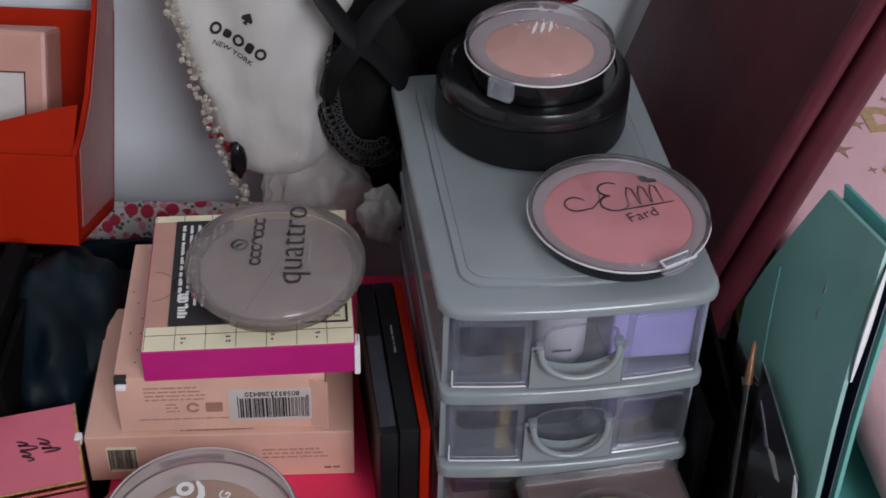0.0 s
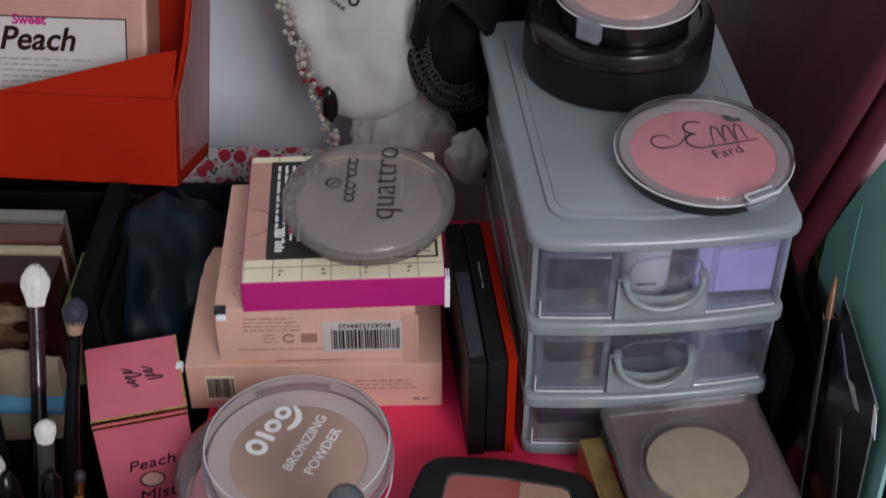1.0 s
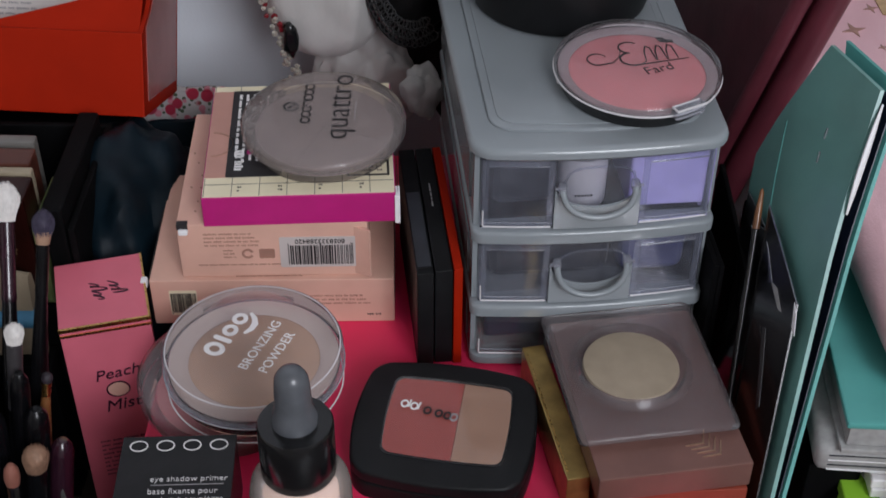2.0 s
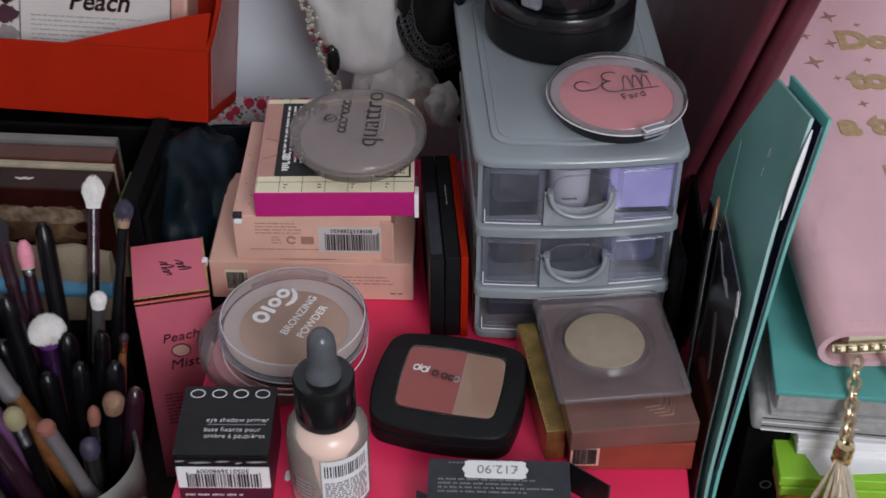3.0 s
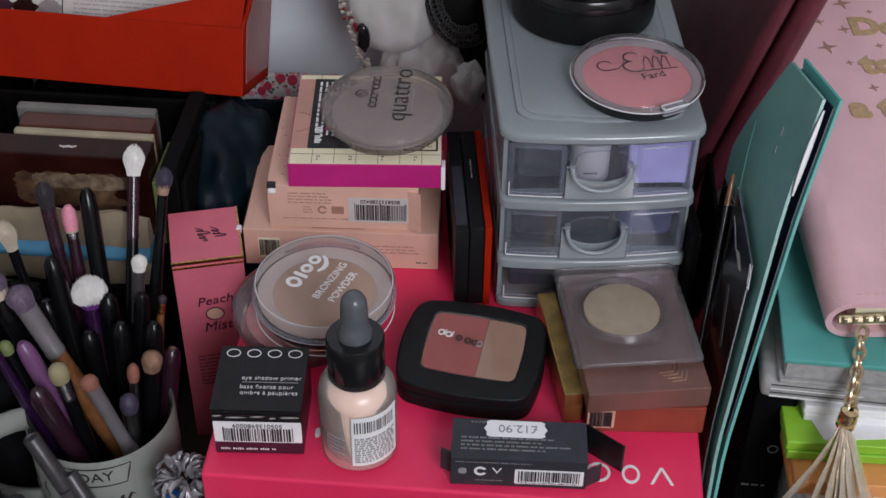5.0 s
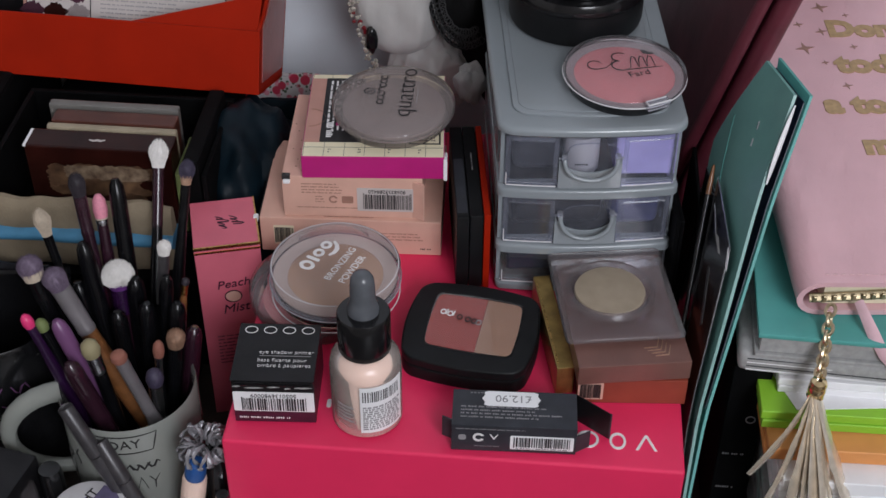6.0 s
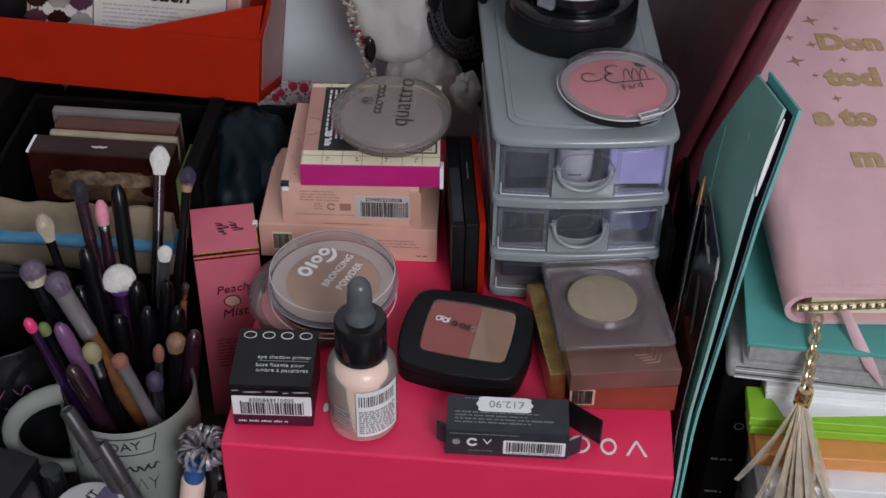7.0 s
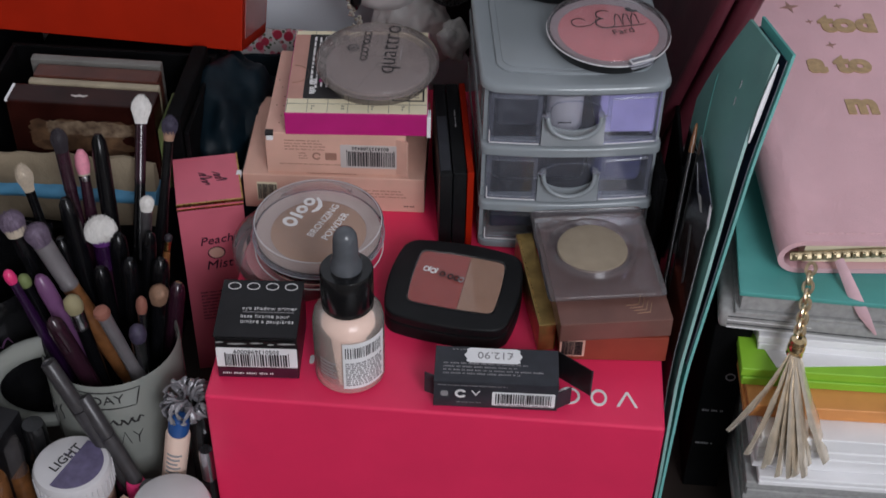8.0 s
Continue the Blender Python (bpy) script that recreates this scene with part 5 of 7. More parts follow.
def mug():
    t = thing("mug", pose(-0.166, 0.047, 0), "white glazed mug with black writing holding brushes", "mug")
    r = 0.0342
    part("body", lathe([(0, 0), (r * 0.86, 0), (r * 0.96, 0.003), (r, 0.012), (r, 0.0835), (r * 0.985, 0.085), (r * 0.955, 0.0835), (r * 0.93, 0.078), (r * 0.92, 0.008), (0, 0.006)], 72), CERAMIC, t, smooth=True)
    pts = [(-r + 0.002 - 0.030 * math.sin(math.pi * i / 14), 0, 0.066 - 0.027 * math.cos(math.pi * (1 - i / 14)) - 0.019) for i in range(15)]
    part("handle", tube(pts, 0.0052, 12, flat=0.75), CERAMIC, t, smooth=True, m=pose(0, 0, 0.012, 0, 0, 18))

    def wrap(bm, angle, z, turn=0):
        """Bends a flat print round the mug."""
        c, s = math.cos(radians(turn)), math.sin(radians(turn))
        for v in bm.verts:
            x, y, d = v.co.x * c - v.co.y * s, v.co.x * s + v.co.y * c, v.co.z
            a = radians(angle) + x / r
            v.co = Vector(((r + 0.0001 + d) * math.cos(a), (r + 0.0001 + d) * math.sin(a), z + y))
        return bm

    part("print_line", wrap(lettering("DAY", 0.0082), -80, 0.0752, 2), BLACKINK, t, "black printed word")
    part("print_frame", wrap(banner(0.036, 0.0115), -84, 0.0752), BLACKINK, t, "black printed banner outline")
    for k in range(3):
        part("print_stroke", wrap(stroke([(-0.003 + 0.0016 * i, 0.0022 * math.sin(i * 1.8 + k)) for i in range(5)], 0.0015), -76 + k * 8.5, 0.059), BLACKINK, t, "black written stroke")
    part("print_stroke", wrap(stroke([(-0.0025, 0.004), (0, 0), (0.0028, 0.0042), (0, 0), (-0.0003, -0.005)], 0.0009), -60, 0.047), BLACKINK, t)
    part("print_stroke", wrap(stroke([(-0.0025, -0.0045), (0, 0.0045), (0.0025, -0.0045)], 0.0009), -71, 0.047), BLACKINK, t)
    for k in range(3):
        part("print_stroke", wrap(stroke([(0.0012 * math.sin(i * 1.3 + k), -0.006 + 0.002 * i) for i in range(7)], 0.001), -128 - k * 11, 0.058 - 0.006 * k), BLACKINK, t)


def banner(w, h):
    o = ((-w / 2, -h / 2), (w / 2 - 0.002, -h / 2), (w / 2 + 0.001, h / 2), (-w / 2, h / 2))
    bm = bmesh.new()
    for (xa, ya), (xb, yb) in zip(o, o[1:]):
        n = 10
        stroke([(xa + (xb - xa) * i / n, ya + (yb - ya) * i / n) for i in range(n + 1)], 0.0007, bm=bm)
    return bm


def brushes():
    def foot(x, y):
        return (-0.166 + x, 0.047 + y, 0.010)

    brush((-0.1658, 0.150, 0.1616), foot(0.002, 0.006), 0.016, 0.0052, HAIRWHITE, PLUM, HANDLEBLACK, "black brush with a tapered fluffy white head", 0.030)
    brush((-0.1438, 0.125, 0.1680), foot(0.006, 0.012), 0.013, 0.0042, HAIRDUSK, HANDLEBLACK, HANDLEBLACK, "black brush with dusky violet and tan bristles", 0.02, second=HAIRTAN)
    brush((-0.1960, 0.105, 0.1704), foot(-0.006, 0.012), 0.013, 0.0042, HAIRDARK, PLUM, PLUM, "plum brush with short dark bristles", 0.02, shape="dense")
    brush((-0.1870, 0.107, 0.1565), foot(-0.004, 0.010), 0.013, 0.0038, HAIRPINK, SILVER, PLUM, "dark brush with a soft pink pointed head", 0.003, shape="sponge", second=HAIRCREAM)
    rod((-0.1777, 0.110, 0.1643), foot(0.004, 0.010), 0.0042, HANDLEBLACK, "glossy black brush standing head down in the mug")
    brush((-0.2120, 0.090, 0.1590), foot(-0.010, 0.008), 0.016, 0.0042, HAIRCREAM, HANDLEBLACK, HANDLEBLACK, "black brush with a pointed cream head", 0.014)
    rod((-0.1884, 0.080, 0.1470), foot(-0.002, 0.004), 0.0044, HANDLEBLACK, "thick glossy black brush handle with a round end")
    brush((-0.1500, 0.089, 0.1440), foot(0.004, 0.004), 0.0085, 0.0036, HAIRWHITE, SMOKE, HANDLEBLACK, "slim brush with a small white domed head", 0.026, shape="dense")
    brush((-0.2095, 0.060, 0.1530), foot(-0.012, 0.002), 0.013, 0.0062, HAIRLILAC, HANDLEBLACK, HANDLEBLACK, "black brush with two-tone grey and cream bristles", 0.012, shape="dense", second=HAIRCREAM)
    brush((-0.1985, 0.058, 0.1475), foot(0.024, -0.004), 0.012, 0.0060, HAIRLILAC, PEARLGREY, BROWNWOOD, "brown wooden brush with pearl ferrule and lilac head", 0.026, handle_r=0.0048, shape="dense")
    brush((-0.1758, 0.0867, 0.1311), foot(-0.002, 0.004), 0.0150, 0.0080, HAIRWHITE, PURPLE, PLUM, "large fluffy white brush with a violet centre", 0.014, shape="fluffy", second=HAIRVIOLET)
    brush((-0.2075, 0.040, 0.1335), foot(-0.010, -0.004), 0.008, 0.0030, HOTPINK, PURPLE, PURPLE, "purple brush with a hot pink sponge tip", 0.010, shape="sponge")
    brush((-0.2030, 0.045, 0.1265), foot(-0.008, -0.004), 0.007, 0.0032, GREENTIP, HANDLEBLACK, HANDLEBLACK, "black applicator with an olive sponge tip", 0.010, shape="sponge")
    brush((-0.1790, 0.040, 0.1195), foot(0.004, -0.010), 0.010, 0.0048, PALEYELLOW, SILVER, HANDLEBLACK, "brush with a pale yellow oval sponge head", 0.010, shape="sponge")
    rod((-0.1950, 0.046, 0.1255), foot(0.006, -0.008), 0.0042, LILAC, "lilac lacquered brush handle leaning in the mug")
    rod((-0.1860, 0.030, 0.1130), foot(0.006, -0.012), 0.0046, PLUM, "dark plum lacquered brush handle")
    brush((-0.1615, 0.030, 0.1225), foot(0.027, -0.004), 0.006, 0.0042, SALMON, PEARLGREY, PEARLGREY, "pearl grey brush with a salmon sponge end", 0.040, handle_r=0.0046, shape="sponge")
    brush((-0.1411, 0.060, 0.1110), foot(0.012, 0.004), 0.011, 0.0048, HAIRTAN, HANDLEBLACK, HANDLEBLACK, "short brush with a round tan head", 0.014, shape="dense")
    brush((-0.1494, 0.055, 0.1075), foot(0.010, 0.0), 0.010, 0.0030, SALMON, SILVER, HANDLEBLACK, "thin applicator with a salmon tip", 0.010, shape="sponge")
    brush((-0.1505, 0.045, 0.0975), foot(0.014, -0.006), 0.010, 0.0046, HAIRDUSK, SILVER, SILVER, "silver brush with a flat dusky oval head", 0.014, shape="sponge")
    brush((-0.1406, 0.085, 0.1235), foot(0.008, 0.006), 0.004, 0.0022, HAIRDARK, GOLD, BROWNWOOD, "slim brown wooden brush with a gold ring", 0.005, shape="sponge")
    rod((-0.1570, 0.068, 0.1200), foot(0.004, 0.012), 0.0044, HANDLEBLACK, "black brush handle among the others")
    rod((-0.1720, 0.066, 0.1150), foot(-0.002, 0.010), 0.0046, HANDLEBLACK, "black brush handle among the others")
    rod((-0.1930, 0.075, 0.1250), foot(-0.012, 0.006), 0.0044, HANDLEBLACK, "black brush handle among the others")
    rod((-0.1480, 0.078, 0.1300), foot(0.006, 0.016), 0.0036, HANDLEBLACK, "slim black brush handle among the others")
    rod((-0.1425, 0.072, 0.1180), foot(0.012, 0.012), 0.0046, HANDLEBLACK, "black brush handle among the others")
    rod((-0.1350, 0.070, 0.1040), foot(0.018, 0.008), 0.0044, PLUM, "dark plum brush handle among the others")
    rod((-0.1660, 0.082, 0.1240), foot(0.000, 0.018), 0.0048, HANDLEBLACK, "black brush handle among the others")
    rod((-0.2060, 0.068, 0.1300), foot(-0.014, 0.006), 0.0044, HANDLEBLACK, "black brush handle among the others")


def palettes():
    t = thing("palette_stand", pose(-0.262, 0.146, 0), "black plastic organiser holding palettes on edge", "organiser")
    part("wall", block(0, 0.119, 0, 0.003, 0, 0.100, 0.0008), MATTEBLACK, t)
    part("wall", block(0, 0.119, 0.0745, 0.0775, 0, 0.1385, 0.0008), MATTEBLACK, t)
    part("wall", block(0, 0.003, 0.003, 0.0742, 0, 0.1385, 0.0008), MATTEBLACK, t)
    part("wall", block(0.116, 0.119, 0.003, 0.0742, 0, 0.1385, 0.0008), MATTEBLACK, t)
    part("bottom", block(0.003, 0.116, 0.003, 0.079, 0, 0.003, 0), MATTEBLACK, t)

    def upright(name, x0, x1, y0, y1, z1, material, label, lean=0):
        ob = thing(name, pose(x0, y0, 0.003, lean), label, "palette", "palettes in the organiser")
        part("case", block(0, x1 - x0, 0, y1 - y0, 0, z1 - 0.003, 0.0012), material, ob)
        return ob

    p = upright("mocha_palette", -0.2400, -0.1610, 0.1495, 0.1655, 0.1520, MOCHA, "dark brown worn tin palette standing on edge")
    h = 0.149
    part("worn_print", scuff(0.062, 0.021, 18), WORN, p, "worn beige print on the front", m=front(0.041, 0.0, h - 0.021))
    part("bare_patch", scuff(0.046, 0.0095, 15), BARETIN, p, "scratched bare patch", m=front(0.043, -0.0002, h - 0.0155))
    for j, (x, z, w2, h2) in enumerate(((0.018, 0.028, 0.012, 0.006), (0.030, 0.034, 0.018, 0.004), (0.055, 0.031, 0.014, 0.005), (0.065, 0.022, 0.008, 0.006), (0.046, 0.037, 0.012, 0.003))):
        part("worn_spot", patch(w2, h2, 160 + j), MOCHA if j % 2 else WORN, p, "worn dark spot", m=front(x, -0.0003 - 0.0001 * j, h - z))
    part("logo_mark", stroke([(-0.0045, 0.0003), (-0.002, -0.0006), (0, 0.0002), (0.002, -0.0004), (0.0042, 0.0006)], 0.0018), DIMPAPER, p, "small pale mark", m=top(0.038, 0.0075, h))
    part("worn_edge", block(-0.0003, 0.0012, -0.0003, 0.015, h - 0.0010, h + 0.0003, 0.0003), PAPER, p, "worn pale corner")
    upright("cream_palette", -0.2330, -0.1620, 0.1668, 0.1712, 0.1525, DULLCREAM, "thin cream palette standing on edge")
    upright("brown_palette", -0.2320, -0.1640, 0.1722, 0.1835, 0.1530, REDBROWN, "red-brown palette standing on edge")
    p = upright("grey_palette", -0.2370, -0.1650, 0.1848, 0.1905, 0.1545, DULLGREY, "grey palette standing on edge")
    upright("tan_palette", -0.1605, -0.1570, 0.150, 0.185, 0.138, GREENTIP, "slim olive palette beside the others")
    upright("black_case", -0.1555, -0.1470, 0.150, 0.219, 0.147, MATTEBLACK, "black palette case at the end of the organiser")
    # added black block in place of the shade on the pouch's lower part
    ob = part("black_block", block(-0.268, -0.158, 0.131, 0.1445, 0, 0.0800, 0.001), MATTEBLACK)
    tagged(ob, "narrow black block added for the shade under the fabric pouch", "box")
    ob = part("pouch", wavy(0.107, 0.010, 0.046, 0.004), KRAFT, m=pose(-0.268, 0.134, 0.0800), smooth=True)
    tagged(ob, "beige fabric pouch with a blue zip band", "pouch")
    part("zip_band", wavy(0.1080, 0.0180, 0.010, 0.002), BLUEBAND, ob, "blue zip band", m=pose(-0.0005, -0.0040, 0.0190), smooth=True)
    ob = part("plastic_sleeve", wavy(0.05, 0.004, 0.090, 0.003), MILKY, m=pose(-0.268, 0.1225, 0), smooth=True)
    tagged(ob, "crumpled clear plastic sleeve leaning on the pouch", "sleeve")
    ob = part("black_block", block(-0.45, -0.275, 0.10, 0.30, 0, 0.142, 0.003), MATTEBLACK)
    tagged(ob, "black cardboard storage box", "box")
    ob = part("black_block", block(-0.262, -0.150, 0.2295, 0.31, 0, 0.112, 0.003), MATTEBLACK)
    tagged(ob, "black cardboard storage box behind the organiser", "box")
    ob = part("satin_pouch", blob(0.034, 0.056, 0.076, 0.17, 1.7, 4.0, 5), DARKTEAL, smooth=True, m=pose(-0.133, 0.212, 0.068))
    tagged(ob, "crumpled dark teal satin pouch", "pouch")
    part("cord", tube([(-0.022, -0.035, 0.038), (-0.016, -0.05, 0.018), (-0.012, -0.055, -0.005)], 0.0012, 6), TEALEDGE, ob, "pale teal cord", smooth=True)
    ob = part("floral_pouch", wavy(0.130, 0.024, 0.117, 0.001), FLORAL, m=pose(-0.165, 0.272, 0), smooth=True)
    tagged(ob, "cotton pouch with red and white flower print", "pouch")
    dark = part("navy_pouch", wavy(0.082, 0.012, 0.1135, 0.003), DARKTEAL, m=pose(-0.168, 0.2565, 0), smooth=True)
    tagged(dark, "dark navy cloth pouch before the flowered one", "pouch")
    part("hem", tube([(0.002 + 0.0063 * i, 0.012, 0.1172 + 0.0006 * math.sin(i * 1.7)) for i in range(21)], 0.0014, 8), FLORAL, ob, "rolled hem", smooth=True)


def scuff(w, h, seed):
    """A long scraped patch with straight-ish sides and a finely torn outline."""
    rnd = random.Random(seed)
    n, o = 84, []
    for i in range(n):
        a = 2 * math.pi * i / n
        c, q = math.cos(a), math.sin(a)
        k = (abs(c) ** 5 + abs(q) ** 5) ** -0.2
        o.append((w / 2 * c * k * rnd.uniform(0.95, 1.03), h / 2 * q * k * rnd.uniform(0.80, 1.12)))
    return prism(o, 0, 0.0002)


def patch(w, h, seed):
    """A ragged flat patch."""
    rnd = random.Random(seed)
    n = 44
    return prism([(w / 2 * math.cos(a) * rnd.uniform(0.84, 1.05) * (1 + 0.25 * math.cos(2 * a) ** 2), h / 2 * math.sin(a) * rnd.uniform(0.75, 1.15) * 1.15) for a in (2 * math.pi * i / n for i in range(n))], 0, 0.0002)


def wavy(w, d, h, amp):
    """A soft upright cushion of cloth with an uneven top."""
    bm = bmesh.new()
    nx, nz = 26, 14
    rows = []
    for side in (0, 1):
        g = []
        for i in range(nx + 1):
            col = []
            for k in range(nz + 1):
                x, z = w * i / nx, h * k / nz
                swell = math.sin(math.pi * min(1, max(0, k / nz))) ** 0.5 * 0.8 + 0.2
                off = amp * noise.noise(Vector((x * 45, side * 3, z * 40)))
                y = d / 2 + (d / 2 * swell + off * 0.5) * (1 if side else -1)
                zz = z + (amp * noise.noise(Vector((x * 60, 7, 1))) * 0.8 if k == nz else 0)
                col.append(bm.verts.new((x, y, zz)))
            g.append(col)
        rows.append(g)
    a, b = rows
    for i in range(nx):
        for k in range(nz):
            bm.faces.new((a[i][k], a[i + 1][k], a[i + 1][k + 1], a[i][k + 1]))
            bm.faces.new((b[i][k], b[i][k + 1], b[i + 1][k + 1], b[i + 1][k]))
        bm.faces.new((a[i][nz], a[i + 1][nz], b[i + 1][nz], b[i][nz]))
        bm.faces.new((a[i][0], b[i][0], b[i + 1][0], a[i + 1][0]))
    for i in (0, nx):
        for k in range(nz):
            bm.faces.new((a[i][k], a[i][k + 1], b[i][k + 1], b[i][k]))
    return bm


def orange_box():
    t = thing("orange_box", pose(-0.1290, 0.2245, 0.1408, -21, 0, -3.2), "open orange cardboard box tilted on the organiser", "box")
    L = 0.27
    part("front_wall", block(-L, 0, 0, 0.002, 0, 0.0365, 0.0005), ORANGE, t)
    part("bottom", block(-L, 0, 0.002, 0.0535, 0, 0.002, 0.0003), ORANGE, t)
    part("back_wall", block(-L, 0, -0.001, 0.001, 0, 0.085, 0.0005), ORANGE, t, m=pose(0, 0.0548, 0, -7.5))
    side = [(0.0005, 0), (0.0005, 0.0365), (0.010, 0.0430), (0.022, 0.056), (0.036, 0.085), (0.05, 0.125), (0.0738, 0.150), (0.0545, 0)]
    turn = Matrix(((0, 0, 1, 0), (1, 0, 0, 0), (0, 1, 0, 0), (0, 0, 0, 1)))
    part("side_wall", prism(side, -0.0018, 0.0, m=turn), ORANGE, t, "orange side wall cut to a slope")
    cy, cz = 0.042, 0.05
    part("side_lining", prism([(cy + (y - cy) * 0.86, cz + (z - cz) * 0.88) for y, z in side], 0.0, 0.0004, m=turn), ORANGEIN, t, "glossy mauve-brown side panel")
    part("side_wall", prism(side, -L, -L + 0.0018, m=turn), ORANGE, t)
    flap = prism([(-0.080, 0.0), (-0.002, 0.0), (-0.002, 0.022), (-0.012, 0.020)], 0, 0.0012, m=pose(0, 0.0035, 0.0345, 62))
    part("inner_flap", flap, ORANGE, t, "orange inner flap")
    # the palette tin inside it
    base = pose(-0.1290, 0.2245, 0.1408, -21, 0, -3.2)
    p = thing("sweet_palette", base @ pose(-0.0190, 0.0265, 0.0022, -4, 0, 3), "peach pink palette tin with a white printed label", "palette")
    W, D, H = 0.130, 0.026, 0.078
    part("tin", block(-W, 0, 0, D, 0, H, 0.002), SWEETPINK, p)
    part("label", plate(0.118, 0.050, 0.0003, 0.001), DIMPAPER, p, "white printed label", m=front(-0.068, 0.0, 0.036))
    part("label_frame", frame_lines(0.119, 0.051), WINE, p, m=front(-0.068, -0.0004, 0.036))
    part("label_rule", plate(0.0006, 0.050, 0.0002, 0.0002), BLACKINK, p, m=front(-0.089, -0.0004, 0.036))
    rnd = random.Random(17)
    for i in range(3):
        for k in range(3):
            part("swatch", patch(0.0125, 0.0085, 90 + i * 3 + k), (MOCHA, WINE, SHADOWMAUVE)[(i + k) % 3], p, "dark printed colour swatch", m=front(-0.0965 - i * 0.0135, -0.0004, 0.0535 - k * 0.0105))
    part("print_line", lettering("Peach", 0.0138, weight=0.0003, slant=0.25), MOCHA, p, "dark brown printed word", m=front(-0.0470, -0.0004, 0.0515))
    part("print_line", lettering("Sweet", 0.0058, weight=0.0002), MAGENTA, p, "red printed word", m=front(-0.0500, -0.0004, 0.0598))
    part("fine_print", words(0.066, 0.022, 9, 95), GREYINK, p, m=front(-0.050, -0.0004, 0.0335))
    ob = part("case", block(-0.255, -0.155, 0.05, 0.068, 0.0022, 0.080, 0.001), BLACKCARD, m=base)
    tagged(ob, "black case at the back of the orange box", "case")


def frame_lines(w, h):
    bm = block(-w / 2, w / 2, h / 2 - 0.0006, h / 2, 0, 0.0002, 0)
    block(-w / 2, w / 2, -h / 2, -h / 2 + 0.0006, 0, 0.0002, 0, bm=bm)
    block(-w / 2, -w / 2 + 0.0006, -h / 2, h / 2, 0, 0.0002, 0, bm=bm)
    block(w / 2 - 0.0006, w / 2, -h / 2, h / 2, 0, 0.0002, 0, bm=bm)
    return bm


# ---- hanging things behind ----
def hanging():
    t = thing("dust_bag", pose(-0.0530, 0.266, 0.150), "white cotton drawstring dust bag hanging on the wall", "bag")
    bm = bmesh.new()
    rows = []
    nz, na = 40, 56
    for k in range(nz + 1):
        s = k / nz
        z = 0.172 * s
        wx = 0.0185 + 0.018 * min(1, s * 2.2) ** 0.8 - 0.003 * math.exp(-((s - 0.22) / 0.06) ** 2)
        wy = 0.010 + 0.008 * math.sin(math.pi * min(1, s * 1.2))
        if s < 0.06:
            wx *= 0.55 + 0.45 * math.sqrt(s / 0.06)
            wy *= 0.4 + 0.6 * math.sqrt(s / 0.06)
        row = []
        for i in range(na):
            a = 2 * math.pi * i / na
            fold = 0.0034 * noise.noise(Vector((math.cos(a) * 2.2, math.sin(a) * 2.2, s * 3.5))) + 0.0026 * math.sin(a * 5 + 4 * s + 2.5 * noise.noise(Vector((a, s * 2, 4)))) * min(1, s * 1.6)
            crease = 0.0026 * abs(noise.noise(Vector((math.cos(a) * 4, math.sin(a) * 4 + 4, s * 8))))
            q = (fold + crease) * min(1, s * 5 + 0.15)
            row.append(bm.verts.new(((wx + q) * math.cos(a) - 0.004 * s, (wy + q) * math.sin(a), z)))
        rows.append(row)
    for a, b in zip(rows, rows[1:]):
        for i in range(na):
            bm.faces.new((a[i], a[(i + 1) % na], b[(i + 1) % na], b[i]))
    bm.faces.new(rows[0][::-1])
    bm.faces.new(rows[-1])
    skin = BVHTree.FromBMesh(bm)
    part("cloth", bm, SATINWHITE, t, smooth=True)

    def printed(bm, m):
        """Lays a flat print on the cloth."""
        for v in bm.verts:
            p = m @ v.co
            hit = skin.ray_cast(Vector((p.x, -0.2, p.z)), Vector((0, 1, 0)))[0]
            v.co = Vector((p.x, (hit.y if hit else p.y) - 0.0002 - v.co.z * 0.5, p.z))
        return bm

    g = pose(-0.0100, -0.0200, 0.0715, 84) @ pose(0, 0, 0, 0, 0, -26) @ Matrix.Scale(0.9, 4)
    for k in range(5):
        part("logo_bar", printed(plate(0.0034, (0.0062, 0.0044, 0.0044, 0.0055, 0.0044)[k], 0.0005, 0.0013) if k % 2 else ring(0.0019, 0.0011, 0.0005, squash=1.25), g @ pose(-0.010 + k * 0.0052, 0, 0)), BLACKINK, t, "black printed shape")
    part("print_line", printed(lettering("NEW YORK", 0.0035, thick=0.0003), g @ pose(0.0005, -0.0068, 0)), BLACKINK, t)
    part("logo_mark", printed(prism([(0, 0.0032), (0.0024, 0.0002), (0.0022, -0.0014), (0.0004, -0.0012), (0.001, -0.003), (-0.001, -0.003), (-0.0004, -0.0012), (-0.0022, -0.0014), (-0.0024, 0.0002)], 0, 0.0006), g @ pose(-0.0005, 0.0125, 0)), BLACKINK, t, "small black printed mark")
    part("hanging_cord", tube([(0, 0, 0.168), (0.002, 0.01, 0.22), (0, 0.045, 0.255)], 0.0016, 8), BLACKSATIN, t, "black hanging cord", smooth=True)
    # beads down the edge of the bag
    b = thing("bead_necklace", pose(0, 0, 0), "hanging necklace of silver and red beads", "necklace")
    rnd = random.Random(2)
    path = [(-0.0900, 0.252, 0.330), (-0.0875, 0.250, 0.245), (-0.0840, 0.250, 0.225), (-0.0800, 0.250, 0.200), (-0.0735, 0.252, 0.176), (-0.0700, 0.254, 0.160), (-0.0660, 0.256, 0.140), (-0.064, 0.262, 0.1225)]
    silver, red = bmesh.new(), bmesh.new()
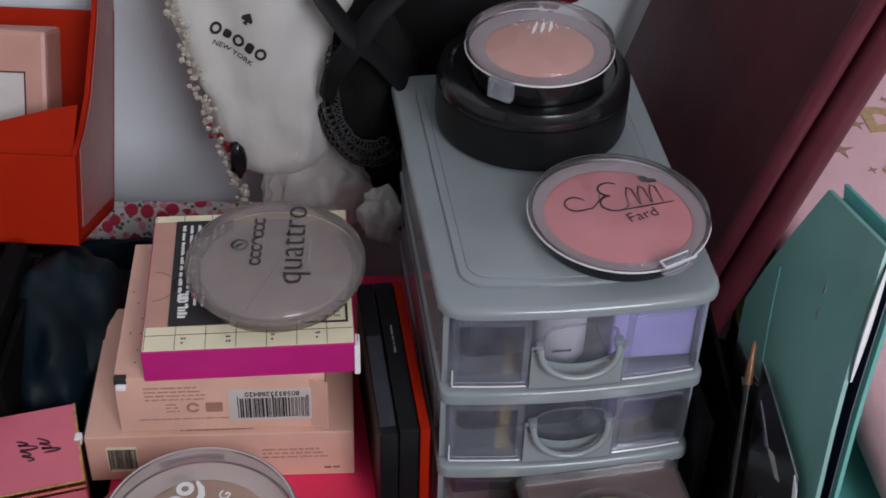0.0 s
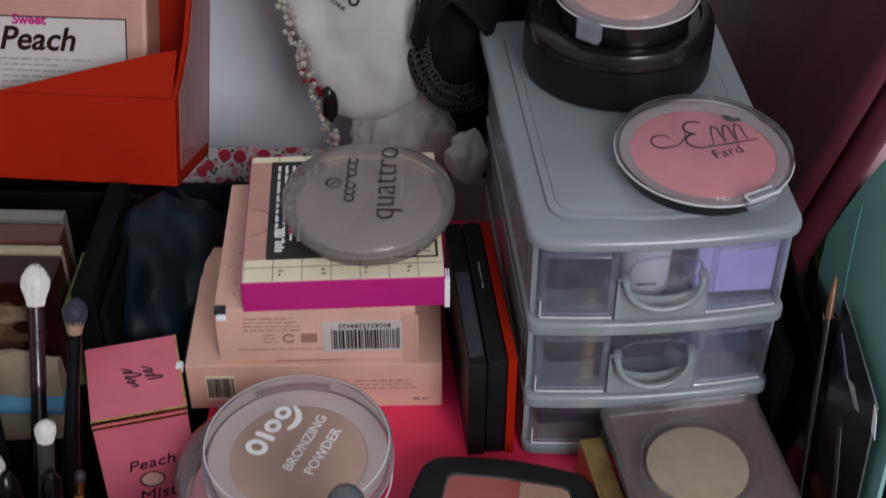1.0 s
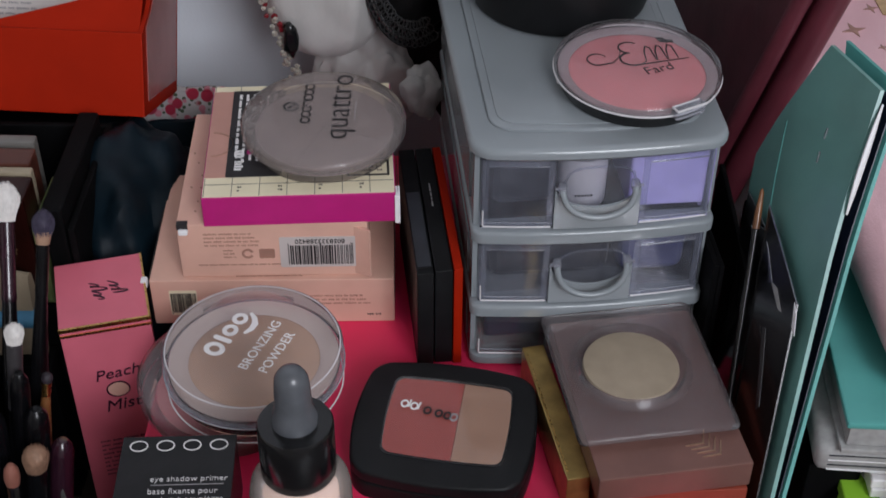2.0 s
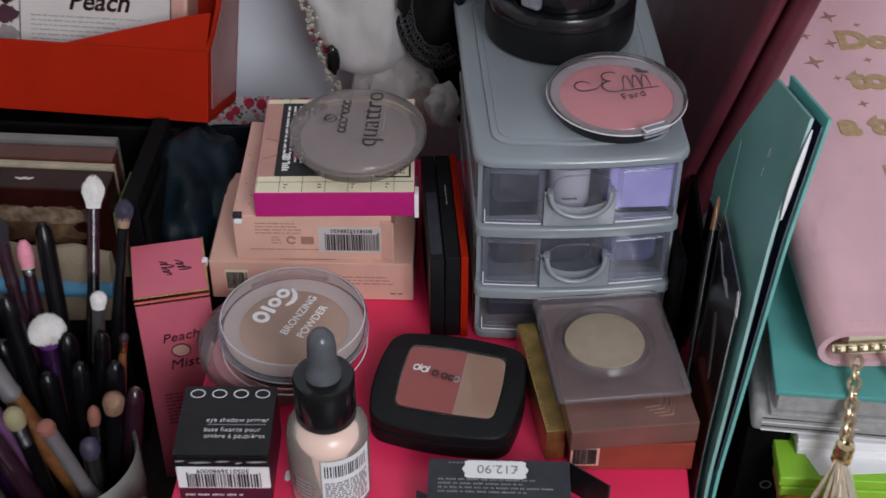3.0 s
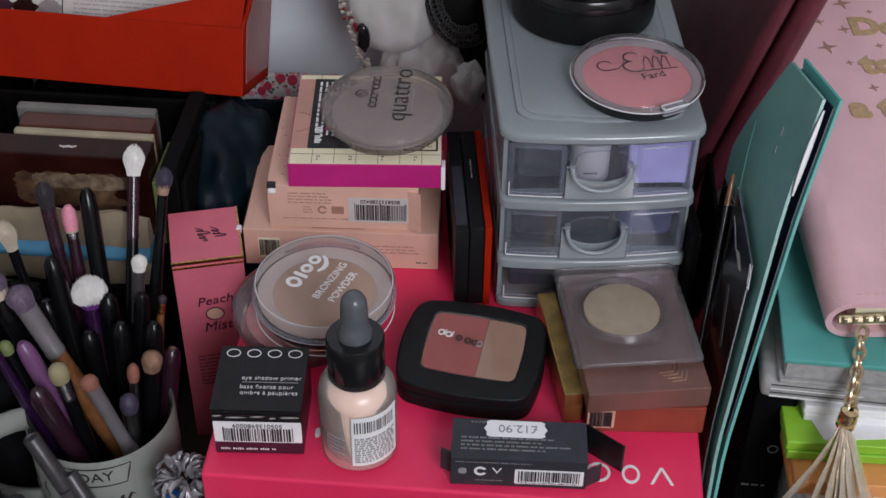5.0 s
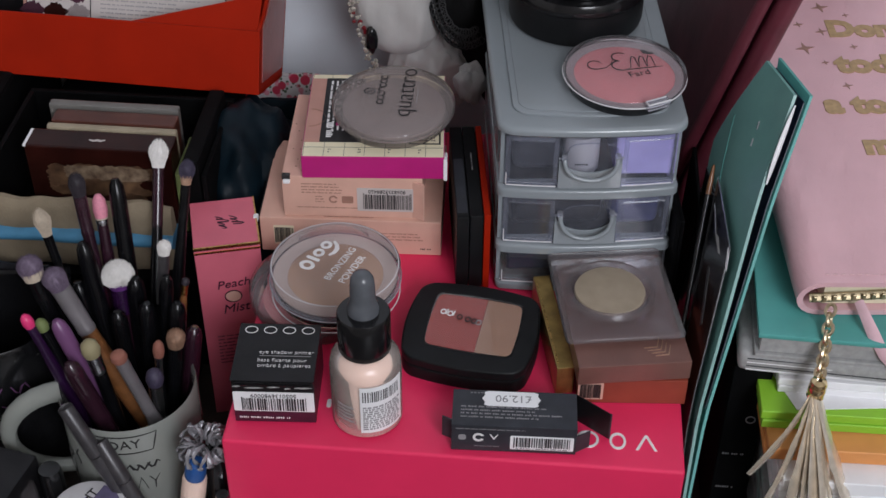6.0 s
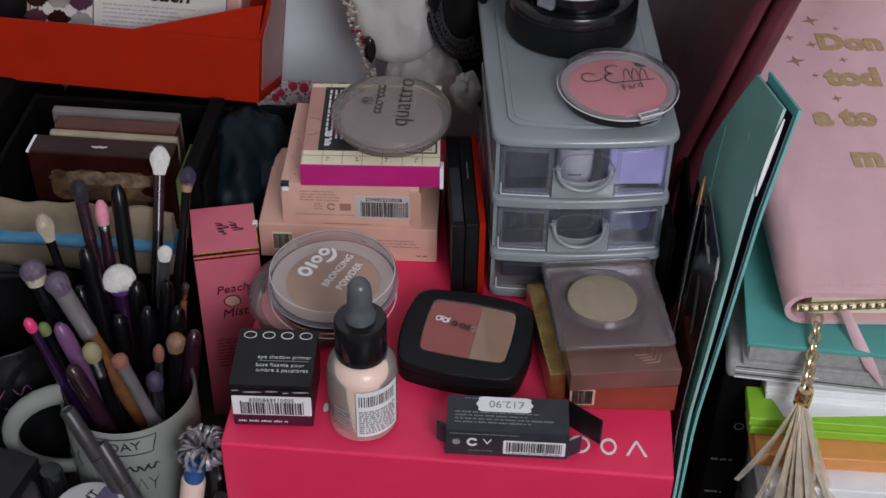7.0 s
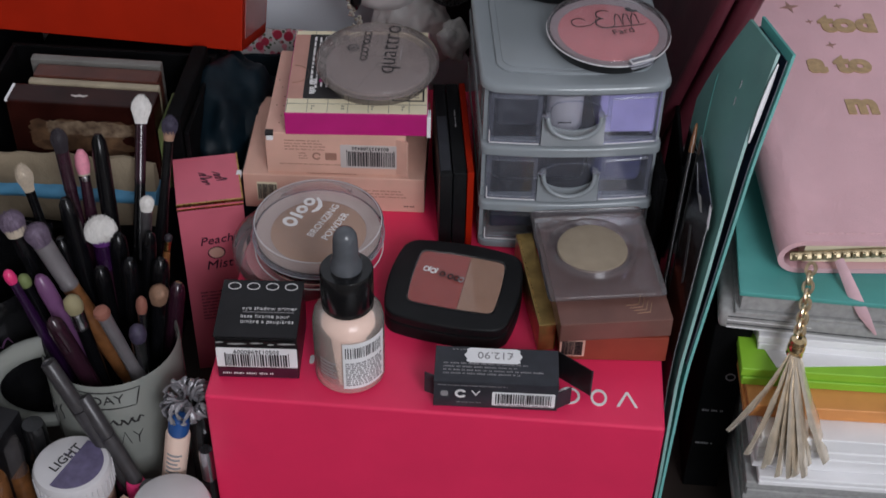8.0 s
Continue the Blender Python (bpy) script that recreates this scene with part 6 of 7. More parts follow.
    for (p, q) in zip(path, path[1:]):
        n = max(2, int((Vector(q) - Vector(p)).length / 0.0022))
        for i in range(n):
            for _ in range(2):
                c = Vector(p).lerp(Vector(q), i / n) + Vector((rnd.uniform(-0.003, 0.003), rnd.uniform(-0.003, 0.001), rnd.uniform(-0.001, 0.001)))
                low = 0.158 < c.z < 0.185 and rnd.random() < 0.14
                bmesh.ops.create_icosphere(red if low else silver, subdivisions=1, radius=rnd.uniform(0.0009, 0.0017) * (1.15 if low else 1), matrix=Matrix.Translation(c))
    tagged(part("silver_bead_string", silver, BEADCLEAR, b, smooth=True), kind="stuff")
    tagged(part("red_bead_string", red, BEADRED, b, smooth=True), kind="stuff")
    part("dark_pendant", blob(0.0035, 0.003, 0.0085, 0.2, 2, 1.0, 3), BLACKPLASTIC, b, m=pose(-0.0665, 0.2495, 0.166), smooth=True)
    # black lace pouch
    t = thing("lace_pouch", pose(-0.0135, 0.262, 0.199), "black lace pouch hanging beside the white bag", "pouch")
    part("pouch_body", blob(0.0195, 0.014, 0.0375, 0.16, 1.6, 2.0), BLACKCLOTH, t, smooth=True)
    lace = bmesh.new()
    rl = random.Random(12)
    for k in range(26):
        a = math.pi * (0.80 + 0.85 * k / 25)
        for q in (0.98, 0.82, 0.66):
            x, z = 0.0205 * q * math.cos(a), 0.0375 * q * math.sin(a)
            y = -0.0150 * math.sqrt(max(0.08, 1 - 0.85 * q * q)) - 0.0012
            e, f = rl.uniform(0.0013, 0.0021), rl.uniform(0.0016, 0.0026)
            pts = [(x + e * math.cos(b + a), y + 0.0003 * math.sin(2 * b), z + f * math.sin(b + a)) for b in (2 * math.pi * m / 8 for m in range(9))]
            tube(pts, 0.00028, 4, bm=lace)
    tagged(part("lace_net", lace, LACE, t, "openwork dark grey lace border"), kind="stuff")
    part("hem", tube([(0.021 * math.cos(a), -0.006, -0.001 + 0.0385 * math.sin(a)) for a in (math.pi * (0.85 + 1.2 * i / 24) for i in range(25))], 0.0012, 6), BLACKSATIN, t, "scalloped black hem", smooth=True)
    t = thing("black_bag", pose(0.012, 0.288, 0.215), "soft black fabric bag hanging against the wall", "bag")
    part("cloth", blob(0.043, 0.022, 0.115, 0.10, 1.8, 7.0), BLACKCLOTH, t, smooth=True)
    for pts in (((-0.036, 0.243, 0.262), (-0.030, 0.238, 0.246), (-0.020, 0.236, 0.232), (-0.010, 0.238, 0.222), (0.000, 0.245, 0.205)), ((0.004, 0.243, 0.252), (-0.010, 0.238, 0.240), (-0.020, 0.235, 0.226), (-0.027, 0.236, 0.214), (-0.030, 0.243, 0.200)), ((-0.040, 0.245, 0.252), (-0.028, 0.238, 0.256), (-0.012, 0.237, 0.258), (0.006, 0.243, 0.262))):
        part("ribbon_band", tube(pts, (0.0035, 0.0042, 0.0045, 0.0042, 0.0038)[: len(pts)], 8, flat=0.3), BLACKSATIN, t, "black satin ribbon", m=pose(-0.012, -0.288, -0.215), smooth=True)
    ob = part("red_pouch", blob(0.016, 0.010, 0.018, 0.2, 2.0, 3.0), BEADRED, smooth=True, m=pose(0.060, 0.304, 0.226))
    tagged(ob, "small red cloth pouch against the wall", "pouch")
    ob = part("cotton_cloth", blob(0.024, 0.012, 0.032, 0.30, 2.4, 8.0, 5), SATINWHITE, smooth=True, m=pose(-0.0345, 0.283, 0.128, 0, 18, 0))
    tagged(ob, "creased white cotton cloth hanging under the dust bag", "cloth")
    ob = part("cotton_pouch", blob(0.0085, 0.008, 0.0125, 0.30, 1.6, 5.0), DULLCOTTON, smooth=True, m=pose(-0.0085, 0.2330, 0.1520))
    tagged(ob, "small crumpled white cotton pouch", "pouch")


# ---- folders, planner and papers ----
def folders():
    # burgundy folders standing on the gift box, leaning away from the drawer unit
    rise = Vector((0.25, -0.12, 1)).normalized()
    wide = Vector((-0.021, 0.118, 0.0)).normalized()
    wide = (wide - rise * wide.dot(rise)).normalized()
    side = -rise.cross(wide)
    if side.x < 0:
        side = -side
    for k, (shift, thick, spine_r, label) in enumerate(((0.0, 0.0065, 0.0036, "dark burgundy folder standing beside the drawer unit"), (0.0105, 0.0105, 0.0062, "thick burgundy folder with a rose red spine"))):
        p = Vector((0.0985, 0.194, 0.1035 + 0.003 * k)) + side * shift
        m = Matrix([(wide[i], side[i], rise[i], p[i]) for i in range(3)] + [(0, 0, 0, 1)])
        t = thing("folder", m, label, "folder")
        part("cover", block(0, 0.126, 0, 0.0018, 0, 0.30, 0.0007), BURGUNDY, t)
        part("cover", block(0, 0.126, thick - 0.0018, thick, 0, 0.30, 0.0007), BURGUNDY, t)
        part("spine", tube([(0.001, thick / 2, 0.0), (0.001, thick / 2, 0.30)], spine_r, 14), BURGLIGHT, t, "rounded rose red spine", smooth=True)
        part("page_block", block(0.004, 0.114, 0.002, thick - 0.002, 0.002, 0.29, 0), GREYPAGES, t)

    # teal folder: two bowed covers, cut to a slope behind the top corner
    edge = [Vector(p) for p in ((0.1085, -0.022, 0.001), (0.1090, -0.0005, 0.0502), (0.1173, 0.034, 0.1011), (0.1285, 0.060, 0.1415), (0.1405, 0.088, 0.187), (0.1544, 0.115, 0.2307))]
    knots = [p.z / edge[-1].z for p in edge]

    def along(s):
        for i in range(5):
            if s <= knots[i + 1] or i == 4:
                return edge[i].lerp(edge[i + 1], (s - knots[i]) / (knots[i + 1] - knots[i]))

    def sheet(shift, thick, material, name, t, u0=0.0, s0=0.0, s1=1.0, label="", deep=False):
        bm = bmesh.new()
        rows = []
        ns, nu = 24, 10
        for i in range(ns + 1):
            s = s0 + (s1 - s0) * i / ns
            far = 0.40 if s < 0.78 else 0.40 + 0.55 * (s - 0.78) / 0.22
            if deep:
                far = min(1.75, 1.0 + 1.1 * s) if s < 0.78 else 1.75 - 0.90 * (s - 0.78) / 0.22
            back = Vector((0.0035, 0.04, 0)).lerp(Vector((-0.0103, 0.04, -0.004)), s)
            off = shift[0] + (shift[1] - shift[0]) * min(1, max(0, (s - 0.25) * 1.6))
            rows.append([[bm.verts.new(along(s) + back * (u0 + (far - u0) * k / nu) + Vector((off + e, 0, 0))) for k in range(nu + 1)] for e in (0, thick)])
        for r, q in zip(rows, rows[1:]):
            for k in range(nu):
                bm.faces.new((r[0][k], r[0][k + 1], q[0][k + 1], q[0][k]))
                bm.faces.new((r[1][k], q[1][k], q[1][k + 1], r[1][k + 1]))
            for k in (0, nu):
                bm.faces.new((r[0][k], q[0][k], q[1][k], r[1][k]))
        for r in (rows[0], rows[-1]):
            for k in range(nu):
                bm.faces.new((r[0][k], r[1][k], r[1][k + 1], r[0][k + 1]))
        return part(name, bm, material, t, label, smooth=True)

    t = thing("teal_folder", pose(0, 0, 0), "teal card folder standing open with a navy lining", "folder")
    sheet((-0.0015, -0.0085), 0.0014, TEAL, "cover", t, deep=True)
    sheet((-0.0004, -0.0066), 0.0004, NAVY, "lining", t, 0.05, 0.45, 0.985, "navy blue lining")
    sheet((0.0004, -0.0013), 0.0013, TEALEDGE, "cover", t)
    sheet((0.0001, -0.0019), 0.0004, NAVY, "lining", t, 0.05, 0.45, 0.985, "navy blue lining")
    crease = [along(v) + Vector((0.0035, 0.04, 0)).lerp(Vector((-0.0103, 0.04, -0.004)), v) * 1.22 + Vector((-0.0015 - 0.007 * min(1, (v - 0.25) * 1.6) - 0.0001, 0, 0)) for v in (0.72, 0.76, 0.80, 0.84, 0.875)]
    part("fold_line", tube(crease, 0.00022, 6), TEALEDGE, t, "pale fold in the card", smooth=True)
    tab = [along(0.85 + 0.135 * u) + Vector((-0.0066 - 0.0008 * math.sin(math.pi * u), -0.001 - 0.0014 * math.sin(math.pi * u), 0)) for u in (0, 0.2, 0.4, 0.6, 0.8, 1)]
    part("paper_tab", tube(tab, (0.0006, 0.0015, 0.0019, 0.0019, 0.0015, 0.0006), 8, flat=0.45), PAPER, t, "white curved paper tab", smooth=True)
    for k in range(2):
        part("staple", block(-0.0003, 0.0003, -0.0002, 0.0002, 0, 0.004, 0), SILVER, t, "small staple", m=Matrix.Translation(along(0.90 - 0.03 * k) + Vector((-0.0135, 0.022, -0.002))) @ pose(0, 0, 0, -20, 12, 0))
    # black box under the overhanging books
    t = thing("black_box", pose(0.1300, 0.050, 0), "black card box with faint grey lettering", "box")
    part("carton", block(0, 0.0185, 0, 0.15, 0, 0.1205, 0.001), MATTEBLACK, t)
    part("fine_print", words(0.014, 0.003, 1, 101), GREYINK, t, m=front(0.0092, -0.0002, 0.060))
    part("fine_print", words(0.013, 0.003, 1, 102), GREYINK, t, m=front(0.0088, -0.0002, 0.035))
    part("print_mark", ring(0.0022, 0.0006), GREYINK, t, m=front(0.0125, -0.0002, 0.085))

    # thin black cosmetic cards leaning on the folder's cover
    def spot(u, v, off):
        back = Vector((0.0035, 0.04, 0)).lerp(Vector((-0.0103, 0.04, -0.004)), v)
        return along(v) + back * u + Vector((-0.0015 - 0.007 * min(1, max(0, (v - 0.25) * 1.6)) - off * min(1, 0.25 + v), 0, 0))

    def card(corners, off, thick=0.0006):
        """A bent card over four corners of the cover's own grid."""
        n = 10
        bm = bmesh.new()
        grids = []
        for e in (0, thick):
            g = []
            for i in range(n + 1):
                row = []
                for k in range(n + 1):
                    a, b = i / n, k / n
                    u = (1 - a) * ((1 - b) * corners[0][0] + b * corners[3][0]) + a * ((1 - b) * corners[1][0] + b * corners[2][0])
                    v = (1 - a) * ((1 - b) * corners[0][1] + b * corners[3][1]) + a * ((1 - b) * corners[1][1] + b * corners[2][1])
                    row.append(bm.verts.new(spot(u, v, off) + Vector((-e, 0, 0))))
                g.append(row)
            grids.append(g)
        p, q = grids
        for i in range(n):
            for k in range(n):
                bm.faces.new((p[i][k], p[i + 1][k], p[i + 1][k + 1], p[i][k + 1]))
                bm.faces.new((q[i][k], q[i][k + 1], q[i + 1][k + 1], q[i + 1][k]))
            for g in (0, n):
                bm.faces.new((p[i][g], q[i][g], q[i + 1][g], p[i + 1][g]))
                bm.faces.new((p[g][i], p[g][i + 1], q[g][i + 1], q[g][i]))
        return bm

    # each card: corners, offset, and the gloss highlights laid on as pale patches
    shapes = (
        (((1.62, 0.745), (1.08, 0.735), (1.0, 0.10), (2.1, 0.10)), 0.0016, ((1.42, 0.715, 1.28, 0.700, 1.26, 0.680, 1.38, 0.692, SILVER), (1.26, 0.698, 1.13, 0.694, 1.09, 0.684, 1.22, 0.680, SILVER), (1.30, 0.625, 0.98, 0.640, 0.92, 0.570, 1.16, 0.552, GREYPAGES))),
        (((1.25, 0.730), (0.85, 0.745), (0.75, 0.10), (1.5, 0.10)), 0.0026, ((0.94, 0.560, 0.72, 0.588, 0.52, 0.565, 0.46, 0.520, GREYPAGES), (1.05, 0.62, 0.98, 0.635, 0.93, 0.55, 1.0, 0.535, SMOKE))),
        (((1.02, 0.775), (0.14, 0.722), (0.02, 0.10), (1.0, 0.10)), 0.0036, ((0.92, 0.735, 0.86, 0.730, 0.66, 0.702, 0.72, 0.698, SILVER), (0.68, 0.702, 0.55, 0.706, 0.38, 0.690, 0.46, 0.687, GREYPAGES), (0.70, 0.640, 0.62, 0.645, 0.44, 0.560, 0.50, 0.550, SMOKE), (0.17, 0.722, 0.09, 0.712, 0.05, 0.690, 0.13, 0.694, PAPER))),
    )
    for k, (corners, off, glints) in enumerate(shapes):
        t = thing("palette_card", pose(0, 0, 0), "glossy black cosmetic card with highlights laid on as pale patches", "card", "black cosmetic cards")
        part("card", card(corners, off), BLACKPLASTIC, t, smooth=True)
        for u0, v0, u1, v1, u2, v2, u3, v3, material in glints:
            part("glint_patch", card(((u0, v0), (u1, v1), (u2, v2), (u3, v3)), off + 0.0008, 0.0002), material, t, "pale patch laid on as a highlight", smooth=True)
        # the edge's gleam, added as a thin silver tube
        a, b = corners[0], corners[1]
        edge_line = [spot(a[0] + (b[0] - a[0]) * i / 12, a[1] + (b[1] - a[1]) * i / 12, off + 0.0004) for i in range(13)]
        part("edge_shine", tube(edge_line, 0.00035, 6), SILVER, t, "card edge highlight laid on as a silver line", smooth=True)
    t = thing("lip_pencil", pose(0, 0, 0), "slim dark pencil with a copper cap", "pencil")
    barrel = [spot(1.12, v, 0.0058) for v in (0.1, 0.3, 0.5, 0.735)]
    part("barrel", tube(barrel, 0.0013, 10), BLACKPLASTIC, t, smooth=True)
    part("cap", tube([spot(1.12, v, 0.0058) for v in (0.735, 0.745, 0.76, 0.785, 0.79)], (0.0014, 0.0014, 0.0013, 0.0008, 0.0003), 10), BROWNWOOD, t, "copper coloured cap", smooth=True)
    # a dark board between the gift box and the stack
    ob = part("black_folder", block(0, 0.002, 0, 0.070, 0, 0.150, 0.0006), MATTEBLACK, m=pose(0.1085, 0.115, 0, 0, 2, 0))
    tagged(ob, "thin black folder standing on edge beside the gift box", "folder")
    # what stands against the wall behind the planner
    ob = part("grey_board", block(0.172, 0.2094, 0.321, 0.3285, 0, 0.240, 0.001), CHARCOAL)
    tagged(ob, "dark grey board standing against the wall", "board")
    ob = part("white_board", block(0.2098, 0.300, 0.322, 0.3285, 0, 0.235, 0.001), LIDWHITE)
    tagged(ob, "white board standing against the wall", "board")
    part("seam", block(0.2205, 0.2215, 0.3212, 0.322, 0.002, 0.233, 0), GREYPAGES, ob)


def stack():
    def pad(name, x0, y0, z0, z1, material, label, turn=0, d=0.20, w=0.18, category="paper pad"):
        ob = thing(name, pose(x0, y0, z0, 0, 0, turn), label, category)
        n = max(2, int((z1 - z0) / 0.004))
        step = (z1 - z0) / n
        for k in range(n):
            e = 0.0006 * math.sin(k * 2.3 + x0 * 900)
            part("sheet_block", block(e, w + e, -e, d - e, k * step + 0.0001, (k + 1) * step, 0.0004, 1), material, ob)
        return ob

    pad("paper_pad", 0.156, 0.004, 0, 0.046, PAPER, "thick pad of white paper at the bottom of the stack", 1)
    pad("paper_pad", 0.150, 0.002, 0.0462, 0.0640, GREYPAGES, "grey bound notebook in the stack", -1)
    pad("paper_pad", 0.1545, 0.001, 0.0642, 0.0700, PAPER, "thin white paper pad in the stack", 0.4)
    pad("paper_pad", 0.152, 0.006, 0.0702, 0.0935, PAPER, "white paper pad in the stack", 0.5)
    pad("orange_pad", 0.1452, 0.0165, 0.0937, 0.1028, TANGERINE, "bright orange paper pad in the stack", 1)
    pad("lime_pad", 0.1425, 0.0285, 0.1030, 0.1130, LIME, "bright lime green paper pad in the stack", 0.5)
    pad("paper_wad", 0.1500, 0.0420, 0.1132, 0.1215, PAPER, "loose white sheets in the stack", -1)
    ob = part("loose_sheet", prism([(0, 0), (0.10, 0.012), (0.11, 0.03), (-0.012, 0.03)], 0, 0.0004), PAPER, m=pose(0.158, 0.031, 0.1132))
    tagged(ob, "white sheet of paper sticking out of the stack", "paper")
    t = thing("grey_book", pose(0.1300, 0.0455, 0.1217, 0, 0, -3), "grey paged paperback in the stack", "book")
    bm = block(0, 0.17, 0, 0.19, 0, 0.0116, 0.004, 3)
    part("page_block", bm, GREYPAGES, t, smooth=True)
    for k in range(4):
        part("page_edge", block(0.004, 0.168, -0.0003, 0.0005, 0.002 + k * 0.0022, 0.0024 + k * 0.0022, 0), (PAPER, CHARCOAL, PAPER, CHARCOAL)[k], t, m=pose(0, 0, 0, 0, 0, 0.4 * (k - 1)))
    t = thing("teal_notebook", pose(0.1365, 0.0435, 0.1335, 0, 0, -2), "teal covered notebook under the pink planner", "notebook")
    part("cover", block(0, 0.17, 0, 0.20, 0.0118, 0.0145, 0.0008), TEALEDGE, t, "teal cover")
    part("page_block", block(0.002, 0.168, 0.002, 0.198, 0.0022, 0.0116, 0.0003), GREYPAGES, t)
    part("cover", block(0, 0.17, 0, 0.20, 0, 0.002, 0.0006), GREYPAGES, t, "grey back cover")


def planner():
    base = pose(0.1530, 0.0575, 0.1487, 3.2, 0, 5)
    t = thing("planner", base, "pink grained leather planner with gold lettering", "planner")
    W, D, H = 0.17, 0.252, 0.0205
    # the cover wraps round its left edge: a U of leather swept along y
    def shell(r_out, r_in):
        out = [(W, H), (r_out, H)] + [(r_out - r_out * math.sin(a), H / 2 + (H / 2) * math.cos(a)) for a in (math.pi * i / 12 for i in range(1, 12))] + [(r_out, 0), (W, 0)]
        th = 0.0028
        inn = [(W, th), (r_out, th)] + [(r_out - (r_out - th) * math.sin(a), H / 2 - (H / 2 - th) * math.cos(a)) for a in (math.pi * i / 12 for i in range(1, 12))] + [(r_out, H - th), (W, H - th)]
        return out + inn

    prof = shell(0.012, 0.0)
    turn = Matrix(((1, 0, 0, 0), (0, 0, 1, 0), (0, 1, 0, 0), (0, 0, 0, 1)))
    bm = bmesh.new()
    ra = [bm.verts.new(turn @ Vector((x, z, 0))) for x, z in prof]
    rb = [bm.verts.new(turn @ Vector((x, z, D))) for x, z in prof]
    n = len(prof)
    for i in range(n):
        bm.faces.new((ra[i], ra[(i + 1) % n], rb[(i + 1) % n], rb[i]))
    half = n // 2
    for r in (ra, rb):
        for i in range(half - 1):
            bm.faces.new((r[i], r[i + 1], r[n - 2 - i], r[n - 1 - i]))
    part("cover", bm, LEATHER, t, smooth=True)
    part("page_block", block(0.013, W - 0.002, 0.004, D - 0.004, 0.0032, 0.0172, 0.0004), CREAM, t, "cream page block")
    zp = [(0.006 + 0.010 * i, 0.0015 - 0.0006 * math.sin(i), 0.0095 + 0.0025 * math.sin(i * 0.35)) for i in range(16)]
    zz = part("zip", tube(zp, 0.0022, 8, flat=0.6), ZIPGOLD, t, "dull gold zip along the edge", smooth=True)
    for i in range(34):
        x = 0.007 + 0.0044 * i
        part("zip_tooth", block(x, x + 0.0018, -0.0016, -0.0004, 0.0090 + 0.0025 * math.sin((x - 0.006) * 35), 0.0125 + 0.0025 * math.sin((x - 0.006) * 35), 0.0003, 1), ZIPGOLD, zz)
    st = bmesh.new()
    for i in range(44):
        block(0.012 + i * 0.0036, 0.0143 + i * 0.0036, 0.0050, 0.0056, H, H + 0.0004, 0.0001, 1, bm=st)
    tagged(part("stitching", st, STITCH, t, "pink stitches along the edge"), kind="stuff")
    for word, x, y, s in (("Don", 0.0525, 0.2015, 0.0205), ("tod", 0.0508, 0.1680, 0.0215), ("a to", 0.0375, 0.1320, 0.0205), ("m", 0.0502, 0.0985, 0.0205)):
        part("print_line", lettering(word, s, thick=0.0003, align="LEFT", weight=0.0012), GOLDINK, t, "gold brush lettering", m=top(x, y, H + 0.0002, 0.5))
    for x, y, s in ((0.0530, 0.2237, 0.0052), (0.0370, 0.1834, 0.0056), (0.0491, 0.1995, 0.0036), (0.0375, 0.2063, 0.0030), (0.066, 0.2160, 0.002), (0.0640, 0.1850, 0.0024), (0.0530, 0.1490, 0.0030), (0.0455, 0.1700, 0.0022)):
        pts = [((s if i % 2 == 0 else s * 0.3) * math.cos(math.pi * i / 4), (s if i % 2 == 0 else s * 0.3) * math.sin(math.pi * i / 4)) for i in range(8)]
        part("gold_star", prism(pts, 0, 0.0003), STARINK, t, "small rose gold star", m=top(x, y, H, 12))
    part("page_ribbon", tube([(0.028, -0.001, 0.010), (0.033, -0.015, 0.003), (0.039, -0.021, -0.006), (0.046, -0.024, -0.016)], (0.0022, 0.0030, 0.0026, 0.0006), 6, flat=0.2), RIBBONPINK, t, "pink page ribbon", smooth=True)
    # chain and tassel on the zip
    c = thing("tassel", pose(-0.0022, 0, 0), "pale gold leather tassel on a chain", "tassel")
    path = [Vector(p) for p in ((0.1705, 0.0535, 0.1560), (0.1690, 0.0450, 0.1510), (0.1680, 0.0385, 0.1450), (0.1672, 0.0345, 0.1395), (0.1664, 0.0305, 0.1345))]
    for i in range(10):
        s = i / 9 * 3.999
        k = int(s)
        p = path[k].lerp(path[k + 1], s - k)
        d = (path[k + 1] - path[k]).normalized()
        q = d.to_track_quat("X", "Z").to_matrix().to_4x4() @ pose(0, 0, 0, 90 * (i % 2) + 25)
        loop = [(0.0031 * math.cos(a), 0.0023 * math.sin(a), 0) for a in (2 * math.pi * j / 12 for j in range(13))]
        part("chain_link", tube(loop, 0.00085, 6), PALEGOLD, c, m=Matrix.Translation(p) @ q, smooth=True)
    part("cap", lathe([(0.0012, 0.0070), (0.0034, 0.0062), (0.0040, 0.0045), (0.0034, 0.0028), (0.0041, 0.0012), (0.0041, -0.0012), (0.0035, -0.0026), (0.0041, -0.0042), (0, -0.0046)], 20), BRASS, c, "gold tassel cap", m=pose(0.1660, 0.0285, 0.1300, 8), smooth=True)
    rnd = random.Random(21)
    ends = [(-0.0290, 0.004, 0.085), (-0.0190, 0.000, 0.0745), (-0.0110, -0.004, 0.070), (-0.0040, -0.006, 0.0675), (0.0008, -0.007, 0.068), (0.0042, -0.005, 0.068), (0.0080, -0.006, 0.0685), (0.0175, -0.001, 0.074), (-0.0085, -0.002, 0.071), (0.0100, -0.001, 0.071)]
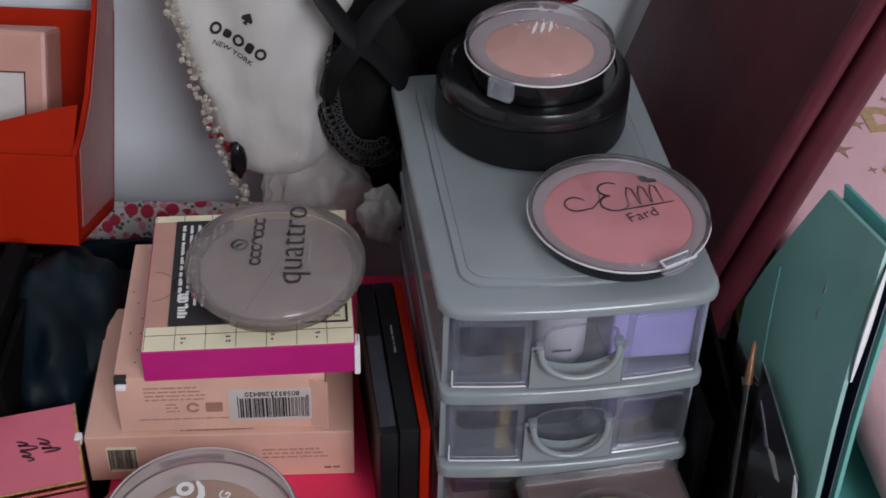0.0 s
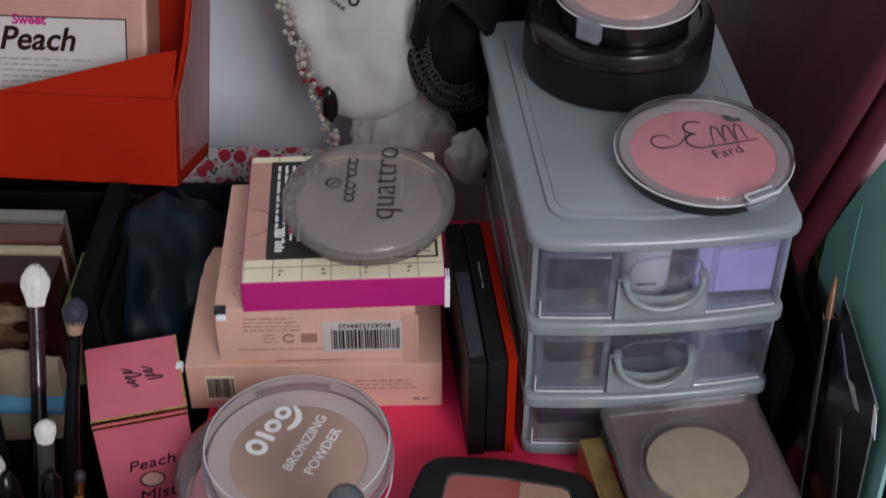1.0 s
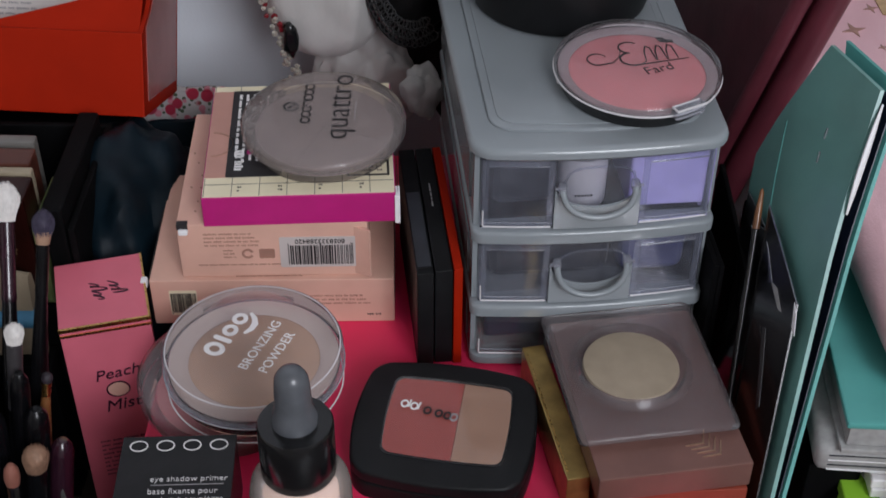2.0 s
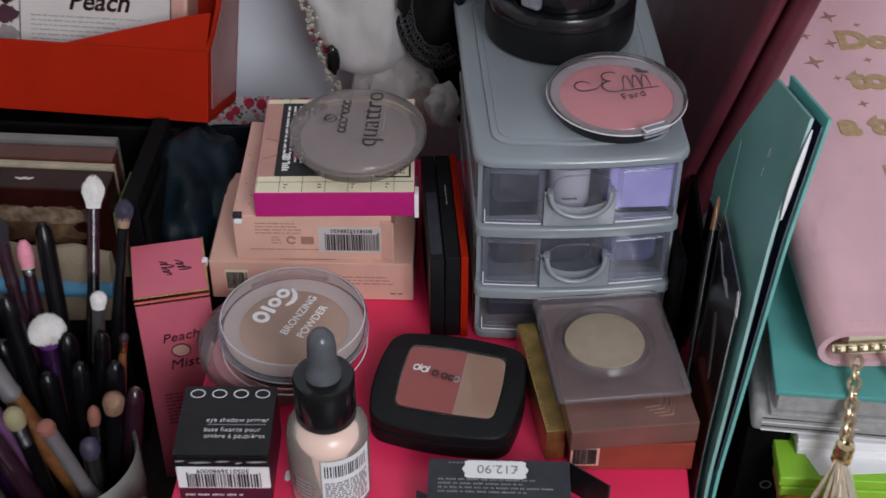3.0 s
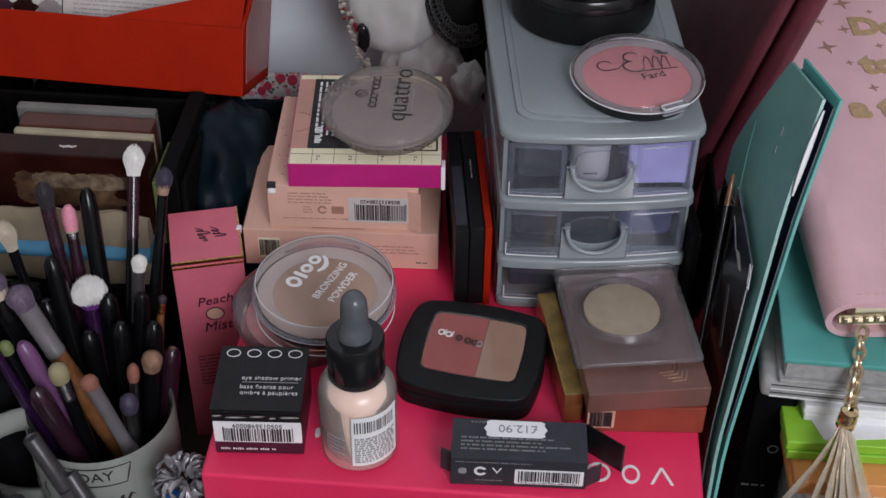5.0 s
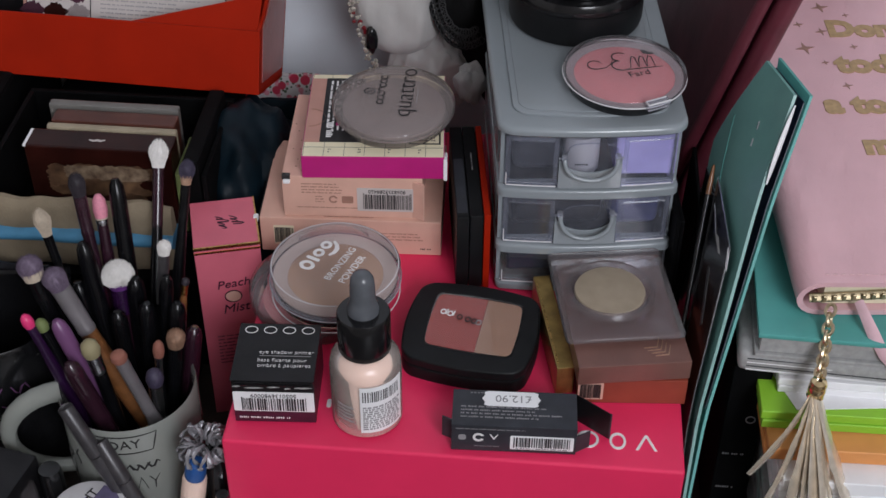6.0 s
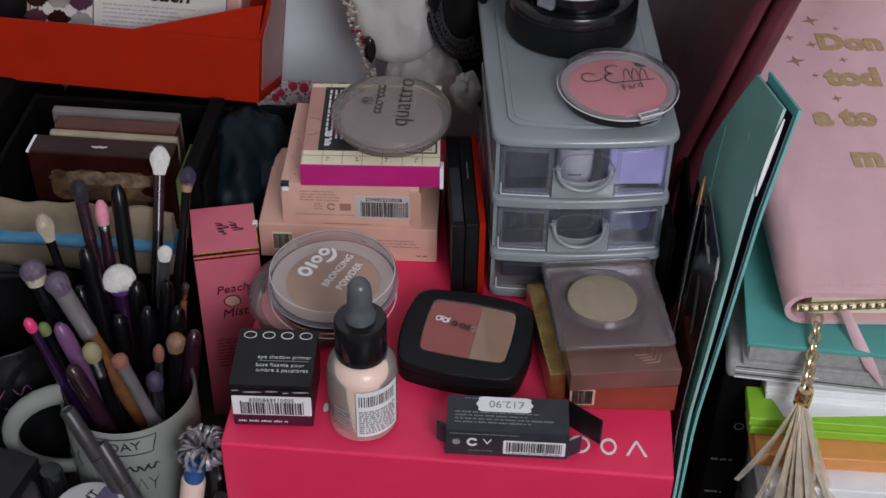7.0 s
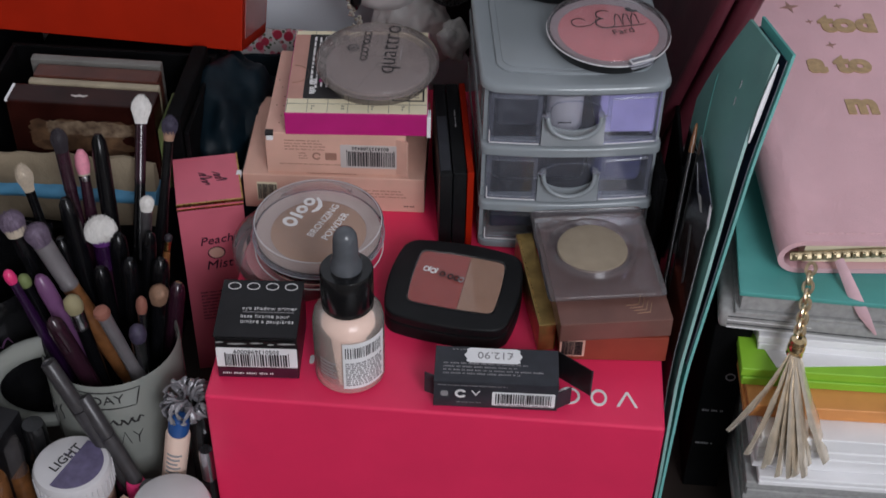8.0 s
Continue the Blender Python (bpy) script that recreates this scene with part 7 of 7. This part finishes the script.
    for i, (dx, y, z) in enumerate(ends):
        a = Vector((0.1660 + dx * 0.08, 0.0275, 0.1270))
        b = Vector((0.1678 + dx, y + 0.002, z + 0.010))
        mid = a.lerp(b, 0.45) + Vector((-dx * 0.14, -0.002, 0.002))
        pts = []
        for s in range(9):
            u = s / 8
            pts.append((1 - u) ** 2 * a + 2 * u * (1 - u) * mid + u * u * b)
        part("strand", tube(pts, tuple(w * rnd.uniform(1.1, 1.7) for w in (0.0013, 0.0018, 0.0023, 0.0026, 0.0028, 0.0029, 0.0029, 0.0028, 0.0024)), 6, flat=rnd.uniform(0.18, 0.34)), CHAMPAGNE, c, smooth=True)


# ---- small things before the mug ----
def clutter():
    for tip, foot, label in (((-0.1846, 0.0125, 0.1011), (-0.140, -0.004, 0.004), "slim smoky grey pen leaning on the mug"), ((-0.1707, 0.0110, 0.0807), (-0.132, -0.010, 0.004), "smoky grey eyeliner pen leaning on the mug")):
        a, b = Vector(tip), Vector(foot)
        n = (a - b).length
        t = thing("eyeliner_pen", Matrix.Translation(b) @ (a - b).to_track_quat("Z", "Y").to_matrix().to_4x4(), label, "pen")
        part("barrel", lathe([(0, 0), (0.0026, 0), (0.0040, n * 0.3), (0.0040, n * 0.72), (0, n * 0.72)], 22), SMOKE, t, smooth=True)
        part("cap", lathe([(0.0037, n * 0.722), (0.0041, n * 0.725), (0.0038, n - 0.0006), (0.0034, n), (0.0030, n - 0.0008), (0, n - 0.001)], 22), SMOKE, t, "smoky grey cap", smooth=True)
    t = thing("highlighter_jar", pose(-0.1744, -0.0100, 0) @ Matrix.Diagonal((1, 1, 1.11, 1)), "small jar with a white lid and purple print", "jar")
    part("jar_body", lathe([(0, 0), (0.0165, 0), (0.0175, 0.002), (0.0175, 0.034), (0.015, 0.036), (0, 0.036)], 48), KRAFTBOX, t, smooth=True)
    lid = part("lid", lathe([(0.0178, 0.0345), (0.0188, 0.0355), (0.0188, 0.0475), (0.0178, 0.049), (0.0165, 0.0494), (0, 0.0494)], 64), LIDWHITE, t, "white ridged lid", smooth=True)
    for k in range(40):
        a = 2 * math.pi * k / 40
        part("ridge", block(-0.0004, 0.0004, -0.0003, 0.0003, 0.037, 0.046, 0), LIDWHITE, lid, m=pose(0.0189 * math.cos(a), 0.0189 * math.sin(a), 0, 0, 0, math.degrees(a)))
    part("print_patch", prism([(0.0155 * math.cos(a), 0.0155 * math.sin(a)) for a in (radians(-115 + 190 * i / 24) for i in range(25))], 0, 0.0003), LIDPURPLE, lid, "greyed purple print", m=pose(0, 0, 0.0494))
    part("print_line", lettering("LIGHT", 0.0068), BLACKINK, lid, m=pose(-0.0035, 0.0030, 0.0497, 0, 0, 62))
    rnd = random.Random(6)
    dots = bmesh.new()
    for _ in range(14):
        plate(0.0012, 0.0012, 0.0004, 0.0005, rnd.uniform(-0.004, 0.012), rnd.uniform(-0.001, 0.008), bm=dots)
    tagged(part("printed_dots", dots, LIDPURPLE, lid, m=pose(0, 0, 0.0494)), kind="stuff")
    t = thing("frosted_jar", pose(-0.1250, -0.0190, 0) @ Matrix.Diagonal((1, 1, 1.11, 1)), "small jar with a frosted white domed lid", "jar")
    part("jar_body", lathe([(0, 0), (0.018, 0), (0.0185, 0.002), (0.0185, 0.024), (0, 0.026)], 48), HOTPINK, t, smooth=True)
    part("lid", lathe([(0.0192, 0.0235), (0.0196, 0.025), (0.0196, 0.034), (0.0185, 0.0372), (0.012, 0.0395), (0, 0.0402)], 56), LIDWHITE, t, "frosted white lid", smooth=True)
    t = thing("small_tube", pose(-0.1362, 0.0100, 0.002, 3, 10.5, 0), "small clear tube with a blue cap", "tube")
    part("tube_body", lathe([(0, 0), (0.0056, 0), (0.0061, 0.002), (0.0061, 0.062), (0.0054, 0.0645), (0, 0.0645)], 24), FOUNDATION, t, "beige labelled tube", smooth=True)
    part("cap", lathe([(0.0050, 0.0647), (0.0052, 0.066), (0.0052, 0.0725), (0.0044, 0.0755), (0.0022, 0.0770), (0, 0.0774)], 24), BLUELID, t, "blue cap", smooth=True)
    bm = bmesh.new()
    for k in range(12):
        lathe([(0.00612, 0.012 + 0.0035 * k), (0.00625, 0.012 + 0.0035 * k), (0.00625, 0.0135 + 0.0035 * k), (0.00612, 0.0135 + 0.0035 * k)], 6, bm=bm, arc=(radians(-125), radians(-70 + 8 * (k % 3))))
    part("fine_print", bm, GREYINK, t)
    t = thing("dark_bottle", pose(-0.1157, 0.0190, 0) @ Matrix.Diagonal((1, 1, 1.05, 1)), "dark perfume vial under the hair tie", "bottle")
    part("vial", lathe([(0, 0), (0.0075, 0), (0.0078, 0.002), (0.0078, 0.062), (0.005, 0.068), (0.004, 0.074), (0, 0.074)], 28), BLACKPLASTIC, t, smooth=True)
    # crumpled metallic hair tie
    bm = bmesh.new()
    rt = random.Random(33)
    for k in range(30):
        a = 2 * math.pi * k / 30 + rt.uniform(-0.12, 0.12)
        r = 0.0082 + rt.uniform(-0.0016, 0.0012)
        c = Vector((r * math.cos(a), r * math.sin(a), 0.0016 * math.sin(3 * a) + rt.uniform(-0.0012, 0.0012)))
        rad, side = Vector((math.cos(a), math.sin(a), 0)), Vector((-math.sin(a), math.cos(a), 0))
        wide, high, skew = rt.uniform(0.0028, 0.0052), rt.uniform(0.0035, 0.0065), rt.uniform(-0.0022, 0.0022)
        loop = [c + rad * wide * math.cos(b) + Vector((0, 0, high * math.sin(b))) + side * (skew * math.sin(b) + 0.0010 * math.sin(2 * b + k)) for b in (2 * math.pi * n / 12 for n in range(13))]
        tube(loop, tuple(0.0011 + 0.0005 * math.sin(n * 1.9 + k) for n in range(13)), 6, bm=bm, flat=0.45)
    ob = part("hair_tie", bm, SCRUNCH, smooth=True, m=pose(-0.1188, 0.0135, 0.0805, 18, 8, 0))
    tagged(ob, "ruffled silver grey hair tie", "hair tie")
    for x, y, h, r, body, cap, label in ((-0.1975, 0.0070, 0.062, 0.0065, BLACKPLASTIC, BLACKPLASTIC, "dark lipstick tube standing before the mug"), (-0.2075, -0.002, 0.058, 0.0060, BROWNWOOD, CLEAR, "lip gloss tube with a clear cap"), (-0.2110, -0.018, 0.050, 0.0065, PLUM, BROWNWOOD, "plum lipstick tube with a brown cap"), (-0.1545, 0.0030, 0.030, 0.0055, WINE, WINE, "wine red lip gloss tube"), (-0.1390, -0.0080, 0.040, 0.0050, WINE, SMOKE, "wine red lip gloss with a smoky cap"), (-0.1472, -0.0030, 0.036, 0.0055, HOTPINK, HOTPINK, "hot pink lip balm tube"), (-0.1115, 0.0040, 0.056, 0.0040, BLACKPLASTIC, SILVER, "black mascara tube with a silver cap"), (-0.2010, -0.030, 0.040, 0.0075, LIDWHITE, LIDWHITE, "white nail polish cap"), (-0.2200, 0.004, 0.052, 0.0070, BLACKPLASTIC, BLACKPLASTIC, "short black cosmetic tube by the mug")):
        t = thing("lipstick", pose(x, y, 0), label, "lipstick", "lip products by the mug")
        part("tube_body", lathe([(0, 0), (r, 0), (r, h * 0.62), (0, h * 0.62)], 24), body, t, smooth=True)
        part("cap", lathe([(0, h * 0.62), (r * 0.92, h * 0.62), (r * 0.92, h * 0.95), (r * 0.8, h), (0, h)], 24), cap, t, smooth=True)
    t = carton("nude_box", pose(-0.1600, -0.034, 0, 0, 0, -28), 0.012, 0.022, 0.040, KRAFTBOX, "small nude coloured carton beside the jar")
    t = carton("small_black_box", pose(-0.2400, -0.012, 0, 0, 0, -12), 0.030, 0.030, 0.066, BLACKCARD, "small black carton with a pale label")
    part("barcode_label", plate(0.022, 0.016), PAPER, t, "pale label", m=front(0.017, -0.0001, 0.046))
    part("fine_print", words(0.018, 0.010, 4, 131), GREYINK, t, m=front(0.017, -0.0004, 0.046))
    t = thing("black_cup", pose(-0.2420, 0.075, 0), "black cup with pale purple handwriting", "cup")
    part("body", lathe([(0, 0), (0.031, 0), (0.033, 0.003), (0.034, 0.098), (0.0328, 0.1), (0.0315, 0.098), (0.0305, 0.006), (0, 0.005)], 56), BLACKPLASTIC, t, smooth=True)
    for k in range(4):
        bm = stroke([(-0.004 + 0.0018 * i, 0.003 * math.sin(i * 1.6 + k)) for i in range(6)], 0.0011)
        for v in bm.verts:
            a = radians(-78 + k * 11) + v.co.x / 0.034
            v.co = Vector(((0.0343 + v.co.z) * math.cos(a), (0.0343 + v.co.z) * math.sin(a), 0.075 - 0.012 * (k % 2) + v.co.y))
        part("print_stroke", bm, LILAC, t, "pale purple written stroke")


mist_box()
mug()
brushes()
palettes()
orange_box()
hanging()
folders()
stack()
planner()
clutter()
